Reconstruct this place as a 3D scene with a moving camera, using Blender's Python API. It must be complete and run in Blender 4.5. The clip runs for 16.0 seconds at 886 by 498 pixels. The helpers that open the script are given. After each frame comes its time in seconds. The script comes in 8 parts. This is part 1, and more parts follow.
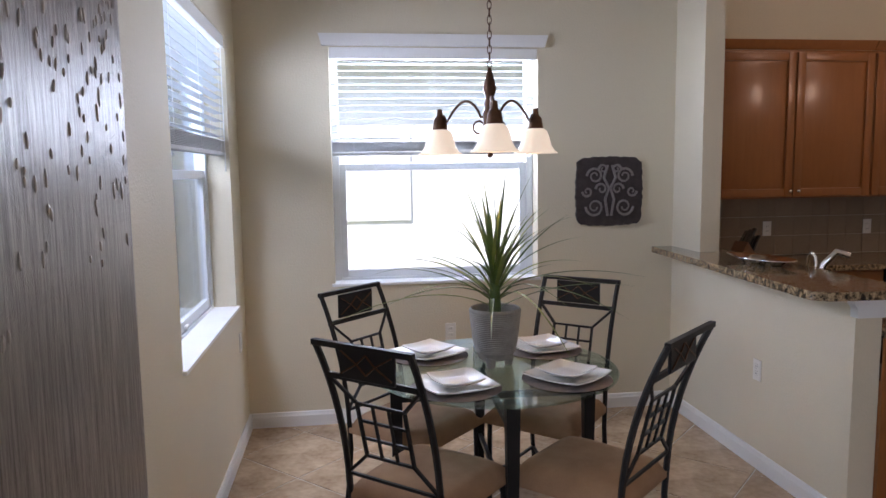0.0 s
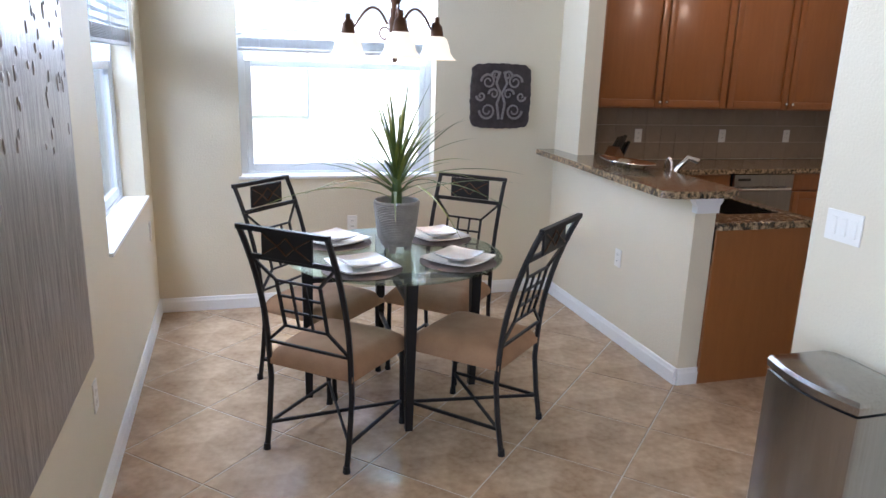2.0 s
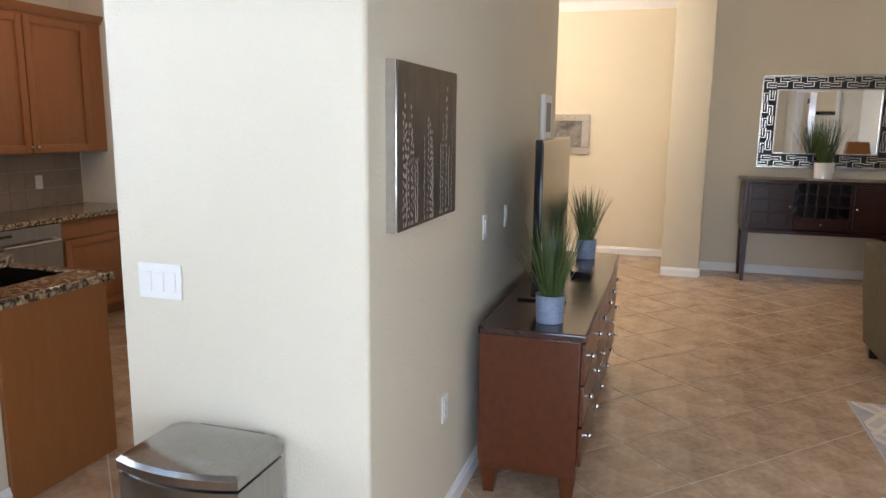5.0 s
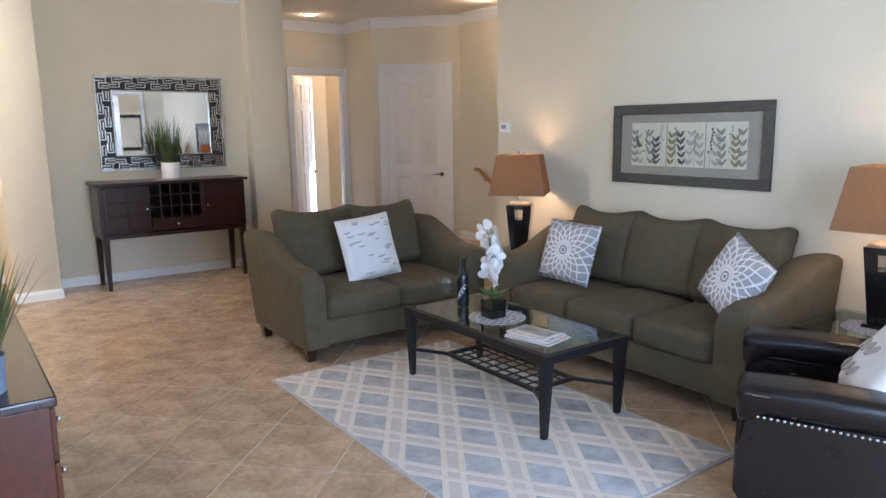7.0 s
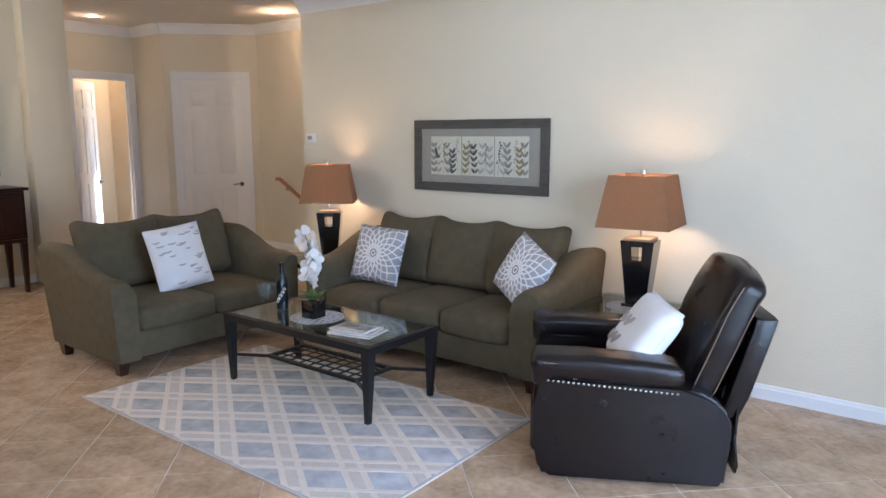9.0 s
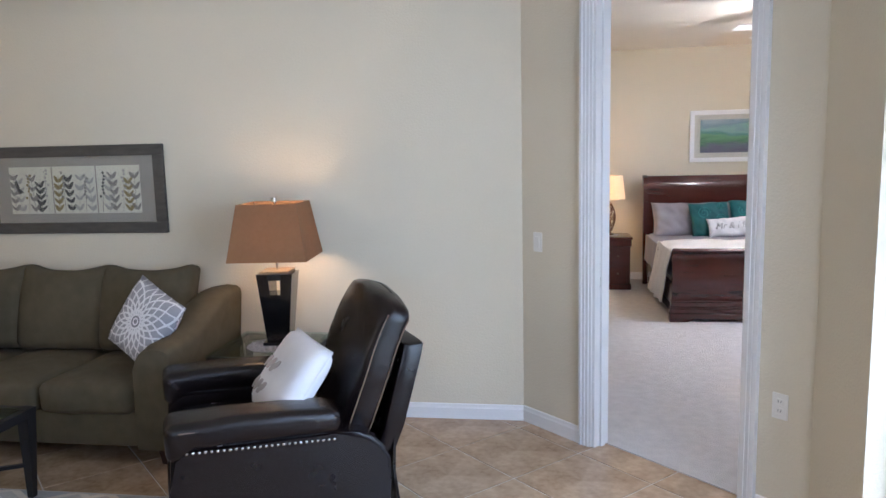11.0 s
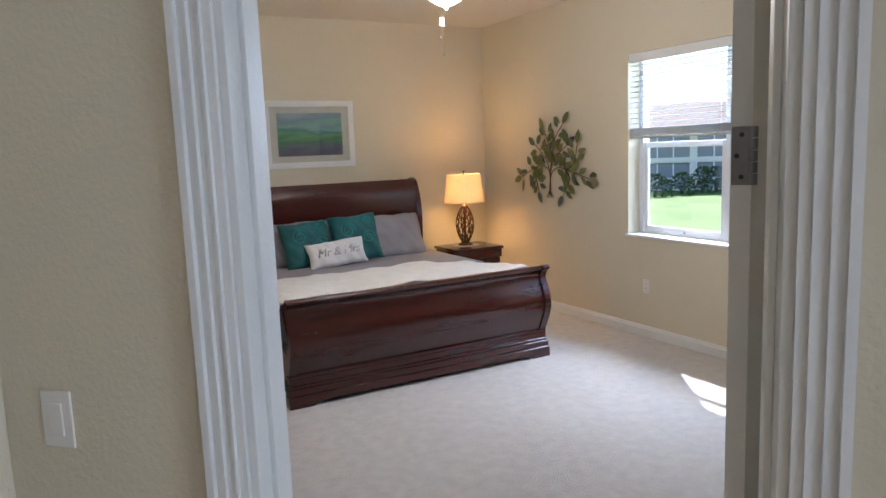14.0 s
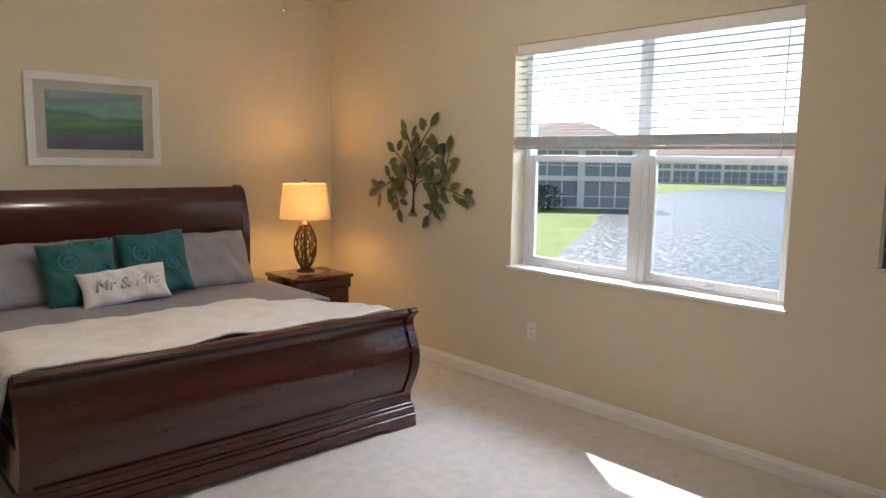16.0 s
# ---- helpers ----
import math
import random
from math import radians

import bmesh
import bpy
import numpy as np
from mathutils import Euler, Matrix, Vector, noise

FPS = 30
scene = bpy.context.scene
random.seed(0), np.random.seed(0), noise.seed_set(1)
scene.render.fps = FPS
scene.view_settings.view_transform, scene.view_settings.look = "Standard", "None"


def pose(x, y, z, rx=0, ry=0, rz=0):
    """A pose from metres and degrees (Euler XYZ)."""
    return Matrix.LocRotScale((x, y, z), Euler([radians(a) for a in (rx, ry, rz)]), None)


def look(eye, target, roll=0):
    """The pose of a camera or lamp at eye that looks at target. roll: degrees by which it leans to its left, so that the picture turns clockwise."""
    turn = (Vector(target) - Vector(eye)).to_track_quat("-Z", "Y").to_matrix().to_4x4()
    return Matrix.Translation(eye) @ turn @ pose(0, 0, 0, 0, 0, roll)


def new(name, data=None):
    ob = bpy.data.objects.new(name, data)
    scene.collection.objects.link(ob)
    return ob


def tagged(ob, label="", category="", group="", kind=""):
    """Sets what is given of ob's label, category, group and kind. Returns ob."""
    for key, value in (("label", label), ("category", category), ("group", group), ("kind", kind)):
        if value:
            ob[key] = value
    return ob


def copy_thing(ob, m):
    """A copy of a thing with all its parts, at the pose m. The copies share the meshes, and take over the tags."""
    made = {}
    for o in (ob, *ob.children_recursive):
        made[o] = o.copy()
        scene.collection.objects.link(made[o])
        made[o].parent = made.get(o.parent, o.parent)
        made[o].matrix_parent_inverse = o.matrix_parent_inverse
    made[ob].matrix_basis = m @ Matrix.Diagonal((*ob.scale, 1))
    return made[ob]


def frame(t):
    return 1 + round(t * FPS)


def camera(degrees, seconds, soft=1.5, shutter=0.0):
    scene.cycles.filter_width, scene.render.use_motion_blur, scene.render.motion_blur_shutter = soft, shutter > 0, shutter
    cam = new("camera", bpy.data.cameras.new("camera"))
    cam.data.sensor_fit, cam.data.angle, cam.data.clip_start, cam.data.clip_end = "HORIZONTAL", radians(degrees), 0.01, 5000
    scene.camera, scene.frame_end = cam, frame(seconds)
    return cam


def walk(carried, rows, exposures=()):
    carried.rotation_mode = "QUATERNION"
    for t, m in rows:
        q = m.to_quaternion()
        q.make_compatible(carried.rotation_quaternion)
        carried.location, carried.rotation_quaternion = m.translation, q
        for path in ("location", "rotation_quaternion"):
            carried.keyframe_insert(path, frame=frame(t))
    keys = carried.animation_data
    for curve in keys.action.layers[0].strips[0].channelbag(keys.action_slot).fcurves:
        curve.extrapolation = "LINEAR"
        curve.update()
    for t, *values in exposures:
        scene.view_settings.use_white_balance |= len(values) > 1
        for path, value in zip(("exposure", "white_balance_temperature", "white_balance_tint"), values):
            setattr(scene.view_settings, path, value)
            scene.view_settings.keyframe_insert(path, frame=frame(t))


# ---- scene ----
cam = camera(64.1, 16.0)
PATH = [
    (0, (0.341, 0.912, 1.613), (0.6, 2.883, 1.391), -0.8),
    (0.5, (0.326, 0.824, 1.636), (0.772, 2.743, 1.289), -0.5),
    (1, (0.299, 0.668, 1.644), (0.786, 2.56, 1.214), 0.3),
    (1.5, (0.277, 0.564, 1.648), (0.796, 2.436, 1.174), 1.2),
    (2, (0.216, 0.555, 1.654), (0.764, 2.412, 1.154), 1.8),
    (2.5, (0.158, 0.543, 1.651), (0.775, 2.374, 1.136), 2.0),
    (3, (0.145, 0.535, 1.659), (0.882, 2.32, 1.138), 1.9),
    (3.5, (0.182, 0.516, 1.674), (1.08, 2.236, 1.186), 1.6),
    (4, (0.293, 0.641, 1.629), (1.529, 2.158, 1.22), 1.6),
    (4.5, (0.411, 0.841, 1.62), (2.048, 1.937, 1.269), 1.6),
    (5, (0.494, 1.046, 1.633), (2.373, 1.636, 1.286), 0.6),
    (5.2, (0.52, 1.135, 1.627), (2.462, 1.463, 1.28), 0.7),
    (7.3, (0.903, 1.63, 1.597), (2.423, 0.377, 1.247), -0.5),
    (7.5, (0.87, 1.688, 1.589), (2.339, 0.379, 1.229), -0.1),
    (8, (0.746, 1.835, 1.595), (2.117, 0.43, 1.209), 0.5),
    (8.2, (0.731, 1.839, 1.603), (2.091, 0.427, 1.211), 0.6),
    (10.3, (0.745, 2.008, 1.625), (1.389, 0.123, 1.44), -2.0),
    (10.4, (0.75, 1.961, 1.625), (1.348, 0.063, 1.431), -2.0),
    (10.5, (0.775, 1.915, 1.621), (1.315, 0.001, 1.413), -2.1),
    (11, (0.887, 1.559, 1.628), (1.172, -0.403, 1.369), -1.3),
    (11.5, (1.016, 1.174, 1.635), (1.037, -0.804, 1.339), -0.4),
    (12, (1.105, 0.742, 1.63), (0.835, -1.215, 1.318), -0.6),
    (12.5, (1.137, 0.292, 1.613), (0.702, -1.636, 1.307), -1.0),
    (13, (1.115, -0.104, 1.642), (0.529, -1.989, 1.324), -1.9),
    (13.5, (1.007, -0.603, 1.633), (0.24, -2.425, 1.333), -2.2),
    (14, (0.898, -1.058, 1.61), (-0.057, -2.793, 1.332), -2.2),
    (14.5, (0.71, -1.443, 1.602), (-0.447, -3.052, 1.332), -2.3),
    (15, (0.508, -1.78, 1.591), (-0.773, -3.294, 1.336), -1.3),
    (15.5, (0.369, -2.046, 1.574), (-0.983, -3.498, 1.319), 0.2),
    (16, (0.231, -2.235, 1.575), (-1.098, -3.708, 1.32), 0.8),
]
# stops, kelvin and tint of the picture on the way
EXPOSURE = [(0.0, 1.2, 5900, 26), (0.5, 1.45, 6100, 27), (1.0, 1.75, 5950, 25), (2.5, 1.95, 5450, 20), (4.5, 2.0, 5750, 20), (7.3, 2.55, 4950, 17), (10.5, 2.2, 5200, 20), (12.0, 1.8, 5300, 20), (13.0, 1.7, 5600, 20), (14.0, 1.35, 5500, 16), (14.5, 1.5, 5250, 14), (15.2, 1.4, 5550, 16), (15.7, 1.2, 5900, 18), (16.0, 1.08, 6250, 18)]
walk(cam, [(t, look(eye, target, roll)) for t, eye, target, roll in PATH], EXPOSURE)

# ---- world, sun, large lights ----
world = bpy.data.worlds.new("sky")
scene.world = world
world.use_nodes = True
wn = world.node_tree.nodes
sky = wn.new("ShaderNodeTexSky")
sky.sky_type, sky.sun_disc = "NISHITA", False
SUN_FROM = Vector((-0.6, -0.85, 1.0)).normalized()
sky.sun_elevation = math.asin(SUN_FROM.z)
sky.sun_rotation = math.atan2(SUN_FROM.x, SUN_FROM.y)
world.node_tree.links.new(sky.outputs[0], wn["Background"].inputs[0])
wn["Background"].inputs[1].default_value = 0.15


def lamp(name, kind, m, energy, colour, size=0.1, size_y=None):
    data = bpy.data.lights.new(name, kind)
    data.energy, data.color = energy * (1.0 if kind == "SUN" else 0.3), colour
    if kind == "AREA":
        data.shape, data.size, data.size_y = "RECTANGLE", size, size_y or size
    elif kind == "POINT":
        data.shadow_soft_size = size
    else:
        data.angle = size
    ob = new(name, data)
    ob.matrix_world = m
    return ob


lamp("sun", "SUN", look(SUN_FROM * 40, (0, 0, 0)), 4.5, (1.0, 0.95, 0.87), radians(0.5))
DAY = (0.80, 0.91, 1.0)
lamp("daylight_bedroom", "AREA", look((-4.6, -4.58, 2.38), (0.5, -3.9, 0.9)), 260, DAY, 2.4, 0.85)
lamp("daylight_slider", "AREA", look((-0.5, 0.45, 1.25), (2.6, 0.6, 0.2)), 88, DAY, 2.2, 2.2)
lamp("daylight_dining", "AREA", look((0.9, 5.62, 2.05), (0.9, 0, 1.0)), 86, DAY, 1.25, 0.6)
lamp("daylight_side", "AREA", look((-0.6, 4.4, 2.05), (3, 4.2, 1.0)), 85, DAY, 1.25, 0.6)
WARM = (1.0, 0.62, 0.30)
SOFT = (1.0, 0.87, 0.70)

# ---- materials ----


def mat(name, a, b=None, rough=0.6, metal=0.0, scale=12.0, fine=120.0, bump=0.02, coat=0.0, spread=0.5, stretch=(1, 1, 1), per_object=0.0, spec=0.5):
    """A surface whose colour wanders between a and b at two sizes, with a fine relief."""
    m = bpy.data.materials.new(name)
    m.use_nodes = True
    nt, n = m.node_tree, m.node_tree.nodes
    out = n["Principled BSDF"]
    b = b or tuple(v * 0.86 for v in a)
    co = n.new("ShaderNodeTexCoord")
    mp = n.new("ShaderNodeMapping")
    mp.inputs["Scale"].default_value = stretch
    nt.links.new(co.outputs["Object"], mp.inputs["Vector"])
    big, small = n.new("ShaderNodeTexNoise"), n.new("ShaderNodeTexNoise")
    big.inputs["Scale"].default_value, small.inputs["Scale"].default_value = scale, fine
    big.inputs["Detail"].default_value, small.inputs["Detail"].default_value = 5, 3
    for t in (big, small):
        nt.links.new(mp.outputs[0], t.inputs["Vector"])
    both = n.new("ShaderNodeMix")
    both.data_type = "FLOAT"
    both.inputs[0].default_value = 0.35
    nt.links.new(big.outputs[0], both.inputs[2])
    nt.links.new(small.outputs[0], both.inputs[3])
    ramp = n.new("ShaderNodeMapRange")
    ramp.inputs[1].default_value, ramp.inputs[2].default_value = 0.5 - spread * 0.4, 0.5 + spread * 0.4
    nt.links.new(both.outputs[0], ramp.inputs[0])
    mix = n.new("ShaderNodeMix")
    mix.data_type = "RGBA"
    mix.inputs[6].default_value, mix.inputs[7].default_value = (*a, 1), (*b, 1)
    nt.links.new(ramp.outputs[0], mix.inputs[0])
    colour = mix.outputs[2]
    if per_object:
        info, hsv, mr = n.new("ShaderNodeObjectInfo"), n.new("ShaderNodeHueSaturation"), n.new("ShaderNodeMapRange")
        mr.inputs[3].default_value, mr.inputs[4].default_value = 1 - per_object, 1 + per_object
        nt.links.new(info.outputs["Random"], mr.inputs[0])
        nt.links.new(mr.outputs[0], hsv.inputs["Value"])
        nt.links.new(colour, hsv.inputs["Color"])
        colour = hsv.outputs[0]
    nt.links.new(colour, out.inputs["Base Color"])
    rr = n.new("ShaderNodeMapRange")
    rr.inputs[3].default_value, rr.inputs[4].default_value = max(0.02, rough * 0.85), min(1, rough * 1.15)
    nt.links.new(big.outputs[0], rr.inputs[0])
    if coat:
        out.inputs["Roughness"].default_value = rough
    else:
        nt.links.new(rr.outputs[0], out.inputs["Roughness"])
    out.inputs["Metallic"].default_value = metal
    out.inputs["Specular IOR Level"].default_value = spec
    out.inputs["Coat Weight"].default_value = coat
    out.inputs["Coat Roughness"].default_value = 0.12
    if bump:
        bp = n.new("ShaderNodeBump")
        bp.inputs["Strength"].default_value, bp.inputs["Distance"].default_value = 0.5, bump
        nt.links.new(small.outputs[0], bp.inputs["Height"])
        nt.links.new(bp.outputs[0], out.inputs["Normal"])
    return m


def glow(name, colour, strength, base=(0.8, 0.75, 0.65)):
    m = mat(name, base, rough=0.5, bump=0)
    p = m.node_tree.nodes["Principled BSDF"]
    p.inputs["Emission Color"].default_value, p.inputs["Emission Strength"].default_value = (*colour, 1), strength
    return m


def shade_mat(name, colour, through_part=0.5):
    """Lampshade cloth that lets the bulb's light through."""
    m = mat(name, colour, rough=0.9, scale=40, fine=400, bump=0.002)
    nt, n = m.node_tree, m.node_tree.nodes
    tr, mx = n.new("ShaderNodeBsdfTranslucent"), n.new("ShaderNodeMixShader")
    tr.inputs[0].default_value = (*colour, 1)
    mx.inputs[0].default_value = through_part
    nt.links.new(n["Principled BSDF"].outputs[0], mx.inputs[1])
    nt.links.new(tr.outputs[0], mx.inputs[2])
    nt.links.new(mx.outputs[0], n["Material Output"].inputs[0])
    return m


def glass_mat(name, tint=(1, 1, 1), clear=0.9):
    m = bpy.data.materials.new(name)
    m.use_nodes = True
    nt, n = m.node_tree, m.node_tree.nodes
    p = n["Principled BSDF"]
    p.inputs["Base Color"].default_value, p.inputs["Roughness"].default_value = (*tint, 1), 0.02
    tr, mx = n.new("ShaderNodeBsdfTransparent"), n.new("ShaderNodeMixShader")
    tr.inputs[0].default_value = (*tint, 1)
    gl, fr = n.new("ShaderNodeBsdfGlossy"), n.new("ShaderNodeLayerWeight")
    gl.inputs["Roughness"].default_value = 0.02
    pw5, lift = n.new("ShaderNodeMath"), n.new("ShaderNodeMath")
    pw5.operation, lift.operation = "POWER", "MULTIPLY_ADD"
    pw5.inputs[1].default_value, lift.inputs[1].default_value, lift.inputs[2].default_value = 4.0, 0.9, 0.045
    nt.links.new(fr.outputs["Facing"], pw5.inputs[0])
    nt.links.new(pw5.outputs[0], lift.inputs[0])
    nt.links.new(lift.outputs[0], mx.inputs[0])
    nt.links.new(tr.outputs[0], mx.inputs[1])
    nt.links.new(gl.outputs[0], mx.inputs[2])
    nt.links.new(mx.outputs[0], n["Material Output"].inputs[0])
    return m


PAINT = mat("beige_wall_paint", (0.68, 0.615, 0.475), (0.645, 0.585, 0.45), 0.75, scale=1.5, fine=90, bump=0.004)
CEIL = mat("ceiling_paint", (0.74, 0.70, 0.62), (0.70, 0.66, 0.58), 0.9, scale=2, fine=60, bump=0.01)
WHITE = mat("white_trim_paint", (0.80, 0.80, 0.79), (0.76, 0.76, 0.75), 0.4, scale=3, fine=80, bump=0.002)
DOORW = mat("white_door_paint", (0.78, 0.77, 0.74), (0.75, 0.74, 0.71), 0.45, scale=3, fine=80, bump=0.002)
TILE = mat("beige_stone_tile", (0.62, 0.46, 0.31), (0.27, 0.175, 0.10), 0.19, scale=5, fine=26, bump=0.001, spread=0.52, per_object=0.05)
GROUT = mat("pale_grout", (0.62, 0.55, 0.46), (0.50, 0.44, 0.36), 0.9, scale=20)
CARPET = mat("pale_carpet", (0.76, 0.715, 0.68), (0.60, 0.56, 0.525), 0.98, scale=14, fine=170, bump=0.03, spread=0.55)
CHERRY = mat("cherry_cabinet_wood", (0.28, 0.105, 0.029), (0.235, 0.084, 0.022), 0.34, scale=6, fine=60, bump=0.001, stretch=(6, 6, 0.7), coat=0.2)
MAHOG = mat("dark_mahogany", (0.068, 0.0096, 0.0072), (0.040, 0.006, 0.0045), 0.26, scale=5, fine=60, bump=0, stretch=(0.6, 4, 4), coat=0.65, spec=0.35)
ESPRESSO = mat("espresso_wood", (0.034, 0.0125, 0.008), (0.022, 0.008, 0.0055), 0.28, scale=6, fine=60, bump=0.0006, stretch=(5, 0.7, 5), coat=0.15, spec=0.25)
CONSOLEW = mat("reddish_brown_wood", (0.108, 0.029, 0.0085), (0.070, 0.018, 0.0055), 0.32, scale=6, fine=50, bump=0.0006, stretch=(0.7, 5, 4), coat=0.25, spec=0.3)
CONTOP = mat("dark_brown_top", (0.045, 0.018, 0.014), (0.028, 0.012, 0.01), 0.22, scale=6, fine=60, bump=0.0004, stretch=(0.7, 5, 4), coat=0.4)
IRON = mat("black_iron", (0.009, 0.009, 0.010), (0.014, 0.013, 0.013), 0.45, scale=30, fine=200, bump=0.0008, spec=0.3)
SUEDE = mat("tan_suede", (0.38, 0.225, 0.125), (0.28, 0.16, 0.088), 0.95, scale=10, fine=220, bump=0.002)
OLIVE = mat("olive_upholstery", (0.098, 0.079, 0.043), (0.073, 0.059, 0.032), 0.95, scale=14, fine=500, bump=0.0015)
LEATHER = mat("dark_brown_leather", (0.010, 0.006, 0.006), (0.006, 0.004, 0.004), 0.26, scale=10, fine=160, bump=0.0022, spec=0.36)
STEEL = mat("brushed_steel", (0.38, 0.37, 0.36), (0.30, 0.29, 0.28), 0.22, metal=1.0, scale=3, fine=30, bump=0, stretch=(30, 30, 0.3))
CHROME = mat("chrome", (0.8, 0.8, 0.8), (0.7, 0.7, 0.7), 0.12, metal=1.0, bump=0)
NICKEL = mat("silver_leaf", (0.62, 0.60, 0.57), (0.50, 0.48, 0.45), 0.25, metal=1.0, scale=30, fine=150, bump=0.001)
BRONZE = mat("aged_bronze", (0.13, 0.065, 0.035), (0.07, 0.035, 0.02), 0.38, metal=0.8, scale=25, fine=150, bump=0.001)
GRANITE = mat("brown_granite", (0.40, 0.29, 0.17), (0.012, 0.009, 0.007), 0.14, scale=42, fine=130, bump=0, spread=0.2, coat=0.3)
SPLASH = mat("taupe_splash_tile", (0.28, 0.215, 0.155), (0.22, 0.165, 0.12), 0.4, scale=8, fine=60, bump=0.001, per_object=0.06)
PORCELAIN = mat("white_porcelain", (0.80, 0.78, 0.74), (0.77, 0.75, 0.71), 0.15, bump=0)
CERAMIC = mat("grey_ribbed_ceramic", (0.36, 0.335, 0.305), (0.24, 0.225, 0.205), 0.6, scale=25, fine=150, bump=0.003)
LEAF = mat("green_leaf", (0.105, 0.165, 0.040), (0.050, 0.092, 0.020), 0.45, scale=8, fine=60, bump=0.001)
LEAFY = mat("yellow_edged_leaf", (0.24, 0.27, 0.06), (0.10, 0.16, 0.03), 0.45, scale=8, fine=60, bump=0.001)
GRASSY = mat("ornamental_grass", (0.075, 0.115, 0.030), (0.035, 0.065, 0.016), 0.5, scale=20, fine=60, bump=0.001)
BLUEPOT = mat("blue_grey_pot", (0.27, 0.32, 0.42), (0.17, 0.21, 0.30), 0.45, scale=60, fine=150, bump=0.004)
GLASS = glass_mat("clear_glass", (0.97, 0.99, 0.98))
GREENGLASS = glass_mat("green_edge_glass", (0.84, 0.95, 0.91))
MIRROR = mat("mirror_silver", (0.86, 0.86, 0.86), (0.85, 0.85, 0.85), 0.015, metal=1.0, bump=0)
VINYL = mat("white_window_vinyl", (0.72, 0.75, 0.78), (0.69, 0.72, 0.75), 0.35, bump=0)
BLIND = shade_mat("white_blind", (0.60, 0.61, 0.61), 0.02)
PLASTIC = mat("white_plastic", (0.78, 0.76, 0.71), (0.76, 0.74, 0.69), 0.35, bump=0)
DARKGAP = mat("dark_slot", (0.02, 0.02, 0.02), (0.015, 0.015, 0.015), 0.7, bump=0)
LINEN = mat("grey_linen", (0.33, 0.32, 0.355), (0.27, 0.26, 0.295), 0.9, scale=5, fine=260, bump=0.002)
COVER = mat("cream_coverlet", (0.80, 0.78, 0.75), (0.70, 0.68, 0.655), 0.95, scale=9, fine=120, bump=0.008)
TEAL = mat("teal_fabric", (0.010, 0.135, 0.145), (0.006, 0.085, 0.095), 0.6, scale=9, fine=200, bump=0.003)
WHITEFAB = mat("white_fabric", (0.78, 0.77, 0.77), (0.70, 0.69, 0.70), 0.95, scale=10, fine=240, bump=0.003)
GREYPRINT = mat("grey_print", (0.34, 0.33, 0.34), (0.26, 0.25, 0.26), 0.95, bump=0)
BLACK = mat("black_gloss", (0.008, 0.008, 0.009), (0.006, 0.006, 0.007), 0.12, bump=0, coat=0.5)
NICKELD = mat("satin_hinge_steel", (0.24, 0.24, 0.25), (0.20, 0.20, 0.21), 0.42, metal=0.8, bump=0)
OAK = mat("honey_oak", (0.42, 0.20, 0.06), (0.34, 0.15, 0.045), 0.4, scale=6, stretch=(0.7, 5, 5))

# ---- mesh helpers ----


def bx(bm, x0, x1, y0, y1, z0, z1):
    v = bmesh.ops.create_cube(bm, size=1)["verts"]
    bmesh.ops.transform(bm, matrix=Matrix.LocRotScale(((x0 + x1) / 2, (y0 + y1) / 2, (z0 + z1) / 2), None, (abs(x1 - x0), abs(y1 - y0), abs(z1 - z0))), verts=v)
    return v


def soft(bm, x0, x1, y0, y1, z0, z1, r=0.02, seg=3):
    """A box with rounded edges."""
    b2 = bmesh.new()
    bx(b2, x0, x1, y0, y1, z0, z1)
    bmesh.ops.bevel(b2, geom=b2.edges[:], offset=r, segments=seg, affect="EDGES", profile=0.5)
    return merge(bm, b2)


def merge(bm, other, m=None):
    """Adds another bmesh to bm and frees it."""
    if m is not None:
        bmesh.ops.transform(other, matrix=m, verts=other.verts[:])
    me = bpy.data.meshes.new("scrap")
    other.to_mesh(me)
    other.free()
    n = len(bm.verts)
    bm.from_mesh(me)
    bpy.data.meshes.remove(me)
    bm.verts.ensure_lookup_table()
    return bm.verts[n:]


def cyl(bm, p, q, r, r2=None, seg=12):
    """A rod from p to q."""
    p, q = Vector(p), Vector(q)
    d = q - p
    v = bmesh.ops.create_cone(bm, cap_ends=True, segments=seg, radius1=r, radius2=r if r2 is None else r2, depth=d.length)["verts"]
    bmesh.ops.transform(bm, matrix=Matrix.Translation((p + q) / 2) @ d.to_track_quat("Z", "Y").to_matrix().to_4x4(), verts=v)
    return v


def bar(bm, p, q, w, h):
    """A square bar from p to q, w across and h high."""
    p, q = Vector(p), Vector(q)
    d = q - p
    v = bmesh.ops.create_cube(bm, size=1)["verts"]
    bmesh.ops.transform(bm, matrix=Matrix.Translation((p + q) / 2) @ d.to_track_quat("Z", "Y").to_matrix().to_4x4() @ Matrix.Diagonal((w, h, d.length, 1)), verts=v)
    return v


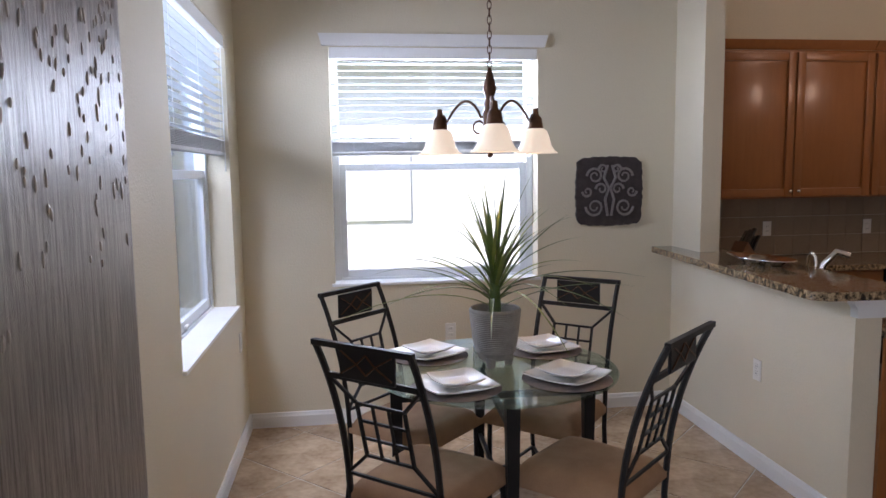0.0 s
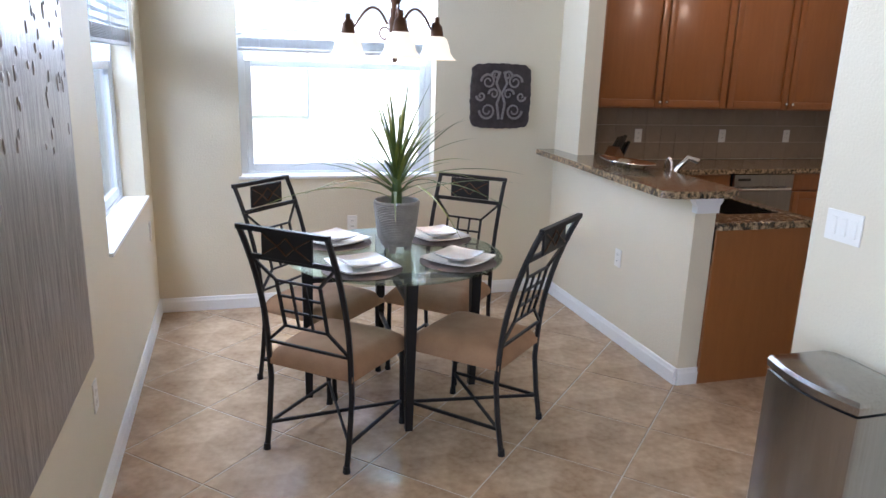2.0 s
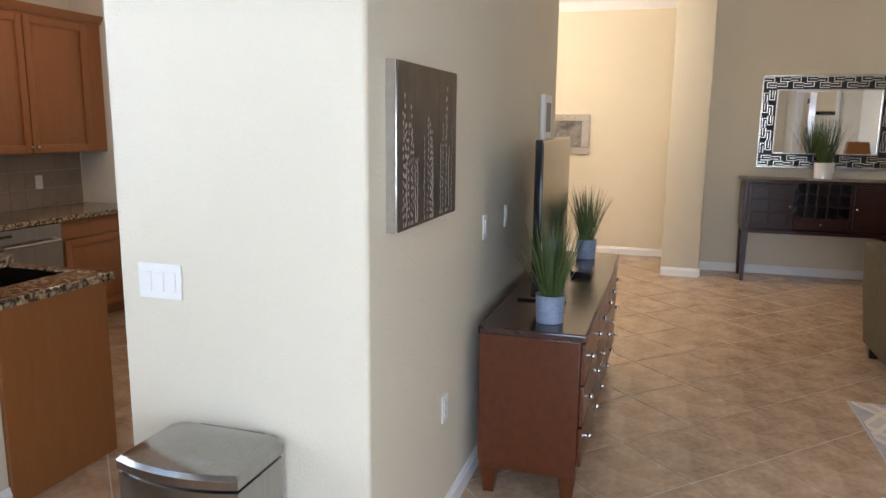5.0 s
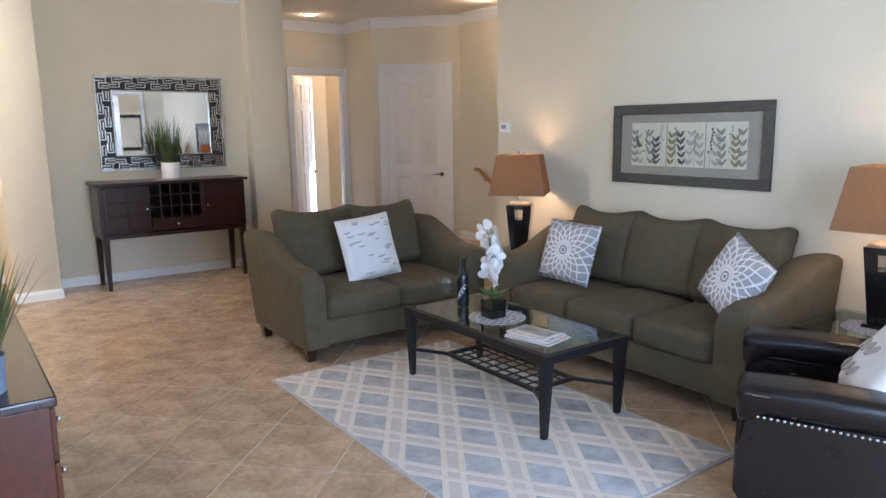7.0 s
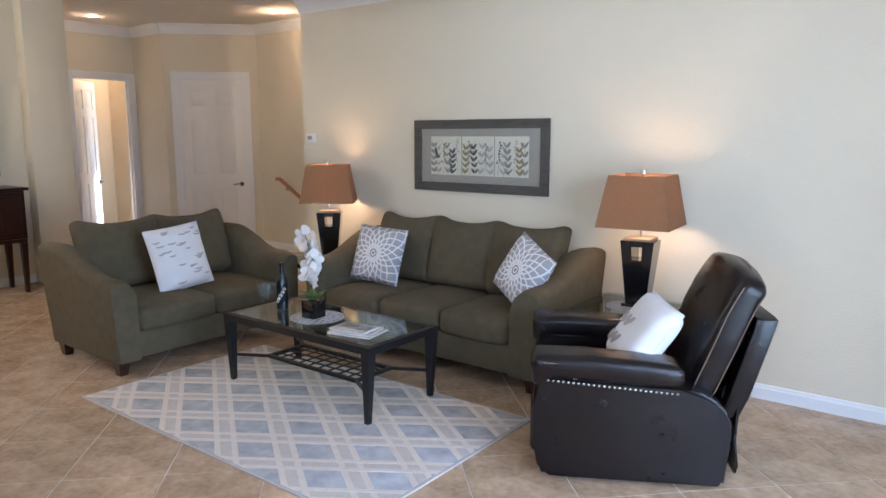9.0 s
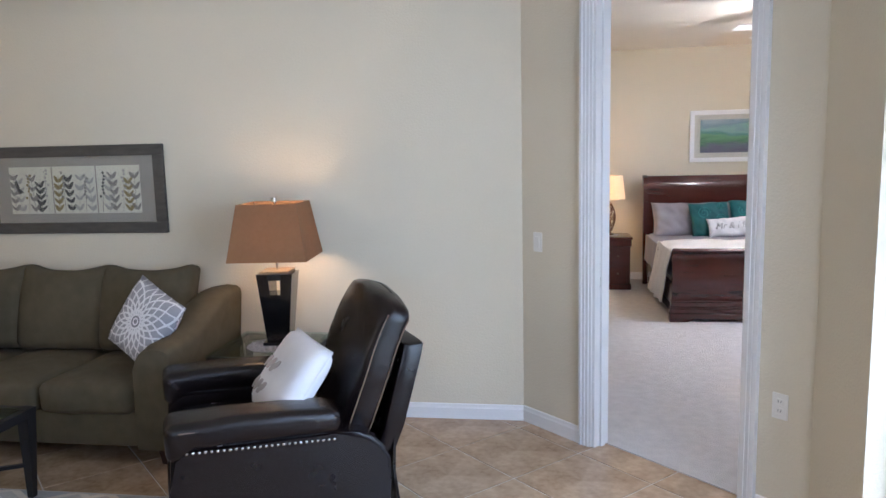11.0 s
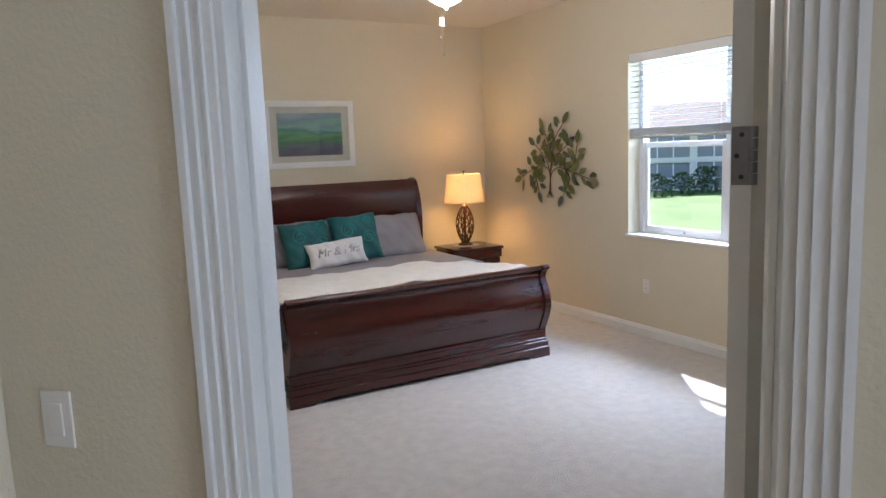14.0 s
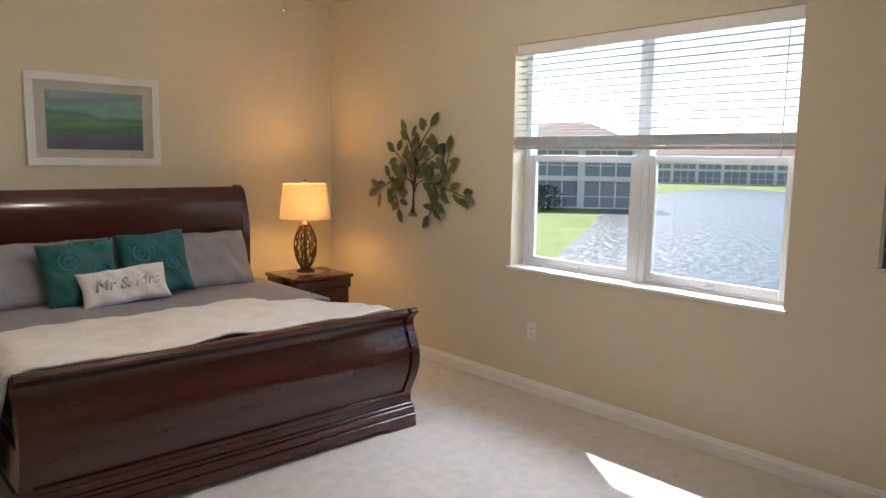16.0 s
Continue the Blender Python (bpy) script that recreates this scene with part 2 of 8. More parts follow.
def tube(bm, pts, r, seg=8, taper=1.0):
    """A bent rod through the points."""
    pts = [Vector(p) for p in pts]
    rings = []
    for i, p in enumerate(pts):
        d = (pts[min(i + 1, len(pts) - 1)] - pts[max(i - 1, 0)]).normalized()
        u = d.orthogonal().normalized() if not rings else (last - d * last.dot(d)).normalized()
        last = u
        w = d.cross(u)
        k = r * (1 + (taper - 1) * i / (len(pts) - 1))
        rings.append([bm.verts.new(p + k * (u * math.cos(a) + w * math.sin(a))) for a in [2 * math.pi * j / seg for j in range(seg)]])
    for a, b in zip(rings, rings[1:]):
        for j in range(seg):
            bm.faces.new((a[j], a[(j + 1) % seg], b[(j + 1) % seg], b[j]))
    bm.faces.new(rings[0][::-1])
    bm.faces.new(rings[-1])


def lathe(bm, profile, seg=24, at=(0, 0, 0), closed=True):
    """Turns a profile of (radius, height) round z."""
    rings = [[bm.verts.new((at[0] + r * math.cos(2 * math.pi * j / seg), at[1] + r * math.sin(2 * math.pi * j / seg), at[2] + z)) for j in range(seg)] for r, z in profile]
    for a, b in zip(rings, rings[1:]):
        for j in range(seg):
            bm.faces.new((a[j], a[(j + 1) % seg], b[(j + 1) % seg], b[j]))
    if closed:
        bm.faces.new(rings[0][::-1])
        bm.faces.new(rings[-1])


def prism(bm, outline, y0, y1):
    """An outline of (x, z), pushed from y0 to y1."""
    a = [bm.verts.new((x, y0, z)) for x, z in outline]
    b = [bm.verts.new((x, y1, z)) for x, z in outline]
    bm.faces.new(a)
    bm.faces.new(b[::-1])
    for i in range(len(a)):
        j = (i + 1) % len(a)
        bm.faces.new((a[j], a[i], b[i], b[j]))


def cushion(bm, w, h, t, n=14, plump=0.5, ears=0.03):
    """A stuffed cushion in the x-z plane, round its middle, with pointed corners."""
    top, bot = {}, {}
    for i in range(n + 1):
        for j in range(n + 1):
            u, v = 2 * i / n - 1, 2 * j / n - 1
            k = (max(0, 1 - u**4) * max(0, 1 - v**4)) ** plump
            sx = u * w / 2 * (1 - ears * (1 - v * v)) 
            sz = v * h / 2 * (1 - ears * (1 - u * u))
            wob = 0.006 * noise.noise(Vector((u * 2, v * 2, w * 9)))
            top[i, j] = bm.verts.new((sx, -t / 2 * k - wob * k, sz))
            bot[i, j] = top[i, j] if i in (0, n) or j in (0, n) else bm.verts.new((sx, t / 2 * k, sz))
    for i in range(n):
        for j in range(n):
            bm.faces.new((top[i, j], top[i + 1, j], top[i + 1, j + 1], top[i, j + 1]))
            q = [bot[i, j + 1], bot[i + 1, j + 1], bot[i + 1, j], bot[i, j]]
            if len(set(q)) == 4:
                bm.faces.new(q)


def done(name, bm, material, smooth=None):
    """Links a bmesh as one object."""
    bmesh.ops.recalc_face_normals(bm, faces=bm.faces[:])
    me = bpy.data.meshes.new(name)
    bm.to_mesh(me)
    bm.free()
    me.materials.append(material)
    if smooth is not None:
        me.shade_smooth()
        me.set_sharp_from_angle(angle=radians(smooth))
    return new(name, me)


def part(name, bm, material, parent, label="", smooth=35):
    ob = done(name, bm, material, smooth)
    ob.parent = parent
    if label:
        tagged(ob, label)
    return ob


def thing(name, label, category, m=None, group="", kind=""):
    ob = new(name)
    ob.empty_display_size = 0.1
    ob.matrix_world = m or Matrix()
    return tagged(ob, label, category, group, kind)


def box_part(name, dims, material, parent, r=0.004, label="", seg=2):
    bm = bmesh.new()
    soft(bm, *dims, r=r, seg=seg)
    return part(name, bm, material, parent, label, 35 if r >= 0.02 else 20)


def structure(name, bm, material, label, smooth=None):
    return tagged(done(name, bm, material, smooth), label, name.split("_")[0], kind="structure")


def wall(name, p, q, thick, z1, openings=(), material=None, label="beige painted interior wall", z0=0.0):
    """A wall from p to q in plan; its thickness lies to the right of that way. openings: (from, to, bottom, top) along it."""
    p, q = Vector((*p, 0)), Vector((*q, 0))
    n, bm, s = (q - p).length, bmesh.new(), 0.0
    for a, b, lo, hi in sorted(openings):
        if a > s:
            bx(bm, s, a, -thick, 0, z0, z1)
        if lo > z0:
            bx(bm, a, b, -thick, 0, z0, lo)
        if hi < z1:
            bx(bm, a, b, -thick, 0, hi, z1)
        s = b
    if s < n:
        bx(bm, s, n, -thick, 0, z0, z1)
    bmesh.ops.transform(bm, matrix=Matrix.Translation(p) @ Matrix.Rotation(math.atan2(q.y - p.y, q.x - p.x), 4, "Z"), verts=bm.verts[:])
    return structure(name, bm, material or PAINT, label)


def along(p, q):
    """The pose of a run from p to q in plan: x along it, y to its left, at floor height."""
    return pose(p[0], p[1], 0, 0, 0, math.degrees(math.atan2(q[1] - p[1], q[0] - p[0])))


def baseboard(p, q, h=0.095):
    n = (Vector(q) - Vector(p)).length
    bm = bmesh.new()
    prism(bm, [(0, 0), (0.016, 0), (0.016, h * 0.72), (0.011, h * 0.8), (0.009, h * 0.95), (0.004, h), (0, h)], 0, n)
    bmesh.ops.transform(bm, matrix=along(p, q) @ Matrix.Rotation(radians(-90), 4, "Z") @ Matrix.Diagonal((-1, 1, 1, 1)), verts=bm.verts[:])
    structure("baseboard", bm, WHITE, "white moulded baseboard along the wall", 30)


def crown(p, q, z):
    n = (Vector(q) - Vector(p)).length
    bm = bmesh.new()
    prism(bm, [(0, 0), (0, -0.13), (0.012, -0.13), (0.016, -0.11), (0.045, -0.075), (0.07, -0.03), (0.095, -0.016), (0.10, 0)], 0, n)
    bmesh.ops.transform(bm, matrix=Matrix.Translation((0, 0, z)) @ along(p, q) @ Matrix.Rotation(radians(-90), 4, "Z") @ Matrix.Diagonal((-1, 1, 1, 1)), verts=bm.verts[:])
    structure("trim", bm, WHITE, "white crown moulding under the ceiling", 30)


# ---- the shell ----
H, BED_H, LIV_H = 3.17, 2.89, 2.86
bm = bmesh.new()
bx(bm, -0.6, 12.6, -6.0, 6.4, -0.12, -0.003)
floor = structure("floor", bm, GROUT, "beige stone tile floor laid on the diagonal")
bm = bmesh.new()
plan = [(-3.33, -7.71), (2.3, -7.71), (2.3, -2.79), (0.99, -2.79), (-0.36, -1.44), (-3.33, -1.44)]
lo, hi = [bm.verts.new((x, y, -0.1)) for x, y in plan], [bm.verts.new((x, y, 0.006)) for x, y in plan]
bm.faces.new(hi), bm.faces.new(lo[::-1])
for i in range(6):
    bm.faces.new((lo[i], lo[(i + 1) % 6], hi[(i + 1) % 6], hi[i]))
tagged(structure("floor_carpet", bm, CARPET, "pale beige cut pile bedroom carpet"), category="carpet")

wall("wall_dining_window", (2.6, 5.378), (-0.52, 5.378), 0.2, H, [(1.05, 2.36, 0.89, 2.37)])
wall("wall_dining_side", (-0.32, 5.378), (-0.32, 1.75), 0.2, H, [(0.33, 1.66, 0.83, 2.37)])
wall("wall_slider", (-0.2, 1.75), (-0.2, -1.42), 0.2, H, [(0.25, 2.69, 0.0, 2.42)])
A45, B45 = (-0.22, -1.44), (1.02, -2.68)
wall("wall_bedroom_door", A45, B45, 0.12, H, [(0.318, 1.21, 0.0, 2.44)])
wall("wall_sofa", (1.02, -2.675), (5.92, -2.675), 0.12, H)
wall("wall_stair", (5.8, -4.73), (9.2, -4.73), 0.12, H)
wall("wall_stair_end", (5.92, -2.795), (5.92, -4.85), 0.12, H)
wall("wall_closet", (9.2, -4.73), (10.12, -3.81), 0.12, H, [(0.19, 1.11, 0.0, 2.44)])
wall("wall_hall_side", (10.12, -3.81), (10.9, -3.81), 0.12, H)
wall("wall_hall_end", (10.9, -3.81), (10.9, -1.95), 0.12, H, [(0.07, 0.91, 0.0, 2.44)])
wall("wall_hall", (10.9, -1.95), (9.12, -1.95), 0.12, H)
wall("wall_mirror", (9.12, -1.83), (9.12, 0.65), 0.12, H)
bm = bmesh.new()
soft(bm, 8.62, 9.93, 0.65, 1.05, 0, H, 0.015, 2)
tagged(structure("wall_pier", bm, PAINT, "beige painted wall pier beside the foyer", 30))
bm = bmesh.new()
soft(bm, 8.93, 9.118, -1.948, -1.5, 0, H, 0.015, 2)
tagged(structure("wall_pilaster", bm, PAINT, "beige painted pilaster at the hall", 30))
wall("wall_foyer", (9.8, 1.05), (9.8, 4.5), 0.12, H)
wall("wall_foyer_side", (9.92, 4.5), (5.75, 4.5), 0.12, H)
wall("wall_foyer_end", (5.75, 6.2), (5.75, 1.97), 0.12, H)
wall("wall_television", (5.75, 1.85), (2.35, 1.85), 0.12, H)
wall("wall_switch", (2.335, 1.865), (2.335, 2.72), 0.12, H)
bm = bmesh.new()
cyl(bm, (2.35, 1.865, 0), (2.35, 1.865, H), 0.0152, seg=24)
structure("wall_corner", bm, PAINT, "rounded beige plaster corner of the wall", 40)
wall("wall_bar", (2.475, 3.63), (2.475, 5.0), 0.125, 1.05, label="beige half wall under the raised bar")
wall("wall_bar_pier", (2.475, 5.0), (2.475, 5.378), 0.125, H)
wall("wall_kitchen", (5.63, 6.08), (2.6, 6.08), 0.12, H)
wall("wall_kitchen_side", (2.6, 6.2), (2.6, 5.578), 0.12, H)
wall("wall_bedroom_window", (-3.33, -1.42), (-3.33, -7.71), 0.2, H, [(2.24, 4.07, 0.83, 2.32)])
wall("wall_bedroom_head", (-3.53, -7.71), (2.42, -7.71), 0.12, H)
wall("wall_bedroom_east", (2.3, -7.71), (2.3, -2.795), 0.12, H)
wall("wall_bedroom_north", (-0.24, -1.42), (-3.33, -1.42), 0.12, H)
wall("wall_bath", (12.4, -4.4), (12.4, -2.0), 0.1, H)
wall("wall_bath_side", (12.4, -2.2), (11.02, -2.2), 0.1, H)
wall("wall_bath_far", (11.02, -4.2), (12.4, -4.2), 0.1, H)
for x0, x1, y0, y1 in ((-0.52, 9.2, -5.0, 6.2), (9.2, 12.6, -5.2, 1.05), (9.2, 9.95, 1.05, 4.62)):
    bm = bmesh.new()
    bx(bm, x0, x1, y0, y1, H, H + 0.12)
    structure("ceiling", bm, CEIL, "off-white painted ceiling")
bm = bmesh.new()
lo, hi = [bm.verts.new((x, y, BED_H)) for x, y in plan], [bm.verts.new((x, y, BED_H + 0.1)) for x, y in plan]
bm.faces.new(hi), bm.faces.new(lo[::-1])
for i in range(6):
    bm.faces.new((lo[i], lo[(i + 1) % 6], hi[(i + 1) % 6], hi[i]))
structure("ceiling_bedroom", bm, CEIL, "off-white painted bedroom ceiling")
# the lower ceiling over the sofas
low = ((1.02, -2.674), (6.5, -2.674), (6.5, 0.6), (-0.199, 0.6), (-0.199, -1.42))
bm = bmesh.new()
lo, hi = [bm.verts.new((x, y, LIV_H)) for x, y in low], [bm.verts.new((x, y, H - 0.004)) for x, y in low]
bm.faces.new(hi), bm.faces.new(lo[::-1])
for i in range(5):
    bm.faces.new((lo[i], lo[(i + 1) % 5], hi[(i + 1) % 5], hi[i]))
structure("ceiling_living", bm, CEIL, "off-white painted living room ceiling")
for p, q in (((2.475, 5.378), (-0.32, 5.378)), ((-0.32, 5.378), (-0.32, 1.75)), ((-0.2, -0.95), (-0.2, -1.42)), ((1.02, -2.675), (5.92, -2.675)), ((9.12, -1.5), (9.12, 0.65)),
             ((9.8, 1.05), (9.8, 4.5)), ((5.75, 1.85), (2.335, 1.85)), ((2.475, 3.63), (2.475, 5.378)), ((2.6, 3.63), (2.475, 3.63)), ((2.335, 1.85), (2.335, 2.72)),
             ((8.62, 0.65), (8.62, 1.05)), ((9.12, 0.65), (8.62, 0.65)), ((5.92, -4.73), (9.2, -4.73)), ((8.93, -1.95), (8.93, -1.5)), ((-3.33, -1.42), (-3.33, -7.71)), ((-3.33, -7.71), (2.3, -7.71)),
             ((10.12, -3.81), (10.9, -3.81)), ((2.3, -7.71), (2.3, -2.8))):
    # the room lies to the left of each run
    baseboard(p, q)
D45 = Vector((B45[0] - A45[0], B45[1] - A45[1])).normalized()


def on45(s, off=0.0):
    return (A45[0] + D45.x * s - D45.y * off, A45[1] + D45.y * s + D45.x * off)


baseboard(on45(0.0), on45(0.245))
baseboard(on45(1.285), on45(1.754))
for p, q in (((1.02, -2.675), (5.92, -2.675)), ((-0.22, -1.44), (1.02, -2.68)), ((9.12, -1.95), (9.12, 0.65)), ((5.75, 1.85), (2.35, 1.85)), ((10.12, -3.81), (10.9, -3.81)),
             ((9.2, -4.73), (10.12, -3.81)), ((10.9, -3.81), (10.9, -1.95)), ((5.92, -4.73), (9.2, -4.73)), ((8.62, 0.65), (8.62, 1.05)), ((9.8, 1.05), (9.8, 4.5))):
    crown(p, q, LIV_H if p in ((1.02, -2.675), (-0.22, -1.44)) else H)


# ---- doors and casings ----
def casing(m, w, h, depth=0.12, cw=0.085):
    """A door frame: m as along(), x over the opening from 0 to w, the room at y > 0."""
    root = tagged(thing("door_frame", "white moulded door casing and jamb", "door frame", m), kind="structure")
    for side in (1, -1):
        for a, b in ((-cw, 0.004), (w - 0.004, w + cw)):
            bm = bmesh.new()
            y0 = 0.0 if side == 1 else -depth
            for k, (u0, u1, d) in enumerate(((0, 0.22, 0.010), (0.22, 0.30, 0.018), (0.30, 0.52, 0.013), (0.52, 0.60, 0.022), (0.60, 0.80, 0.017), (0.80, 1, 0.028))):
                e0, e1 = (u0, u1) if a > 0 else (1 - u1, 1 - u0)
                bx(bm, a + (b - a) * e0, a + (b - a) * e1, y0, y0 + side * d, 0, h + cw)
            part("casing", bm, WHITE, root)
        bm = bmesh.new()
        for u0, u1, d in ((0, 0.22, 0.010), (0.22, 0.30, 0.018), (0.30, 0.52, 0.013), (0.52, 0.60, 0.022), (0.60, 0.80, 0.017), (0.80, 1, 0.028)):
            y0 = 0.0 if side == 1 else -depth
            bx(bm, 0.004, w - 0.004, y0, y0 + side * d, h - 0.004 + cw * u0, h - 0.004 + cw * u1)
        part("casing_head", bm, WHITE, root)
    for a, b in ((0.0, 0.02), (w - 0.02, w)):
        box_part("jamb", (a, b, -depth + 0.002, -0.002, 0, h), WHITE, root, 0.002)
        c = (0.02, 0.032) if a == 0 else (w - 0.032, w - 0.02)
        box_part("door_stop", (*c, -0.08, -0.045, 0, h - 0.02), WHITE, root, 0.002)
    box_part("jamb_head", (0.02, w - 0.02, -depth + 0.002, -0.002, h - 0.02, h), WHITE, root, 0.002)
    return root


def hinge(parent, x, y, z):
    """A butt hinge on a door's edge: a leaf with three screws, and a jointed knuckle."""
    bm = bmesh.new()
    soft(bm, x - 0.003, x + 0.001, y, y + 0.034, z - 0.05, z + 0.05, 0.0015, 1)
    hg = part("hinge", bm, NICKELD, parent, "satin steel hinge")
    for k in range(5):
        bm = bmesh.new()
        cyl(bm, (x - 0.008, y - 0.005, z - 0.05 + 0.02 * k + 0.0008), (x - 0.008, y - 0.005, z - 0.05 + 0.02 * (k + 1) - 0.0008), 0.0075, seg=12)
        part("knuckle", bm, NICKELD, hg)
    for dz in (-0.036, 0.0, 0.036):
        bm = bmesh.new()
        cyl(bm, (x - 0.0045, y + 0.016 + (0.008 if dz == 0 else 0), z + dz), (x - 0.002, y + 0.016 + (0.008 if dz == 0 else 0), z + dz), 0.0042, seg=10)
        part("hinge_screw", bm, DARKGAP, hg)


def panel_door(name, m, w, h, label, handle_x=None, mirrored=False):
    """A six-panel door leaf: x from 0 to w, its face at y = 0 and its back at y = -0.035."""
    root = tagged(thing(name, label, "door", m), kind="structure")
    bm = bmesh.new()
    st = 0.11
    xs, zs = [(st, w / 2 - 0.05), (w / 2 + 0.05, w - st)], [(0.22, 0.92), (1.06, h - 0.52), (h - 0.40, h - 0.13)]
    bx(bm, 0, w, -0.024, -0.012, 0.004, h)
    for y0, y1 in ((-0.012, 0.0), (-0.036, -0.024)):
        for x0, x1 in ((0, st), (w / 2 - 0.05, w / 2 + 0.05), (w - st, w)):
            bx(bm, x0, x1, y0, y1, 0.004, h)
        for x0, x1 in xs:
            z = 0.004
            for a, b in zs:
                bx(bm, x0, x1, y0, y1, z, a)
                z = b
            bx(bm, x0, x1, y0, y1, z, h)
    part("slab", bm, DOORW, root)
    for x0, x1 in xs:
        for a, b in zs:
            for s in (1, -1):
                bm = bmesh.new()
                y = -0.012 if s == 1 else -0.024
                v = [(x0 + 0.03, y, a + 0.03), (x1 - 0.03, y, a + 0.03), (x1 - 0.03, y, b - 0.03), (x0 + 0.03, y, b - 0.03)]
                u = [(x0 + 0.05, y + s * 0.010, a + 0.05), (x1 - 0.05, y + s * 0.010, a + 0.05), (x1 - 0.05, y + s * 0.010, b - 0.05), (x0 + 0.05, y + s * 0.010, b - 0.05)]
                v, u = [bm.verts.new(c) for c in v], [bm.verts.new(c) for c in u]
                bm.faces.new(u)
                for i in range(4):
                    bm.faces.new((v[i], v[(i + 1) % 4], u[(i + 1) % 4], u[i]))
                part("raised_panel", bm, DOORW, root)
    if handle_x is not None:
        d = 1 if handle_x < w / 2 else -1
        for s, y in ((1, 0.0), (-1, -0.036)):
            bm = bmesh.new()
            cyl(bm, (handle_x, y, 0.93), (handle_x, y + s * 0.012, 0.93), 0.032, seg=18)
            cyl(bm, (handle_x, y + s * 0.01, 0.93), (handle_x, y + s * 0.05, 0.93), 0.011)
            tube(bm, [(handle_x, y + s * 0.048, 0.93), (handle_x + d * 0.05, y + s * 0.052, 0.932), (handle_x + d * 0.11, y + s * 0.045, 0.926)], 0.009)
            part("lever_handle", bm, STEEL, root, "brushed nickel lever handle")
    return root


m45 = along(A45, B45) @ pose(0.318, 0, 0)
frame45 = casing(m45, 0.892, 2.44, cw=0.07)
bm = bmesh.new()
soft(bm, 0.870, 0.874, -0.075, -0.045, 0.90, 0.96, 0.001, 1)
part("strike_plate", bm, STEEL, frame45, "steel strike plate")
hx, hy = (m45 @ Vector((0.026, -0.25, 0)))[:2]
leaf45 = panel_door("door_bedroom", pose(hx, hy, 0.008, 0, 0, 199) @ pose(0, 0.04, 0), 0.815, 2.42, "white six-panel bedroom door standing open", 0.75)
for z in (0.18, 0.87, 1.572, 2.22):
    hinge(leaf45, 0.0, -0.036, z)
mcl = along((9.2, -4.73), (10.12, -3.81)) @ pose(0.19, 0, 0)
fr = casing(mcl, 0.92, 2.44)
panel_door("door_closet", mcl @ pose(0.022, -0.012, 0.002), 0.876, 2.417, "closed white six-panel closet door", 0.07)
mha = along((10.9, -3.81), (10.9, -1.95)) @ pose(0.07, 0, 0)
casing(mha, 0.84, 2.44)
hx, hy = (mha @ Vector((0.82, -0.14, 0)))[:2]
panel_door("door_bath", pose(hx, hy, 0.004, 0, 0, -48), 0.79, 2.41, "white six-panel door standing open into a lit room", 0.73)


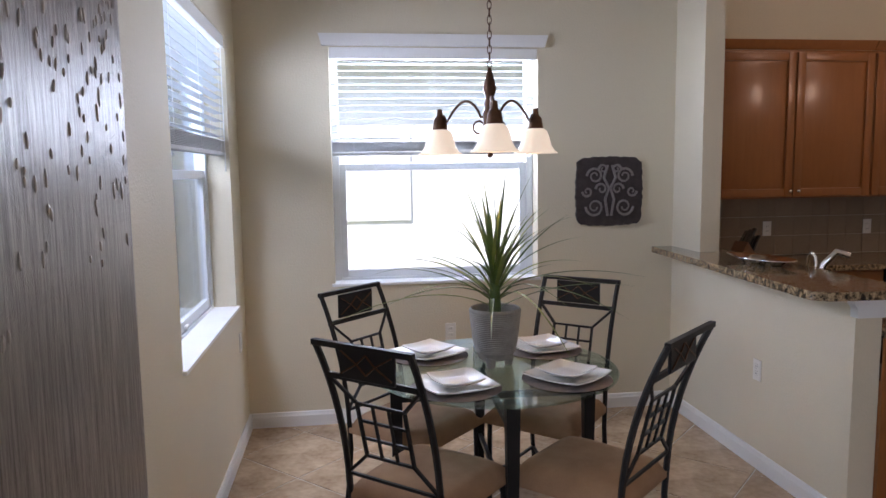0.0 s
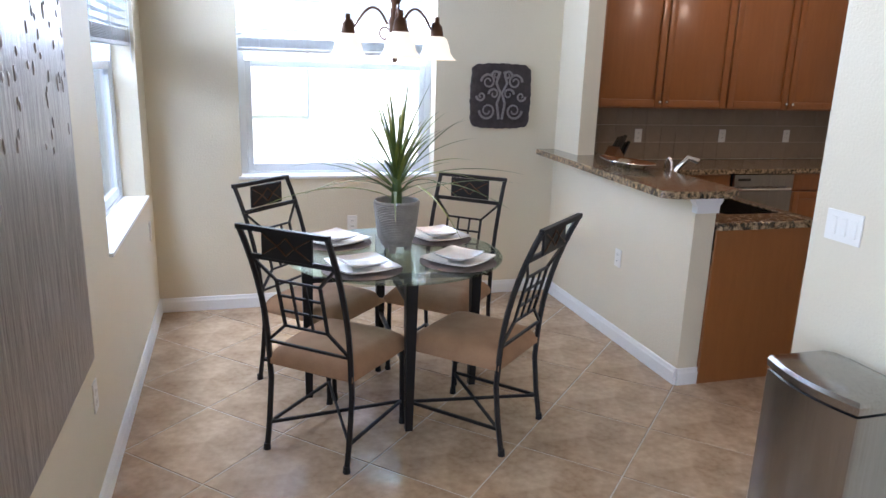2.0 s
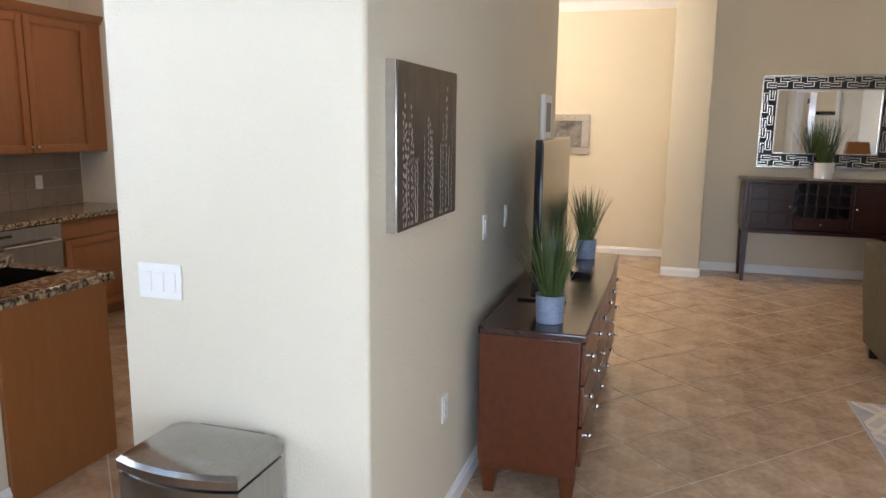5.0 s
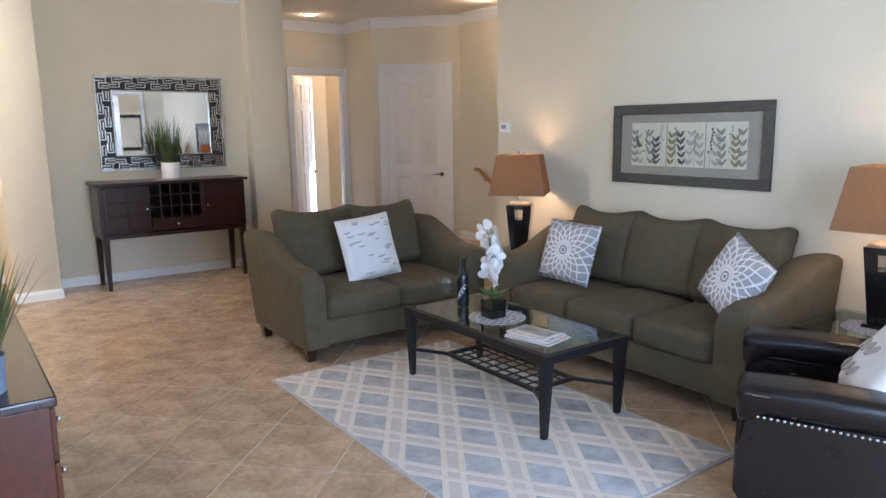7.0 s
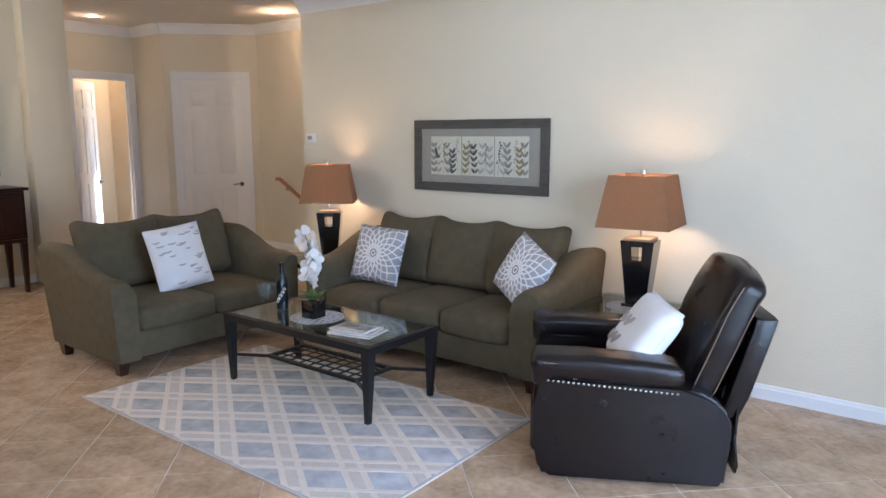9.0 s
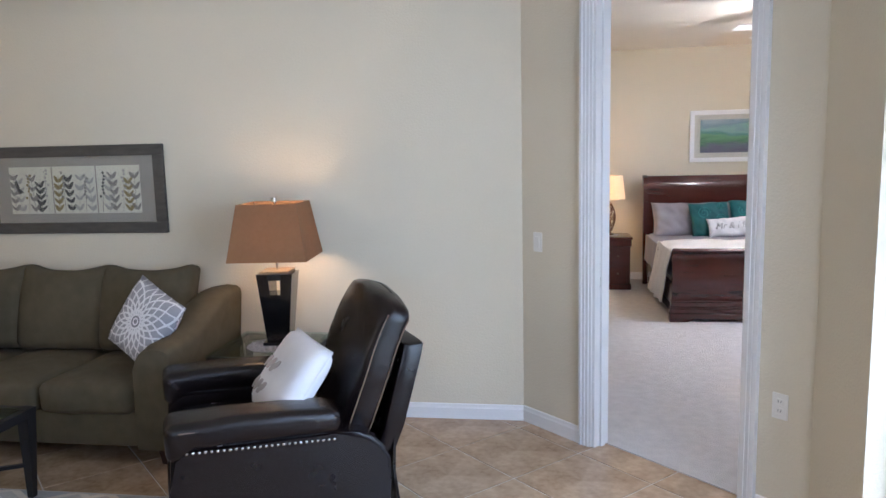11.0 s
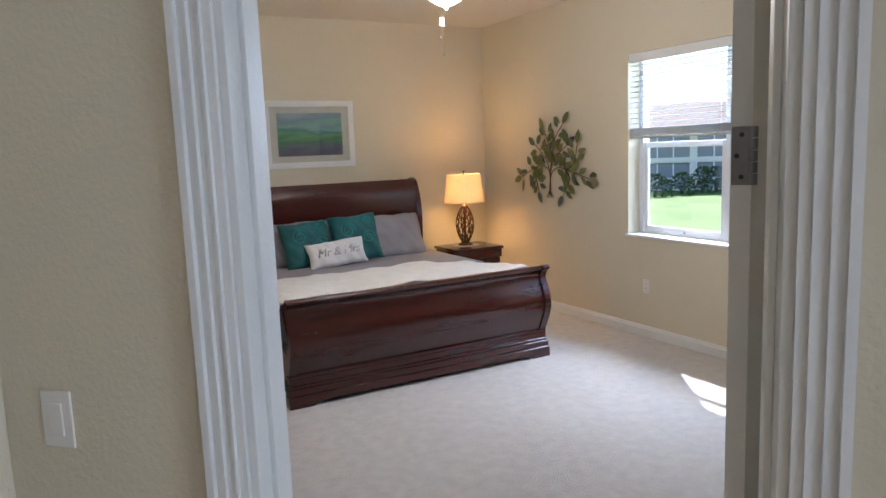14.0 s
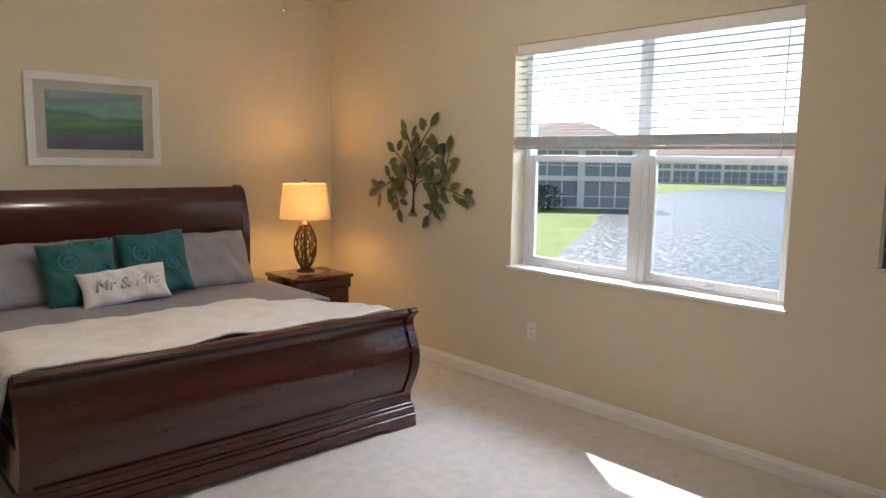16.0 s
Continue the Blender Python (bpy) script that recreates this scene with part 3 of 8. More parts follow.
# ---- windows ----
def window(name, m, w, h, units, blind, label, depth=0.2, cords=True):
    """A single-hung window in a wall opening. x runs over the opening, y outwards from the inner face, z from its foot."""
    root = tagged(thing(name, label, "window", m), kind="structure")
    yf = depth - 0.075
    box_part("window_sill", (-0.02, w + 0.02, -0.02, yf, 0.001, 0.02), WHITE, root, 0.004, "white sill")
    uw = w / units
    for u in range(units):
        a, b = u * uw, (u + 1) * uw
        mid = h * 0.5
        for n, d in (("frame_side", (a, a + 0.045, yf, yf + 0.07, 0, h)), ("frame_side", (b - 0.045, b, yf, yf + 0.07, 0, h)), ("frame_head", (a + 0.045, b - 0.045, yf, yf + 0.07, h - 0.045, h)),
                     ("frame_foot", (a + 0.045, b - 0.045, yf, yf + 0.07, 0, 0.035)), ("sash_side", (a + 0.045, a + 0.085, yf + 0.01, yf + 0.04, 0.035, mid + 0.03)), ("sash_side", (b - 0.085, b - 0.045, yf + 0.01, yf + 0.04, 0.035, mid + 0.03)),
                     ("sash_foot", (a + 0.085, b - 0.085, yf + 0.01, yf + 0.04, 0.035, 0.085)), ("meeting_rail", (a + 0.085, b - 0.085, yf + 0.01, yf + 0.045, mid - 0.015, mid + 0.03))):
            box_part(n, d, VINYL, root, 0.004)
        for z0, z1, y in ((0.08, mid - 0.01, yf + 0.025), (mid + 0.03, h - 0.045, yf + 0.055)):
            bm = bmesh.new()
            bx(bm, a + 0.05, b - 0.05, y, y + 0.004, z0, z1)
            part("pane", bm, GLASS, root, smooth=None).visible_shadow = False
        bm = bmesh.new()
        soft(bm, a + uw * 0.5 - 0.03, a + uw * 0.5 + 0.03, yf - 0.004, yf + 0.012, 0.04, 0.06, 0.003, 1)
        part("sash_lock", bm, VINYL, root)
    if blind:
        top, low = h, h - blind
        bl = thing("window_blind", "white slatted blind half raised in a window", "blind", m)
        box_part("valance", (0.003, w - 0.003, 0.005, 0.05, top - 0.07, top - 0.002), WHITE, bl, 0.004)
        n = int((blind - 0.13) / 0.042)
        bm = bmesh.new()
        for k, (y, z) in enumerate(((0.018, -0.0025), (0.043, 0.001), (0.068, -0.0025))):
            bm.verts.new((0.008, y, z)), bm.verts.new((w - 0.008, y, z))
        bm.verts.ensure_lookup_table()
        for k in (0, 2):
            bm.faces.new([bm.verts[i] for i in (k, k + 1, k + 3, k + 2)])
        ex = bmesh.ops.extrude_face_region(bm, geom=bm.faces[:])
        bmesh.ops.translate(bm, vec=(0, 0, 0.003), verts=[v for v in ex["geom"] if isinstance(v, bmesh.types.BMVert)])
        first = part("slat", bm, BLIND, bl, smooth=None)
        first.location.z = top - 0.095
        for k in range(1, n):
            s = first.copy()
            scene.collection.objects.link(s)
            s.location.z = top - 0.095 - k * 0.042
        for k in range(9):
            s = first.copy()
            scene.collection.objects.link(s)
            s.location.z = low + 0.026 + k * 0.0068
        box_part("bottom_rail", (0.006, w - 0.006, 0.016, 0.07, low, low + 0.02), BLIND, bl, 0.004)
        for x in (0.14, w / 2, w - 0.14):
            for y in (0.017, 0.069):
                bm = bmesh.new()
                cyl(bm, (x, y, low + 0.01), (x, y, top - 0.06), 0.0012, seg=5)
                part("ladder_cord", bm, WHITE, bl)
        if cords:
            bm = bmesh.new()
            cyl(bm, (w - 0.07, 0.012, top - 0.75), (w - 0.07, 0.012, top - 0.05), 0.003, seg=6)
            part("tilt_wand", bm, WHITE, bl)
    return root


DIMSHEET = glass_mat("grey_dimming_sheet", (0.30, 0.34, 0.38))
window("window_dining", pose(0.24, 5.378, 0.89), 1.31, 1.48, 1, 0.66, "white single-hung window over the dining table")
side_window = window("window_side", pose(-0.32, 3.72, 0.83, 0, 0, 90), 1.33, 1.54, 1, 0.66, "white single-hung window with an added grey dimming sheet")
# a tinted sheet over both sashes, added to darken the too bright view
bm = bmesh.new()
bx(bm, 0.05, 1.28, 0.185, 0.187, 0.04, 1.49)
part("window_dimmer", bm, DIMSHEET, side_window, "grey see-through sheet added to dim the window", None).visible_shadow = False
window("window_bedroom", pose(-3.33, -5.49, 0.83, 0, 0, 90), 1.83, 1.49, 2, 0.68, "white twin single-hung bedroom window")
for x0, x1, y, z in ((0.20, 1.59, 5.378, 2.37),):
    bm = bmesh.new()
    prism(bm, [(x0, z + 0.004), (x1, z + 0.004), (x1 + 0.02, z + 0.075), (x0 - 0.02, z + 0.075)], y - 0.03, y)
    tagged(structure("window_cornice", bm, WHITE, "white blind cornice over the dining window"), category="cornice")
# sliding glass door
sl = tagged(thing("door_slider", "white framed sliding glass patio door", "sliding door", pose(-0.2, -0.94, 0, 0, 0, 90)), kind="structure")
for a, y in ((0.0, 0.12), (1.23, 0.155)):
    for n, d in (("stile", (a + 0.005, a + 0.075, y, y + 0.03, 0.01, 2.41)), ("stile", (a + 1.11, a + 1.18, y, y + 0.03, 0.01, 2.41)), ("rail", (a + 0.075, a + 1.11, y, y + 0.03, 0.01, 0.11)), ("rail", (a + 0.075, a + 1.11, y, y + 0.03, 2.33, 2.41))):
        box_part(n, d, VINYL, sl, 0.004)
    bm = bmesh.new()
    bx(bm, a + 0.07, a + 1.12, y + 0.012, y + 0.017, 0.1, 2.34)
    part("pane", bm, GLASS, sl, smooth=None).visible_shadow = False

# ---- dining corner ----
def dining_chair(m):
    """Black iron chair with a tan seat; it faces +y."""
    root = thing("dining_chair", "black iron dining chair with a tan suede seat", "chair", m, "chairs round the dining table")
    w, d, sh, hh = 0.205, 0.21, 0.45, 1.03
    bm = bmesh.new()
    n, t = 14, 0.085
    grid = {}
    for i in range(n + 1):
        for j in range(n + 1):
            u, v = 2 * i / n - 1, 2 * j / n - 1
            k = (max(0, 1 - abs(u) ** 5) * max(0, 1 - abs(v) ** 5)) ** 0.4
            wide = 0.235 - 0.02 * (1 - v) / 2
            grid[i, j] = bm.verts.new((u * wide, v * 0.235, sh - 0.03 + t * 0.75 * k))
    for i in range(n):
        for j in range(n):
            bm.faces.new((grid[i, j], grid[i + 1, j], grid[i + 1, j + 1], grid[i, j + 1]))
    rim = [e for e in bm.edges if e.is_boundary]
    ex = bmesh.ops.extrude_edge_only(bm, edges=rim)
    low = [v for v in ex["geom"] if isinstance(v, bmesh.types.BMVert)]
    bmesh.ops.translate(bm, vec=(0, 0, -0.025), verts=low)
    bmesh.ops.contextual_create(bm, geom=[e for e in bm.edges if e.is_boundary])
    part("seat", bm, SUEDE, root, "tan suede padded seat", 50)
    bm = bmesh.new()
    for a, b in (((-w, -d), (w, -d)), ((-w, d), (w, d)), ((-w, -d), (-w, d)), ((w, -d), (w, d))):
        bar(bm, (*a, sh - 0.045), (*b, sh - 0.045), 0.018, 0.022)
    part("seat_frame", bm, IRON, root)

    def back(z):
        k = max(0, z - sh) / (hh - sh)
        return -d - 0.02 - 0.13 * k * k - 0.03 * k

    for s in (-1, 1):
        bm = bmesh.new()
        pts = [(s * w, -d - 0.055, 0.0), (s * w, -d - 0.03, 0.15), (s * w, -d - 0.012, 0.32)] + [(s * w, back(z), z) for z in np.linspace(sh, hh, 9)]
        tube(bm, pts, 0.0125, 6)
        part("back_leg", bm, IRON, root)
        bm = bmesh.new()
        tube(bm, [(s * w, d, sh - 0.05), (s * w, d + 0.005, 0.2), (s * w, d + 0.012, 0.0)], 0.0125, 6)
        part("front_leg", bm, IRON, root)
        for y in (-d - 0.055, d + 0.012):
            bm = bmesh.new()
            cyl(bm, (s * w, y, 0.0), (s * w, y, 0.03), 0.017, 0.014, 8)
            part("foot_cap", bm, IRON, root)
        bm = bmesh.new()
        bar(bm, (s * w, -d - 0.034, 0.12), (-s * w, d + 0.007, 0.12 + 0.004 * s), 0.01, 0.014)
        part("cross_stretcher", bm, IRON, root)
        bm = bmesh.new()
        bar(bm, (s * w, -d - 0.034, 0.12), (s * w, d + 0.007, 0.12), 0.01, 0.014)
        part("side_stretcher", bm, IRON, root)
    bm = bmesh.new()
    for z in (hh, 0.90):
        bar(bm, (-w - 0.01, back(z), z), (w + 0.01, back(z), z), 0.022 if z == hh else 0.014, 0.02)
    part("top_rail", bm, IRON, root)
    bm = bmesh.new()
    zc, yc = 0.965, back(0.965)
    soft(bm, -0.12, 0.12, yc - 0.006, yc + 0.006, 0.908, 1.022, 0.003, 1)
    part("back_panel", bm, IRON, root, "dark slate panel with a diamond outline")
    bm = bmesh.new()
    for a, b in (((-0.04, 0), (0, 0.035)), ((0, 0.035), (0.04, 0)), ((0.04, 0), (0, -0.035)), ((0, -0.035), (-0.04, 0)), ((-0.11, 0.04), (-0.04, 0)), ((0.11, 0.04), (0.04, 0)), ((-0.11, -0.04), (-0.04, 0)), ((0.11, -0.04), (0.04, 0))):
        for s in (-1, 1):
            bar(bm, (a[0], yc + s * 0.008, zc + a[1]), (b[0], yc + s * 0.008, zc + b[1]), 0.005, 0.005)
    part("panel_moulding", bm, BRONZE, root)
    bm = bmesh.new()
    for s in (-1, 1):
        bar(bm, (s * w, back(0.90), 0.90), (s * 0.105, back(0.80), 0.80), 0.011, 0.011)
        bar(bm, (s * w, back(0.50), 0.50), (s * 0.105, back(0.59), 0.59), 0.011, 0.011)
        bar(bm, (s * 0.105, back(0.80), 0.80), (s * 0.105, back(0.59), 0.59), 0.011, 0.011)
        bar(bm, (s * 0.035, back(0.80), 0.80), (s * 0.035, back(0.59), 0.59), 0.009, 0.009)
    for z in (0.80, 0.73, 0.66, 0.59):
        bar(bm, (-0.105, back(z), z), (0.105, back(z), z), 0.010, 0.010)
    bar(bm, (-w, back(0.5), 0.5), (w, back(0.5), 0.5), 0.011, 0.011)
    part("back_lattice", bm, IRON, root)
    return root


TX, TY, TZ = 0.95, 3.90, 0.75
chair = dining_chair(pose(0.62, 3.51, 0, 0, 0, -41))
copy_thing(chair, pose(1.25, 3.49, 0, 0, 0, 43))
copy_thing(chair, pose(0.62, 4.15, 0, 0, 0, -133))
copy_thing(chair, pose(1.28, 4.19, 0, 0, 0, 138))

table = thing("dining_table", "round glass dining table on black iron legs", "table", pose(TX, TY, 0))
bm = bmesh.new()
lathe(bm, [(0.525, TZ - 0.012), (0.54, TZ - 0.009), (0.54, TZ - 0.003), (0.535, TZ)], 64)
part("glass_top", bm, GREENGLASS, table, "round clear glass top with a green edge", 30)
for k in range(4):
    a = radians(-92 + 90 * k)
    bm = bmesh.new()
    b2 = bmesh.new()
    bx(b2, -0.5, 0.5, -0.5, 0.5, -0.5, 0.5)
    for v in b2.verts:
        s = 0.055 if v.co.z > 0 else 0.034
        v.co = Vector((v.co.x * s, v.co.y * s, (TZ - 0.016) / 2 + v.co.z * (TZ - 0.016)))
    merge(bm, b2, Matrix.Rotation(a, 4, "Z") @ Matrix.Translation((0.43, 0, 0)))
    part("leg", bm, IRON, table)
    bm = bmesh.new()
    bar(bm, (0, 0, 0.62), (0.42 * math.cos(a), 0.42 * math.sin(a), 0.62), 0.025, 0.025)
    bar(bm, (0, 0, 0.28), (0.42 * math.cos(a), 0.42 * math.sin(a), 0.28), 0.02, 0.02)
    part("stretcher", bm, IRON, table)


def place_setting(x, y, turn):
    mt = thing("placemat", "round grey-brown woven placemat under a plate", "placemat", pose(x, y, TZ), "place settings")
    bm = bmesh.new()
    lathe(bm, [(0.182, 0.0005), (0.185, 0.003), (0.178, 0.0045)], 40)
    part("mat", bm, MATCLOTH, mt)
    for n, w, z in (("dinner_plate", 0.28, 0.005), ("salad_plate", 0.19, 0.024)):
        root = thing(n, "square white porcelain plate with upturned corners", "plate", pose(x, y, TZ + z, 0, 0, turn), "white plates")
        bm = bmesh.new()
        n2 = 12
        for side, dz in ((1, 0.005), (-1, 0.0)):
            g = {}
            for i in range(n2 + 1):
                for j in range(n2 + 1):
                    u, v = 2 * i / n2 - 1, 2 * j / n2 - 1
                    r = max(abs(u), abs(v))
                    lift = 0.018 * max(0, r - 0.62) / 0.38 + 0.006 * (u * v) ** 2
                    g[i, j] = bm.verts.new((u * w / 2 * (1 - 0.06 * v * v), v * w / 2 * (1 - 0.06 * u * u), lift + dz))
            for i in range(n2):
                for j in range(n2):
                    bm.faces.new((g[i, j], g[i + 1, j], g[i + 1, j + 1], g[i, j + 1]))
            if side == 1:
                gt = g
        for k in range(n2):
            for a, b in (((k, 0), (k + 1, 0)), ((k, n2), (k + 1, n2)), ((0, k), (0, k + 1)), ((n2, k), (n2, k + 1))):
                bm.faces.new((gt[a], gt[b], g[b], g[a]))
        part("plate_body", bm, PORCELAIN, root, "", 40)


MATCLOTH = mat("woven_placemat", (0.23, 0.19, 0.175), (0.16, 0.135, 0.125), 0.9, scale=60, fine=260, bump=0.003)
place_setting(0.74, 3.62, 15)
place_setting(1.21, 3.66, 40)
place_setting(1.24, 4.14, 15)
place_setting(0.69, 4.13, 35)


def blade(bm, base, yaw, length, width, rise, droop, n=9):
    """A strap leaf that rises and bends over, with a fold along its middle."""
    d, side = Vector((math.cos(yaw), math.sin(yaw), 0)), Vector((-math.sin(yaw), math.cos(yaw), 0))
    rows = []
    for i in range(n + 1):
        t = i / n
        p = Vector(base) + d * length * (t * math.cos(rise) + droop * 0.25 * t * t) + Vector((0, 0, 1)) * length * (t * math.sin(rise) - droop * t * t * 0.55)
        w = width * (0.75 + 0.9 * t - 1.64 * t * t)
        rows.append((bm.verts.new(p - side * w), bm.verts.new(p + Vector((0, 0, -w * 0.5))), bm.verts.new(p + side * w)))
    for a, b in zip(rows, rows[1:]):
        bm.faces.new((a[0], a[1], b[1], b[0]))
        bm.faces.new((a[1], a[2], b[2], b[1]))


plant = thing("potted_plant", "spiky green house plant in a ribbed grey pot", "plant", pose(0.965, 3.93, TZ))
bm = bmesh.new()
prof = [(0.075, 0.0), (0.085, 0.03)]
for k in range(22):
    z = 0.03 + 0.0095 * k
    r = 0.085 + 0.027 * (k / 22) ** 0.7
    prof += [(r, z), (r + 0.0042, z + 0.003), (r + 0.0042, z + 0.006)]
prof += [(0.113, 0.245), (0.108, 0.25), (0.102, 0.245), (0.098, 0.20), (0.02, 0.20)]
lathe(bm, [(r, z * 0.9) for r, z in prof], 40, (0, 0, 0.034), closed=False)
part("pot", bm, CERAMIC, plant, "", 40)
for a in range(3):
    bm = bmesh.new()
    cyl(bm, (0.06 * math.cos(a * 2.1), 0.06 * math.sin(a * 2.1), 0), (0.06 * math.cos(a * 2.1), 0.06 * math.sin(a * 2.1), 0.045), 0.017, 0.026, 12)
    part("foot", bm, CERAMIC, plant)
bm = bmesh.new()
lathe(bm, [(0.102, 0.205), (0.05, 0.215), (0.005, 0.218)], 24)
part("soil", bm, mat("dark_moss", (0.05, 0.04, 0.02), (0.03, 0.03, 0.015), 0.95, bump=0.02), plant)
rng = random.Random(4)
for k in range(58):
    bm = bmesh.new()
    t = k / 57
    rise = radians(86 - 58 * t**0.9 + rng.uniform(-10, 10))
    blade(bm, (rng.uniform(-0.015, 0.015), rng.uniform(-0.015, 0.015), 0.42 - 0.16 * t + rng.uniform(-0.03, 0.03)), k * 2.39996, 0.36 + 0.18 * rng.random() + 0.14 * t, 0.0068 + 0.004 * rng.random(), rise, 0.12 + (0.35 + 0.75 * rng.random()) * (0.15 + t))
    part("leaf", bm, LEAFY if k % 3 == 0 else LEAF, plant, "", 60)
bm = bmesh.new()
lathe(bm, [(0.03, 0.2), (0.026, 0.3), (0.02, 0.4), (0.008, 0.46)], 12)
part("stem", bm, LEAF, plant)

# chandelier over the table
CX, CY = 0.97, 4.04
ch = thing("chandelier", "aged bronze chandelier with three lit glass bell shades", "chandelier", pose(CX, CY, 0))
bm = bmesh.new()
lathe(bm, [(0.008, 1.665), (0.014, 1.675), (0.009, 1.69), (0.02, 1.70), (0.03, 1.74), (0.024, 1.78), (0.030, 1.82), (0.032, 1.86), (0.022, 1.88), (0.026, 1.90), (0.018, 1.93), (0.028, 1.955), (0.030, 1.97), (0.020, 2.01), (0.010, 2.045), (0.006, 2.06)], 20)
part("body", bm, BRONZE, ch, "", 40)
GLOWGLASS = glow("lit_frosted_glass", (1.0, 0.82, 0.58), 0.26, (0.8, 0.7, 0.5))
for k in range(3):
    a = radians(-97 + 120 * k)
    d = Vector((math.cos(a), math.sin(a), 0))
    bm = bmesh.new()
    pts = [d * 0.02 + Vector((0, 0, 1.85))]
    for t in np.linspace(0, 1, 14):
        pts.append(d * (0.045 + 0.205 * t) + Vector((0, 0, 1.845 + 0.10 * math.sin(math.pi * min(1, t * 1.15)) ** 0.8 * (1 - 0.35 * t) - 0.03 * t)) if t < 0.87 else d * (0.045 + 0.205 * t) + Vector((0, 0, 1.865 - 0.10 * (t - 0.87))))
    tube(bm, pts, 0.006, 8)
    curl = [d * (0.055 + 0.028 * math.sin(u)) + Vector((0, 0, 1.80 - 0.028 * math.cos(u))) for u in np.linspace(-0.5, 4.6, 12)]
    tube(bm, curl, 0.0045, 6)
    part("arm", bm, BRONZE, ch, "", 50)
    bm = bmesh.new()
    lathe(bm, [(0.012, 1.89), (0.014, 1.86), (0.028, 1.845), (0.034, 1.81), (0.036, 1.795)], 16, tuple(d * 0.255))
    part("socket", bm, BRONZE, ch, "", 40)
    bm = bmesh.new()
    lathe(bm, [(0.036, 1.797), (0.052, 1.785), (0.064, 1.755), (0.072, 1.72), (0.088, 1.695), (0.104, 1.685), (0.101, 1.683), (0.085, 1.692), (0.069, 1.718), (0.061, 1.753), (0.049, 1.782), (0.034, 1.793)], 28, tuple(d * 0.255), closed=False)
    part("shade", bm, GLOWGLASS, ch, "lit frosted amber glass bell shade", 50)
    lamp("chandelier_bulb", "POINT", Matrix.Translation(Vector((CX, CY, 1.74)) + d * 0.255), 3, WARM, 0.03)
z = 2.055
for k in range(26):
    bm = bmesh.new()
    ring = [Vector((0.009 * math.cos(u), 0, 0.021 * math.sin(u))) for u in np.linspace(0, 2 * math.pi, 11)]
    tube(bm, ring, 0.0022, 5)
    bmesh.ops.transform(bm, matrix=pose(0, 0, z + 0.018 + k * 0.0315, 0, 0, 90 * (k % 2)), verts=bm.verts[:])
    part("chain_link", bm, BRONZE, ch)
bm = bmesh.new()
lathe(bm, [(0.06, H - 0.001), (0.058, H - 0.015), (0.03, H - 0.03), (0.01, H - 0.034)], 24)
part("ceiling_rose", bm, BRONZE, ch)


def outlet(m, kind="outlet", gang=1, label=None):
    """A wall plate: x across, y out of the wall, z up; m is its middle on the wall."""
    root = thing("wall_" + kind, label or ("white " + ("electrical outlet plate" if kind == "outlet" else "light switch plate") + " on a beige wall"), kind, m, "wall plates")
    w = 0.07 + 0.046 * (gang - 1)
    box_part("plate", (-w / 2, w / 2, 0.0, 0.006, -0.057, 0.057), PLASTIC, root, 0.002)
    for g in range(gang):
        x = (g - (gang - 1) / 2) * 0.046
        if kind == "switch":
            box_part("rocker", (x - 0.016, x + 0.016, 0.005, 0.010, -0.033, 0.033), PLASTIC, root, 0.002)
        else:
            for z in (-0.02, 0.02):
                box_part("socket", (x - 0.017, x + 0.017, 0.005, 0.008, z - 0.014, z + 0.014), PLASTIC, root, 0.003)
                for dx in (-0.006, 0.006):
                    box_part("slot", (x + dx - 0.0012, x + dx + 0.0012, 0.0075, 0.0085, z - 0.004, z + 0.006), DARKGAP, root, 0.0002, seg=1)
    return root


def on_wall(x, y, z, turn):
    """turn: 0 faces +y, 90 faces -x, 180 faces -y, -90 faces +x."""
    return pose(x, y, z, 0, 0, turn)


outlet(on_wall(0.97, 5.378, 0.57, 180))
outlet(on_wall(2.475, 4.34, 0.53, 90))
outlet(on_wall(-0.32, 5.12, 0.62, -90), "switch")
outlet(on_wall(-0.32, 3.17, 0.45, -90))
outlet(on_wall(2.335, 2.57, 1.13, 90), "switch", 3, "white three-gang rocker switch plate on a beige wall")
outlet(on_wall(3.09, 1.85, 0.50, 180))
outlet(on_wall(3.70, 1.85, 1.16, 180), "switch")
outlet(on_wall(4.15, 1.85, 1.16, 180), "switch")
q = on45(1.62)
outlet(on_wall(*q, 1.12, -45), "switch")
q = on45(0.15)
outlet(on_wall(*q, 0.53, -45))
outlet(on_wall(1.83, -2.675, 0.42, 0))
outlet(on_wall(-3.33, -5.28, 0.43, -90))

# scrolled metal plaque on the dining wall
pq = thing("wall_plaque", "dark metal wall plaque with pale scrollwork", "wall art", pose(2.025, 5.378, 1.46))
bm = bmesh.new()
edge = []
for k in range(96):
    a = 2 * math.pi * k / 96
    c, s = math.cos(a), math.sin(a)
    r = 0.225 / max(abs(c), abs(s)) ** 0.86
    r = min(r, 0.285) * (1 + 0.012 * math.sin(k * 1.9) + 0.008 * math.sin(k * 0.9))
    edge.append((c * r, s * r))
prism(bm, edge, -0.022, 0.0)
part("plate", bm, mat("dark_pewter", (0.075, 0.062, 0.066), (0.04, 0.034, 0.037), 0.5, metal=0.4, scale=20, fine=120, bump=0.002), pq)
PEWTER = mat("pale_pewter", (0.30, 0.28, 0.27), (0.22, 0.20, 0.20), 0.45, metal=0.4, scale=30)
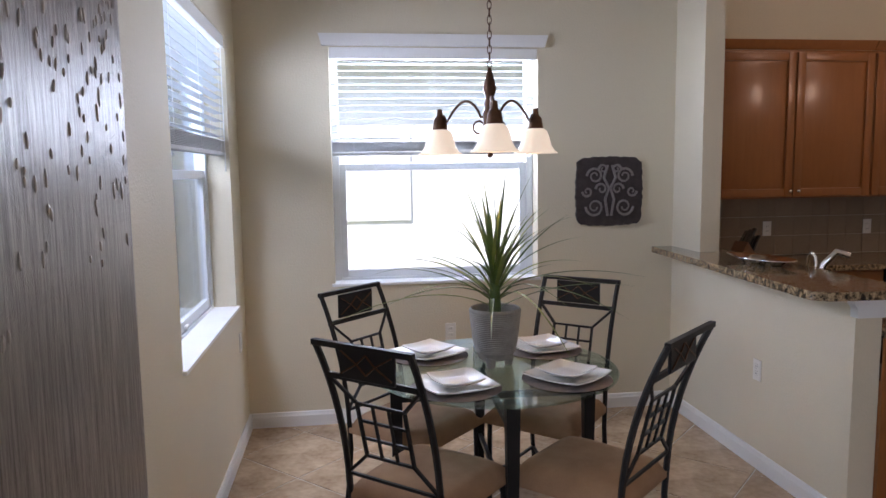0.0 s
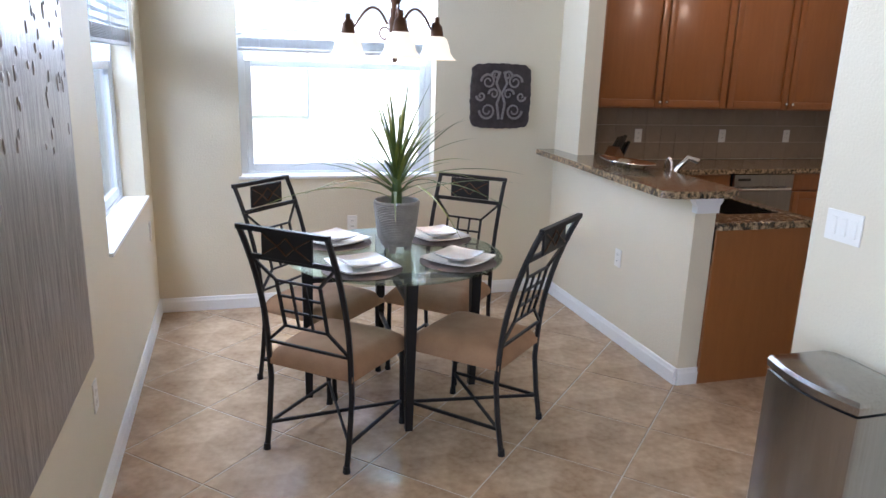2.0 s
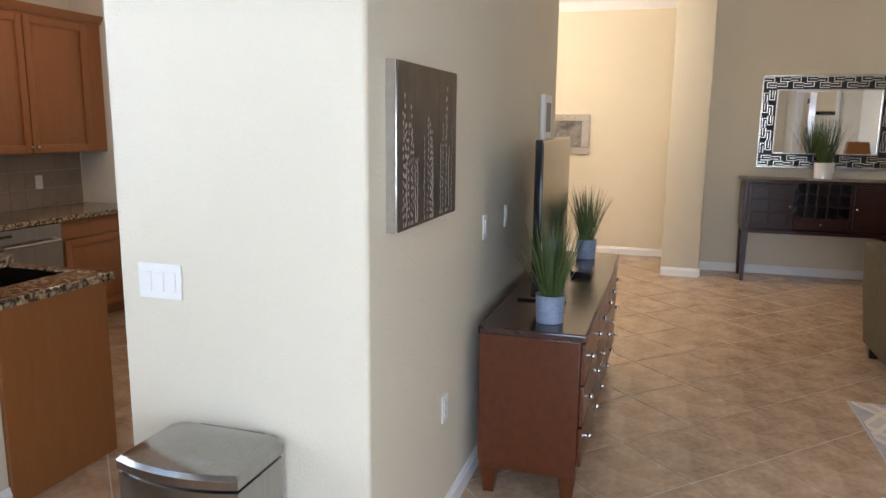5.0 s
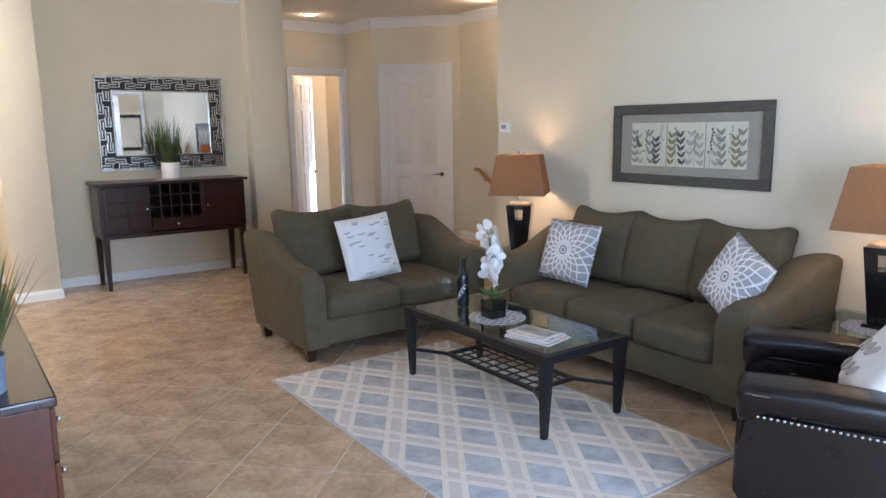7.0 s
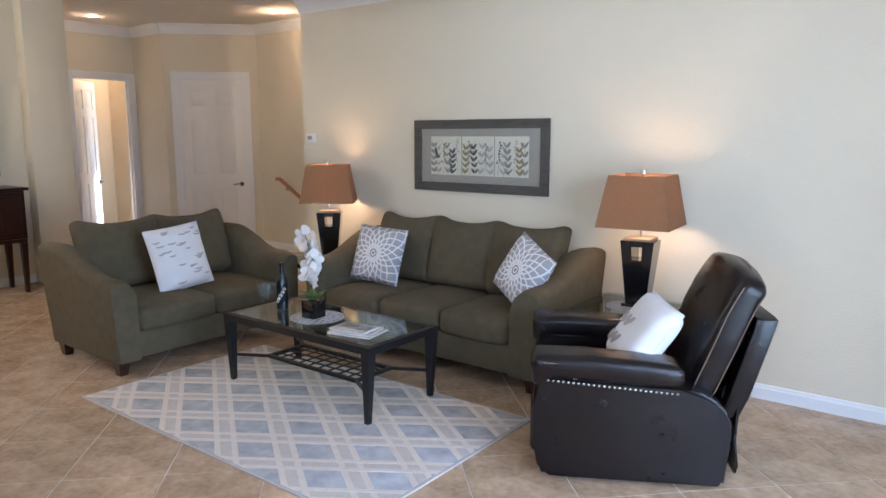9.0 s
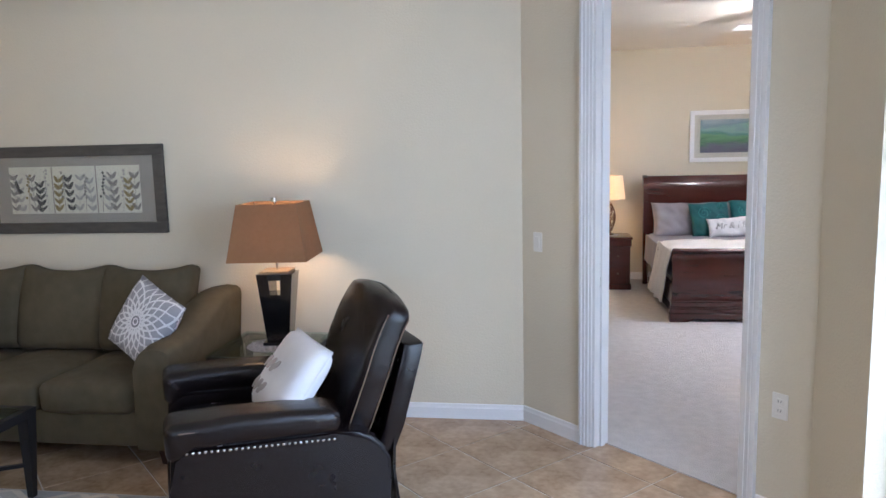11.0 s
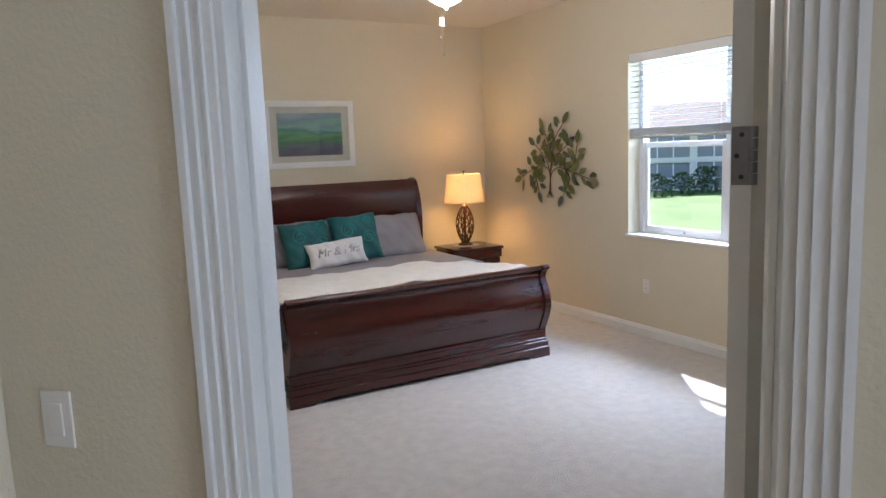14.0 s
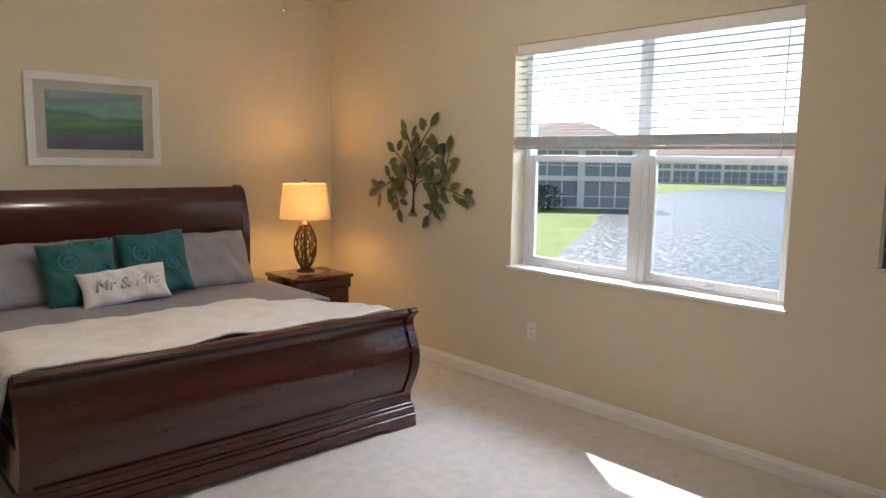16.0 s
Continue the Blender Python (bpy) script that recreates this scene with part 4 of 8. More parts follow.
for s in (-1, 1):
    for cx, cz, r0, turns, up in ((0.10, 0.10, 0.055, 1.5, 1), (0.10, -0.10, 0.062, 1.5, -1), (0.055, 0.015, 0.04, 1.1, 1), (0.15, 0.0, 0.035, 1.2, -1), (0.045, 0.145, 0.03, 1.2, 1)):
        bm = bmesh.new()
        tube(bm, [(s * (cx + r0 * (1 - 0.75 * t) * math.cos(2 * math.pi * turns * t)), -0.024, cz + up * r0 * (1 - 0.75 * t) * math.sin(2 * math.pi * turns * t)) for t in np.linspace(0, 1, 22)], 0.0085, 6, 0.6)
        part("scroll", bm, PEWTER, pq)
    bm = bmesh.new()
    tube(bm, [(s * 0.012, -0.024, -0.16), (s * 0.03, -0.024, -0.05), (s * 0.005, -0.024, 0.02), (s * 0.04, -0.024, 0.09), (s * 0.015, -0.024, 0.17)], 0.009, 6)
    part("stem", bm, PEWTER, pq)

# tall textured canvas on the side wall
cv = thing("canvas_art", "tall silver and black textured canvas on a wall", "wall art", pose(-0.32, 3.04, 0.65, 0, 0, 90))
SILVERC = mat("silver_streaked_canvas", (0.54, 0.51, 0.49), (0.09, 0.082, 0.076), 0.30, metal=0.55, scale=7, fine=40, bump=0.008, stretch=(14, 14, 0.6), spread=0.5)
bm = bmesh.new()
soft(bm, -1.25, 0, -0.04, -0.002, 0, 1.85, 0.004, 2)
part("canvas", bm, SILVERC, cv)
rng = random.Random(9)
bm = bmesh.new()
for k in range(420):
    x, z = -rng.random() * 1.2 - 0.02, 0.6 + 1.22 * rng.random() ** 0.45
    l = rng.uniform(0.010, 0.022)
    v = bmesh.ops.create_icosphere(bm, subdivisions=1, radius=1)["verts"]
    bmesh.ops.transform(bm, matrix=pose(x, -0.041, z, 0, rng.uniform(-12, 12), 0) @ Matrix.Diagonal((0.0048, 0.004, l, 1)), verts=v)
ob = part("paint_daub", bm, mat("pale_silver_paint", (0.55, 0.52, 0.50), rough=0.35, metal=0.3, bump=0), cv, "", 60)
tagged(ob, kind="stuff")

# step bin by the switch wall
bn = thing("trash_can", "rectangular brushed steel step trash can", "trash can", pose(2.15, 2.31, 0, 0, 0, -90))
W, D, HB = 0.205, 0.155, 0.63


def bin_ring(k, z, bow=0.035):
    pts = []
    for t in np.linspace(-1, 1, 9):
        pts.append((t * W * k, -D * k + bow * t * t, z))
    pts += [(W * k, D * k - 0.03, z), (W * k - 0.03, D * k, z), (-W * k + 0.03, D * k, z), (-W * k, D * k - 0.03, z)]
    return pts


def loft(bm, rings, cap=True):
    vs = [[bm.verts.new(p) for p in r] for r in rings]
    for a, b in zip(vs, vs[1:]):
        for j in range(len(a)):
            bm.faces.new((a[j], a[(j + 1) % len(a)], b[(j + 1) % len(a)], b[j]))
    if cap:
        bm.faces.new(vs[0][::-1])
        bm.faces.new(vs[-1])
    return vs


for n, rs, mt in (("base", [bin_ring(0.99, 0.0), bin_ring(0.99, 0.035)], BLACK), ("body", [bin_ring(0.97, 0.035), bin_ring(0.97, HB)], STEEL), ("collar", [bin_ring(0.93, HB), bin_ring(0.93, HB + 0.012)], BLACK),
                  ("lid", [bin_ring(0.985, HB + 0.012), bin_ring(0.99, HB + 0.038), bin_ring(0.94, HB + 0.052), bin_ring(0.7, HB + 0.066, 0.03), bin_ring(0.35, HB + 0.072, 0.015)], STEEL)):
    bm = bmesh.new()
    loft(bm, rs)
    part(n, bm, mt, bn, "", 25)
box_part("hinge_cover", (-0.12, 0.12, D - 0.012, D + 0.006, HB - 0.02, HB + 0.05), BLACK, bn, 0.006)
box_part("pedal", (-0.05, 0.05, -D - 0.03, -D + 0.02, 0.008, 0.022), STEEL, bn, 0.004)

# ---- kitchen ----
bar_top = thing("bar_counter", "brown speckled granite raised bar counter", "countertop", Matrix())
bm = bmesh.new()
out = [(2.24, 3.60), (2.30, 3.555), (2.60, 3.545), (2.70, 3.60), (2.70, 5.40), (2.606, 5.40), (2.606, 4.995), (2.47, 4.995), (2.47, 5.376), (2.33, 5.376)]
lo, hi = [bm.verts.new((x, y, 1.05)) for x, y in out], [bm.verts.new((x, y, 1.088)) for x, y in out]
bm.faces.new(hi), bm.faces.new(lo[::-1])
for i in range(len(out)):
    bm.faces.new((lo[i], lo[(i + 1) % len(out)], hi[(i + 1) % len(out)], hi[i]))
part("slab", bm, GRANITE, bar_top)
bm = bmesh.new()
prism(bm, [(2.45, 1.05), (2.625, 1.05), (2.62, 1.02), (2.605, 1.0), (2.603, 0.96), (2.472, 0.96), (2.47, 1.0), (2.455, 1.02)], 3.612, 3.66)
tagged(structure("trim_corbel", bm, WHITE, "white cap moulding under the bar end"), category="trim")


def cabinet_door(root, x0, x1, z0, z1, y, knob):
    """A raised-panel door whose face looks along -y."""
    dr = box_part("door", (x0, x1, y, y + 0.02, z0, z1), CHERRY, root, 0.004)
    f = 0.062
    for d in ((x0 + 0.002, x0 + f, z0 + 0.002, z1 - 0.002), (x1 - f, x1 - 0.002, z0 + 0.002, z1 - 0.002), (x0 + f, x1 - f, z0 + 0.002, z0 + f), (x0 + f, x1 - f, z1 - f, z1 - 0.002)):
        bm = bmesh.new()
        soft(bm, d[0], d[1], y - 0.018, y, d[2], d[3], 0.005, 2)
        part("door_rail", bm, CHERRY, dr)
    bm = bmesh.new()
    a = [bm.verts.new(c) for c in ((x0 + f + 0.008, y, z0 + f + 0.008), (x1 - f - 0.008, y, z0 + f + 0.008), (x1 - f - 0.008, y, z1 - f - 0.008), (x0 + f + 0.008, y, z1 - f - 0.008))]
    g = f + 0.045
    b = [bm.verts.new(c) for c in ((x0 + g, y - 0.016, z0 + g), (x1 - g, y - 0.016, z0 + g), (x1 - g, y - 0.016, z1 - g), (x0 + g, y - 0.016, z1 - g))]
    bm.faces.new(b)
    for i in range(4):
        bm.faces.new((a[i], a[(i + 1) % 4], b[(i + 1) % 4], b[i]))
    part("raised_panel", bm, CHERRY, dr)
    if knob:
        bm = bmesh.new()
        kx = x1 - 0.028 if knob > 0 else x0 + 0.028
        kz = z0 + 0.045 if z0 > 1 else z1 - 0.045
        cyl(bm, (kx, y - 0.016, kz), (kx, y - 0.034, kz), 0.005)
        v = bmesh.ops.create_icosphere(bm, subdivisions=2, radius=0.014)["verts"]
        bmesh.ops.translate(bm, vec=(kx, y - 0.040, kz), verts=v)
        part("knob", bm, CHROME, dr, "small nickel knob", 60)


KY = 5.75
for x0, x1, d0, d1 in ((2.70, 4.187, 2.945, 4.187), (4.193, 5.62, 4.193, 5.43)):
    root = thing("wall_cabinet", "cherry wood wall cabinet with raised-panel doors", "cabinet", Matrix(), "kitchen wall cabinets")
    box_part("body", (x0, x1, KY + 0.021, 6.08, 1.37, 2.44), CHERRY, root, 0.003)
    mid = (d0 + d1) / 2
    cabinet_door(root, d0 + 0.004, mid - 0.004, 1.38, 2.42, KY, 1)
    cabinet_door(root, mid + 0.004, d1 - 0.004, 1.38, 2.42, KY, -1)
    bm = bmesh.new()
    prism(bm, [(0, 0), (0.012, 0), (0.045, 0.05), (0.05, 0.065), (0, 0.065)], x0, x1)
    bmesh.ops.transform(bm, matrix=Matrix.Translation((0, KY + 0.02, 2.44)) @ Matrix.Rotation(radians(90), 4, "Z") @ Matrix.Diagonal((-1, -1, 1, 1)), verts=bm.verts[:])
    part("cornice", bm, CHERRY, root)
for x0, x1, dw in ((2.70, 3.60, 0), (3.62, 4.12, 0), (4.135, 4.735, 1), (4.75, 5.62, 0)):
    if dw:
        root = thing("dishwasher", "stainless steel dishwasher between cabinets", "dishwasher", Matrix())
        box_part("body", (x0, x1, 5.47, 6.05, 0.10, 0.865), BLACK, root, 0.003)
        box_part("door", (x0 + 0.004, x1 - 0.004, 5.44, 5.468, 0.11, 0.73), STEEL, root, 0.006)
        box_part("control_strip", (x0 + 0.004, x1 - 0.004, 5.44, 5.468, 0.735, 0.862), STEEL, root, 0.006)
        box_part("display", (x0 + 0.04, x0 + 0.16, 5.437, 5.442, 0.81, 0.83), BLACK, root, 0.001)
        bm = bmesh.new()
        tube(bm, [(x0 + 0.05, 5.44, 0.745), (x0 + 0.06, 5.405, 0.745), ((x0 + x1) / 2, 5.39, 0.745), (x1 - 0.06, 5.405, 0.745), (x1 - 0.05, 5.44, 0.745)], 0.012, 10)
        part("handle", bm, CHROME, root, "curved chrome bar handle")
        box_part("toe_kick", (x0 + 0.004, x1 - 0.004, 5.52, 5.56, 0.0, 0.10), BLACK, root, 0.002)
        continue
    root = thing("base_cabinet", "cherry wood base cabinet with a drawer", "cabinet", Matrix(), "kitchen base cabinets")
    box_part("body", (x0, x1, 5.482, 6.08, 0.10, 0.87), CHERRY, root, 0.003)
    box_part("toe_kick", (x0, x1, 5.55, 5.6, 0, 0.10), CHERRY, root, 0.002)
    box_part("drawer", (x0 + 0.006, x1 - 0.006, 5.462, 5.482, 0.72, 0.86), CHERRY, root, 0.004)
    cabinet_door(root, x0 + 0.006, x1 - 0.006, 0.11, 0.71, 5.462, 1)
root = thing("kitchen_counter", "brown speckled granite worktop along the kitchen wall", "countertop", Matrix())
box_part("slab", (2.61, 5.62, 5.425, 6.078, 0.87, 0.91), GRANITE, root, 0.005)
root = thing("sink_counter", "brown granite sink counter behind the raised bar", "countertop", Matrix())
box_part("slab", (2.603, 2.80, 3.585, 5.42, 0.87, 0.91), GRANITE, root, 0.005)
box_part("slab", (2.802, 3.16, 3.585, 3.80, 0.87, 0.91), GRANITE, root, 0.005)
box_part("slab", (2.802, 3.16, 4.45, 5.42, 0.87, 0.91), GRANITE, root, 0.005)
box_part("slab", (3.162, 3.24, 3.585, 5.42, 0.87, 0.91), GRANITE, root, 0.005)
bm = bmesh.new()
for d in ((2.80, 3.162, 3.80, 4.45, 0.68, 0.685), (2.80, 2.806, 3.80, 4.45, 0.685, 0.905), (3.156, 3.162, 3.80, 4.45, 0.685, 0.905), (2.806, 3.156, 3.80, 3.806, 0.685, 0.905), (2.806, 3.156, 4.444, 4.45, 0.685, 0.905)):
    bx(bm, *d)
part("sink_bowl", bm, STEEL, root, "stainless steel sink bowl")
fa = thing("faucet", "brushed nickel pull-out kitchen faucet with side lever", "faucet", pose(2.76, 4.28, 0.91))
bm = bmesh.new()
lathe(bm, [(0.03, 0), (0.028, 0.02), (0.018, 0.03), (0.016, 0.12)], 16)
tube(bm, [(0, 0, 0.11), (0.02, -0.01, 0.19), (0.07, -0.03, 0.255), (0.13, -0.05, 0.235)], 0.016, 10, 1.25)
part("spout", bm, CHROME, fa, "", 50)
bm = bmesh.new()
tube(bm, [(0.0, 0.1, 0.0), (0, 0.1, 0.16), (0.0, 0.09, 0.22), (0.0, 0.06, 0.24), (0.0, 0.03, 0.22), (0.0, 0.025, 0.17)], 0.008, 8)
part("soap_spout", bm, CHROME, fa, "", 50)
root = thing("base_cabinet", "cherry wood end panel cabinet under the sink counter", "cabinet", Matrix(), "kitchen base cabinets")
box_part("body", (2.603, 3.20, 3.625, 5.40, 0.0, 0.677), CHERRY, root, 0.004)
box_part("end_panel", (2.603, 3.20, 3.61, 3.624, 0.0, 0.868), CHERRY, root, 0.003)
box_part("front_panel", (3.188, 3.208, 3.625, 5.40, 0.678, 0.868), CHERRY, root, 0.003)
for x in (3.585, 4.444, 5.145):
    outlet(on_wall(x, 6.07, 1.12, 180))
# splash tiles behind the worktop
sp = tagged(thing("backsplash", "taupe square tile splashback above the worktop", "backsplash", Matrix()), kind="structure")
bm = bmesh.new()
soft(bm, 0.001, 0.149, 0, 0.008, 0.001, 0.149, 0.0015, 1)
first = part("tile", bm, SPLASH, sp, smooth=None)
first.matrix_local = pose(2.61, 6.071, 0.912)
for i in range(20):
    for j in range(3):
        if i or j:
            o = first.copy()
            scene.collection.objects.link(o)
            o.matrix_local = pose(2.61 + 0.15 * i, 6.071, 0.912 + 0.15 * j)
kb = thing("knife_block", "wooden knife block with black-handled knives", "knife block", pose(2.82, 5.15, 1.088 - 0.178, 0, 0, 20))
bm = bmesh.new()
prism(bm, [(-0.06, 0), (0.07, 0), (0.11, 0.12), (0.02, 0.22), (-0.06, 0.10)], -0.05, 0.05)
part("block", bm, mat("walnut_block", (0.16, 0.07, 0.03), rough=0.4), kb)
for i in range(3):
    for j in range(2):
        bm = bmesh.new()
        p = Vector((0.045 + 0.04 * j, -0.03 + 0.03 * i, 0.20 - 0.045 * j))
        bar(bm, p, p + Vector((0.06, 0, 0.10 - 0.01 * i)), 0.022, 0.014)
        part("knife_handle", bm, BLACK, kb)
dish = thing("serving_dish", "shiny silver fluted serving dish on the bar counter", "dish", pose(2.53, 4.42, 1.088, 0, 0, 100))
bm = bmesh.new()
n = 48
rings = []
for k, (r, z) in enumerate(((0.55, 0.0), (0.7, 0.012), (0.86, 0.026), (1.0, 0.034), (0.99, 0.038), (0.84, 0.03), (0.68, 0.016), (0.5, 0.006))):
    ring = []
    for j in range(n):
        a = 2 * math.pi * j / n
        f = 1 + (0.06 * abs(math.cos(2.5 * a)) if r > 0.8 else 0)
        ring.append((0.20 * r * f * math.cos(a) + (0.06 * max(0, math.cos(a)) ** 8 if r > 0.9 else 0), 0.11 * r * f * math.sin(a), z))
    rings.append(ring)
loft(bm, rings)
part("dish_body", bm, CHROME, dish, "", 50)

# ---- living room ----
def sofa(name, m, seats, length, aw, D, label):
    """Olive sofa that faces +y, its back at y = 0, its middle at x = 0."""
    root = thing(name, label, "sofa", m)
    L = length / 2
    box_part("base", (-L + aw - 0.03, L - aw + 0.03, 0.04, D - 0.012, 0.11, 0.30), OLIVE, root, 0.012, seg=3)
    bm = bmesh.new()
    soft(bm, -L + 0.04, L - 0.04, 0.0, 0.20, 0.10, 0.80, 0.05, 4)
    part("back_frame", bm, OLIVE, root)
    for s in (-1, 1):
        bm = bmesh.new()
        # the arm sweeps from the high back down to a low rounded front
        rings = []
        for k in range(19):
            t = k / 18
            y = D * t
            e = min(1.0, max(0.0, (t - 0.14) / 0.66))
            h = 0.845 - 0.175 * e * e * (3 - 2 * e) - (0.022 if k == 18 else 0.006 if k == 17 else 0)
            inn = 0.012 if k == 18 else 0.003 if k == 17 else 0.0
            x0, x1 = L - aw + inn, L - inn
            out = 0.03 * (1 - e)
            rings.append([(s * x, y, z) for x, z in ((x0, 0.10), (x1 - 0.035, 0.10), (x1 - 0.012 + out * 0.5, h * 0.55), (x1 + out, h - 0.06), (x1 - 0.004 + out, h - 0.02), (x1 - 0.03 + out, h), (x1 - 0.09 + out, h + 0.006), (x0 + 0.07, h - 0.012), (x0 + 0.025, h - 0.05), (x0 + 0.004, h - 0.11), (x0, h * 0.55))])
        loft(bm, rings)
        part("arm", bm, OLIVE, root, "", 50)
        bm = bmesh.new()
        tube(bm, [(s * (x1 - 0.002 - inn), D - 0.002, z) for z in np.linspace(0.12, h - 0.05, 8)] + [(s * (x1 - 0.09), D - 0.004, h + 0.004), (s * (x0 + 0.06), D - 0.004, h - 0.014), (s * (x0 + 0.004), D - 0.004, h - 0.11)], 0.005, 5)
        part("piping", bm, OLIVE, root)
        for y in (0.07, D - 0.08):
            bm = bmesh.new()
            b2 = bmesh.new()
            bx(b2, -0.5, 0.5, -0.5, 0.5, -0.5, 0.5)
            for v in b2.verts:
                k = 0.085 if v.co.z > 0 else 0.055
                v.co = Vector((v.co.x * k, v.co.y * k, 0.055 + v.co.z * 0.11))
            merge(bm, b2, Matrix.Translation((s * (L - 0.09), y, 0)))
            part("foot", bm, ESPRESSO, root, "dark wooden block foot")
    sw = (length - 2 * aw + 0.01) / seats
    for k in range(seats):
        x = -L + aw - 0.005 + sw * (k + 0.5)
        bm = bmesh.new()
        v = soft(bm, -sw / 2 + 0.004, sw / 2 - 0.004, 0.17, D + 0.015, 0.29, 0.455, 0.045, 5)
        bmesh.ops.subdivide_edges(bm, edges=[e for e in bm.edges if e.calc_length() > 0.2], cuts=5, use_grid_fill=True)
        for c in bm.verts:
            if c.co.z > 0.40:
                c.co.z += 0.028 * (1 - (2 * c.co.x / sw) ** 2) * (1 - ((c.co.y - 0.5) / 0.42) ** 2) + 0.006 * noise.noise(Vector((c.co.x * 5 + k * 3, c.co.y * 5, 1)))
            if c.co.y > 0.8:
                c.co.y += 0.018 * (1 - (2 * c.co.x / sw) ** 2)
        bmesh.ops.translate(bm, vec=(x, 0, 0), verts=bm.verts[:])
        part("seat_cushion", bm, OLIVE, root, "", 60)
        # loose back cushion, soft, with raised outer corners and a sagging top edge
        bm = bmesh.new()
        wide = sw + 0.05
        soft(bm, -wide / 2 + 0.006, wide / 2 - 0.006, -0.075, 0.075, 0.0, 0.53, 0.055, 5)
        bmesh.ops.subdivide_edges(bm, edges=[e for e in bm.edges if e.calc_length() > 0.2], cuts=7, use_grid_fill=True)
        for c in bm.verts:
            u, w = 2 * c.co.x / wide, (c.co.z - 0.27) / 0.27
            if c.co.y > 0:
                c.co.y += 0.05 * max(0, 1 - u * u) * max(0, 1 - w * w)
            up = max(0.0, (w + 0.2) / 1.2)
            c.co.y -= 0.045 * up * up * abs(u) ** 2.5
            c.co.x *= 1 + 0.03 * up
            if w > 0.3:
                c.co.z += (0.065 * abs(u) ** 2.2 - 0.035) * (w - 0.3) / 0.7
            c.co += Vector((0, 0.010, 0.006)) * noise.noise(Vector((u * 1.9 + k * 5, w * 1.9, seats)))
            c.co.y += 0.004 * noise.noise(Vector((u * 6 + k * 5, w * 5, seats)))
        bmesh.ops.transform(bm, matrix=Matrix.Translation((x, 0.24, 0.475)) @ Matrix.Rotation(radians(14), 4, "X"), verts=bm.verts[:])
        part("back_cushion", bm, OLIVE, root, "", 60)
    return root


sofa("sofa", pose(3.905, -2.655, 0), 3, 2.14, 0.235, 0.85, "olive green fabric three-seat sofa with throw pillows")
sofa("loveseat", pose(6.185, -1.175, 0, 0, 0, 90), 2, 1.62, 0.205, 0.94, "olive green fabric two-seat loveseat with one pillow")


def medallion_mat(name, turn):
    """White cloth with a grey printed medallion of scalloped petal rings."""
    m = mat(name, (0.78, 0.77, 0.77), (0.70, 0.69, 0.70), 0.95, scale=10, fine=240, bump=0.003)
    nt, n = m.node_tree, m.node_tree.nodes

    def calc(op, a, b=0.0, c=0.0):
        q = n.new("ShaderNodeMath")
        q.operation = op
        for i, v in enumerate((a, b, c)):
            if isinstance(v, (int, float)):
                q.inputs[i].default_value = v
            else:
                nt.links.new(v, q.inputs[i])
        return q.outputs[0]

    co, xyz = n.new("ShaderNodeTexCoord"), n.new("ShaderNodeSeparateXYZ")
    nt.links.new(co.outputs["Object"], xyz.inputs[0])
    x, z = xyz.outputs[0], xyz.outputs[2]
    r = calc("SQRT", calc("ADD", calc("MULTIPLY", x, x), calc("MULTIPLY", z, z)))
    ang = calc("ADD", calc("ARCTAN2", z, x), turn)
    # nine folded sectors, crossed by two zigzag lines that bound growing kites
    fold = calc("PINGPONG", ang, math.pi / 9)
    fx, fy = calc("MULTIPLY", r, calc("COSINE", fold)), calc("MULTIPLY", r, calc("SINE", fold))
    edge = calc("MULTIPLY", fx, math.tan(math.pi / 9))
    zig = calc("DIVIDE", calc("PINGPONG", calc("SUBTRACT", r, 0.045), 0.082), 0.082)
    one = calc("ABSOLUTE", calc("SUBTRACT", fy, calc("MULTIPLY", edge, zig)))
    two = calc("ABSOLUTE", calc("SUBTRACT", fy, calc("MULTIPLY", edge, calc("SUBTRACT", 1.0, zig))))
    inside = calc("GREATER_THAN", calc("MINIMUM", one, two), 0.0062)
    core = calc("MULTIPLY", calc("LESS_THAN", r, 0.034), calc("GREATER_THAN", calc("ABSOLUTE", calc("SUBTRACT", r, 0.018)), 0.005))
    grey = calc("MULTIPLY", inside, calc("GREATER_THAN", r, 0.045))
    mx = n.new("ShaderNodeMix")
    mx.data_type = "RGBA"
    out = n["Principled BSDF"]
    nt.links.new(out.inputs["Base Color"].links[0].from_socket, mx.inputs[6])
    mx.inputs[7].default_value = (0.24, 0.235, 0.25, 1)
    nt.links.new(calc("MAXIMUM", calc("MULTIPLY", grey, 0.8), core), mx.inputs[0])
    nt.links.new(mx.outputs[2], out.inputs["Base Color"])
    return m


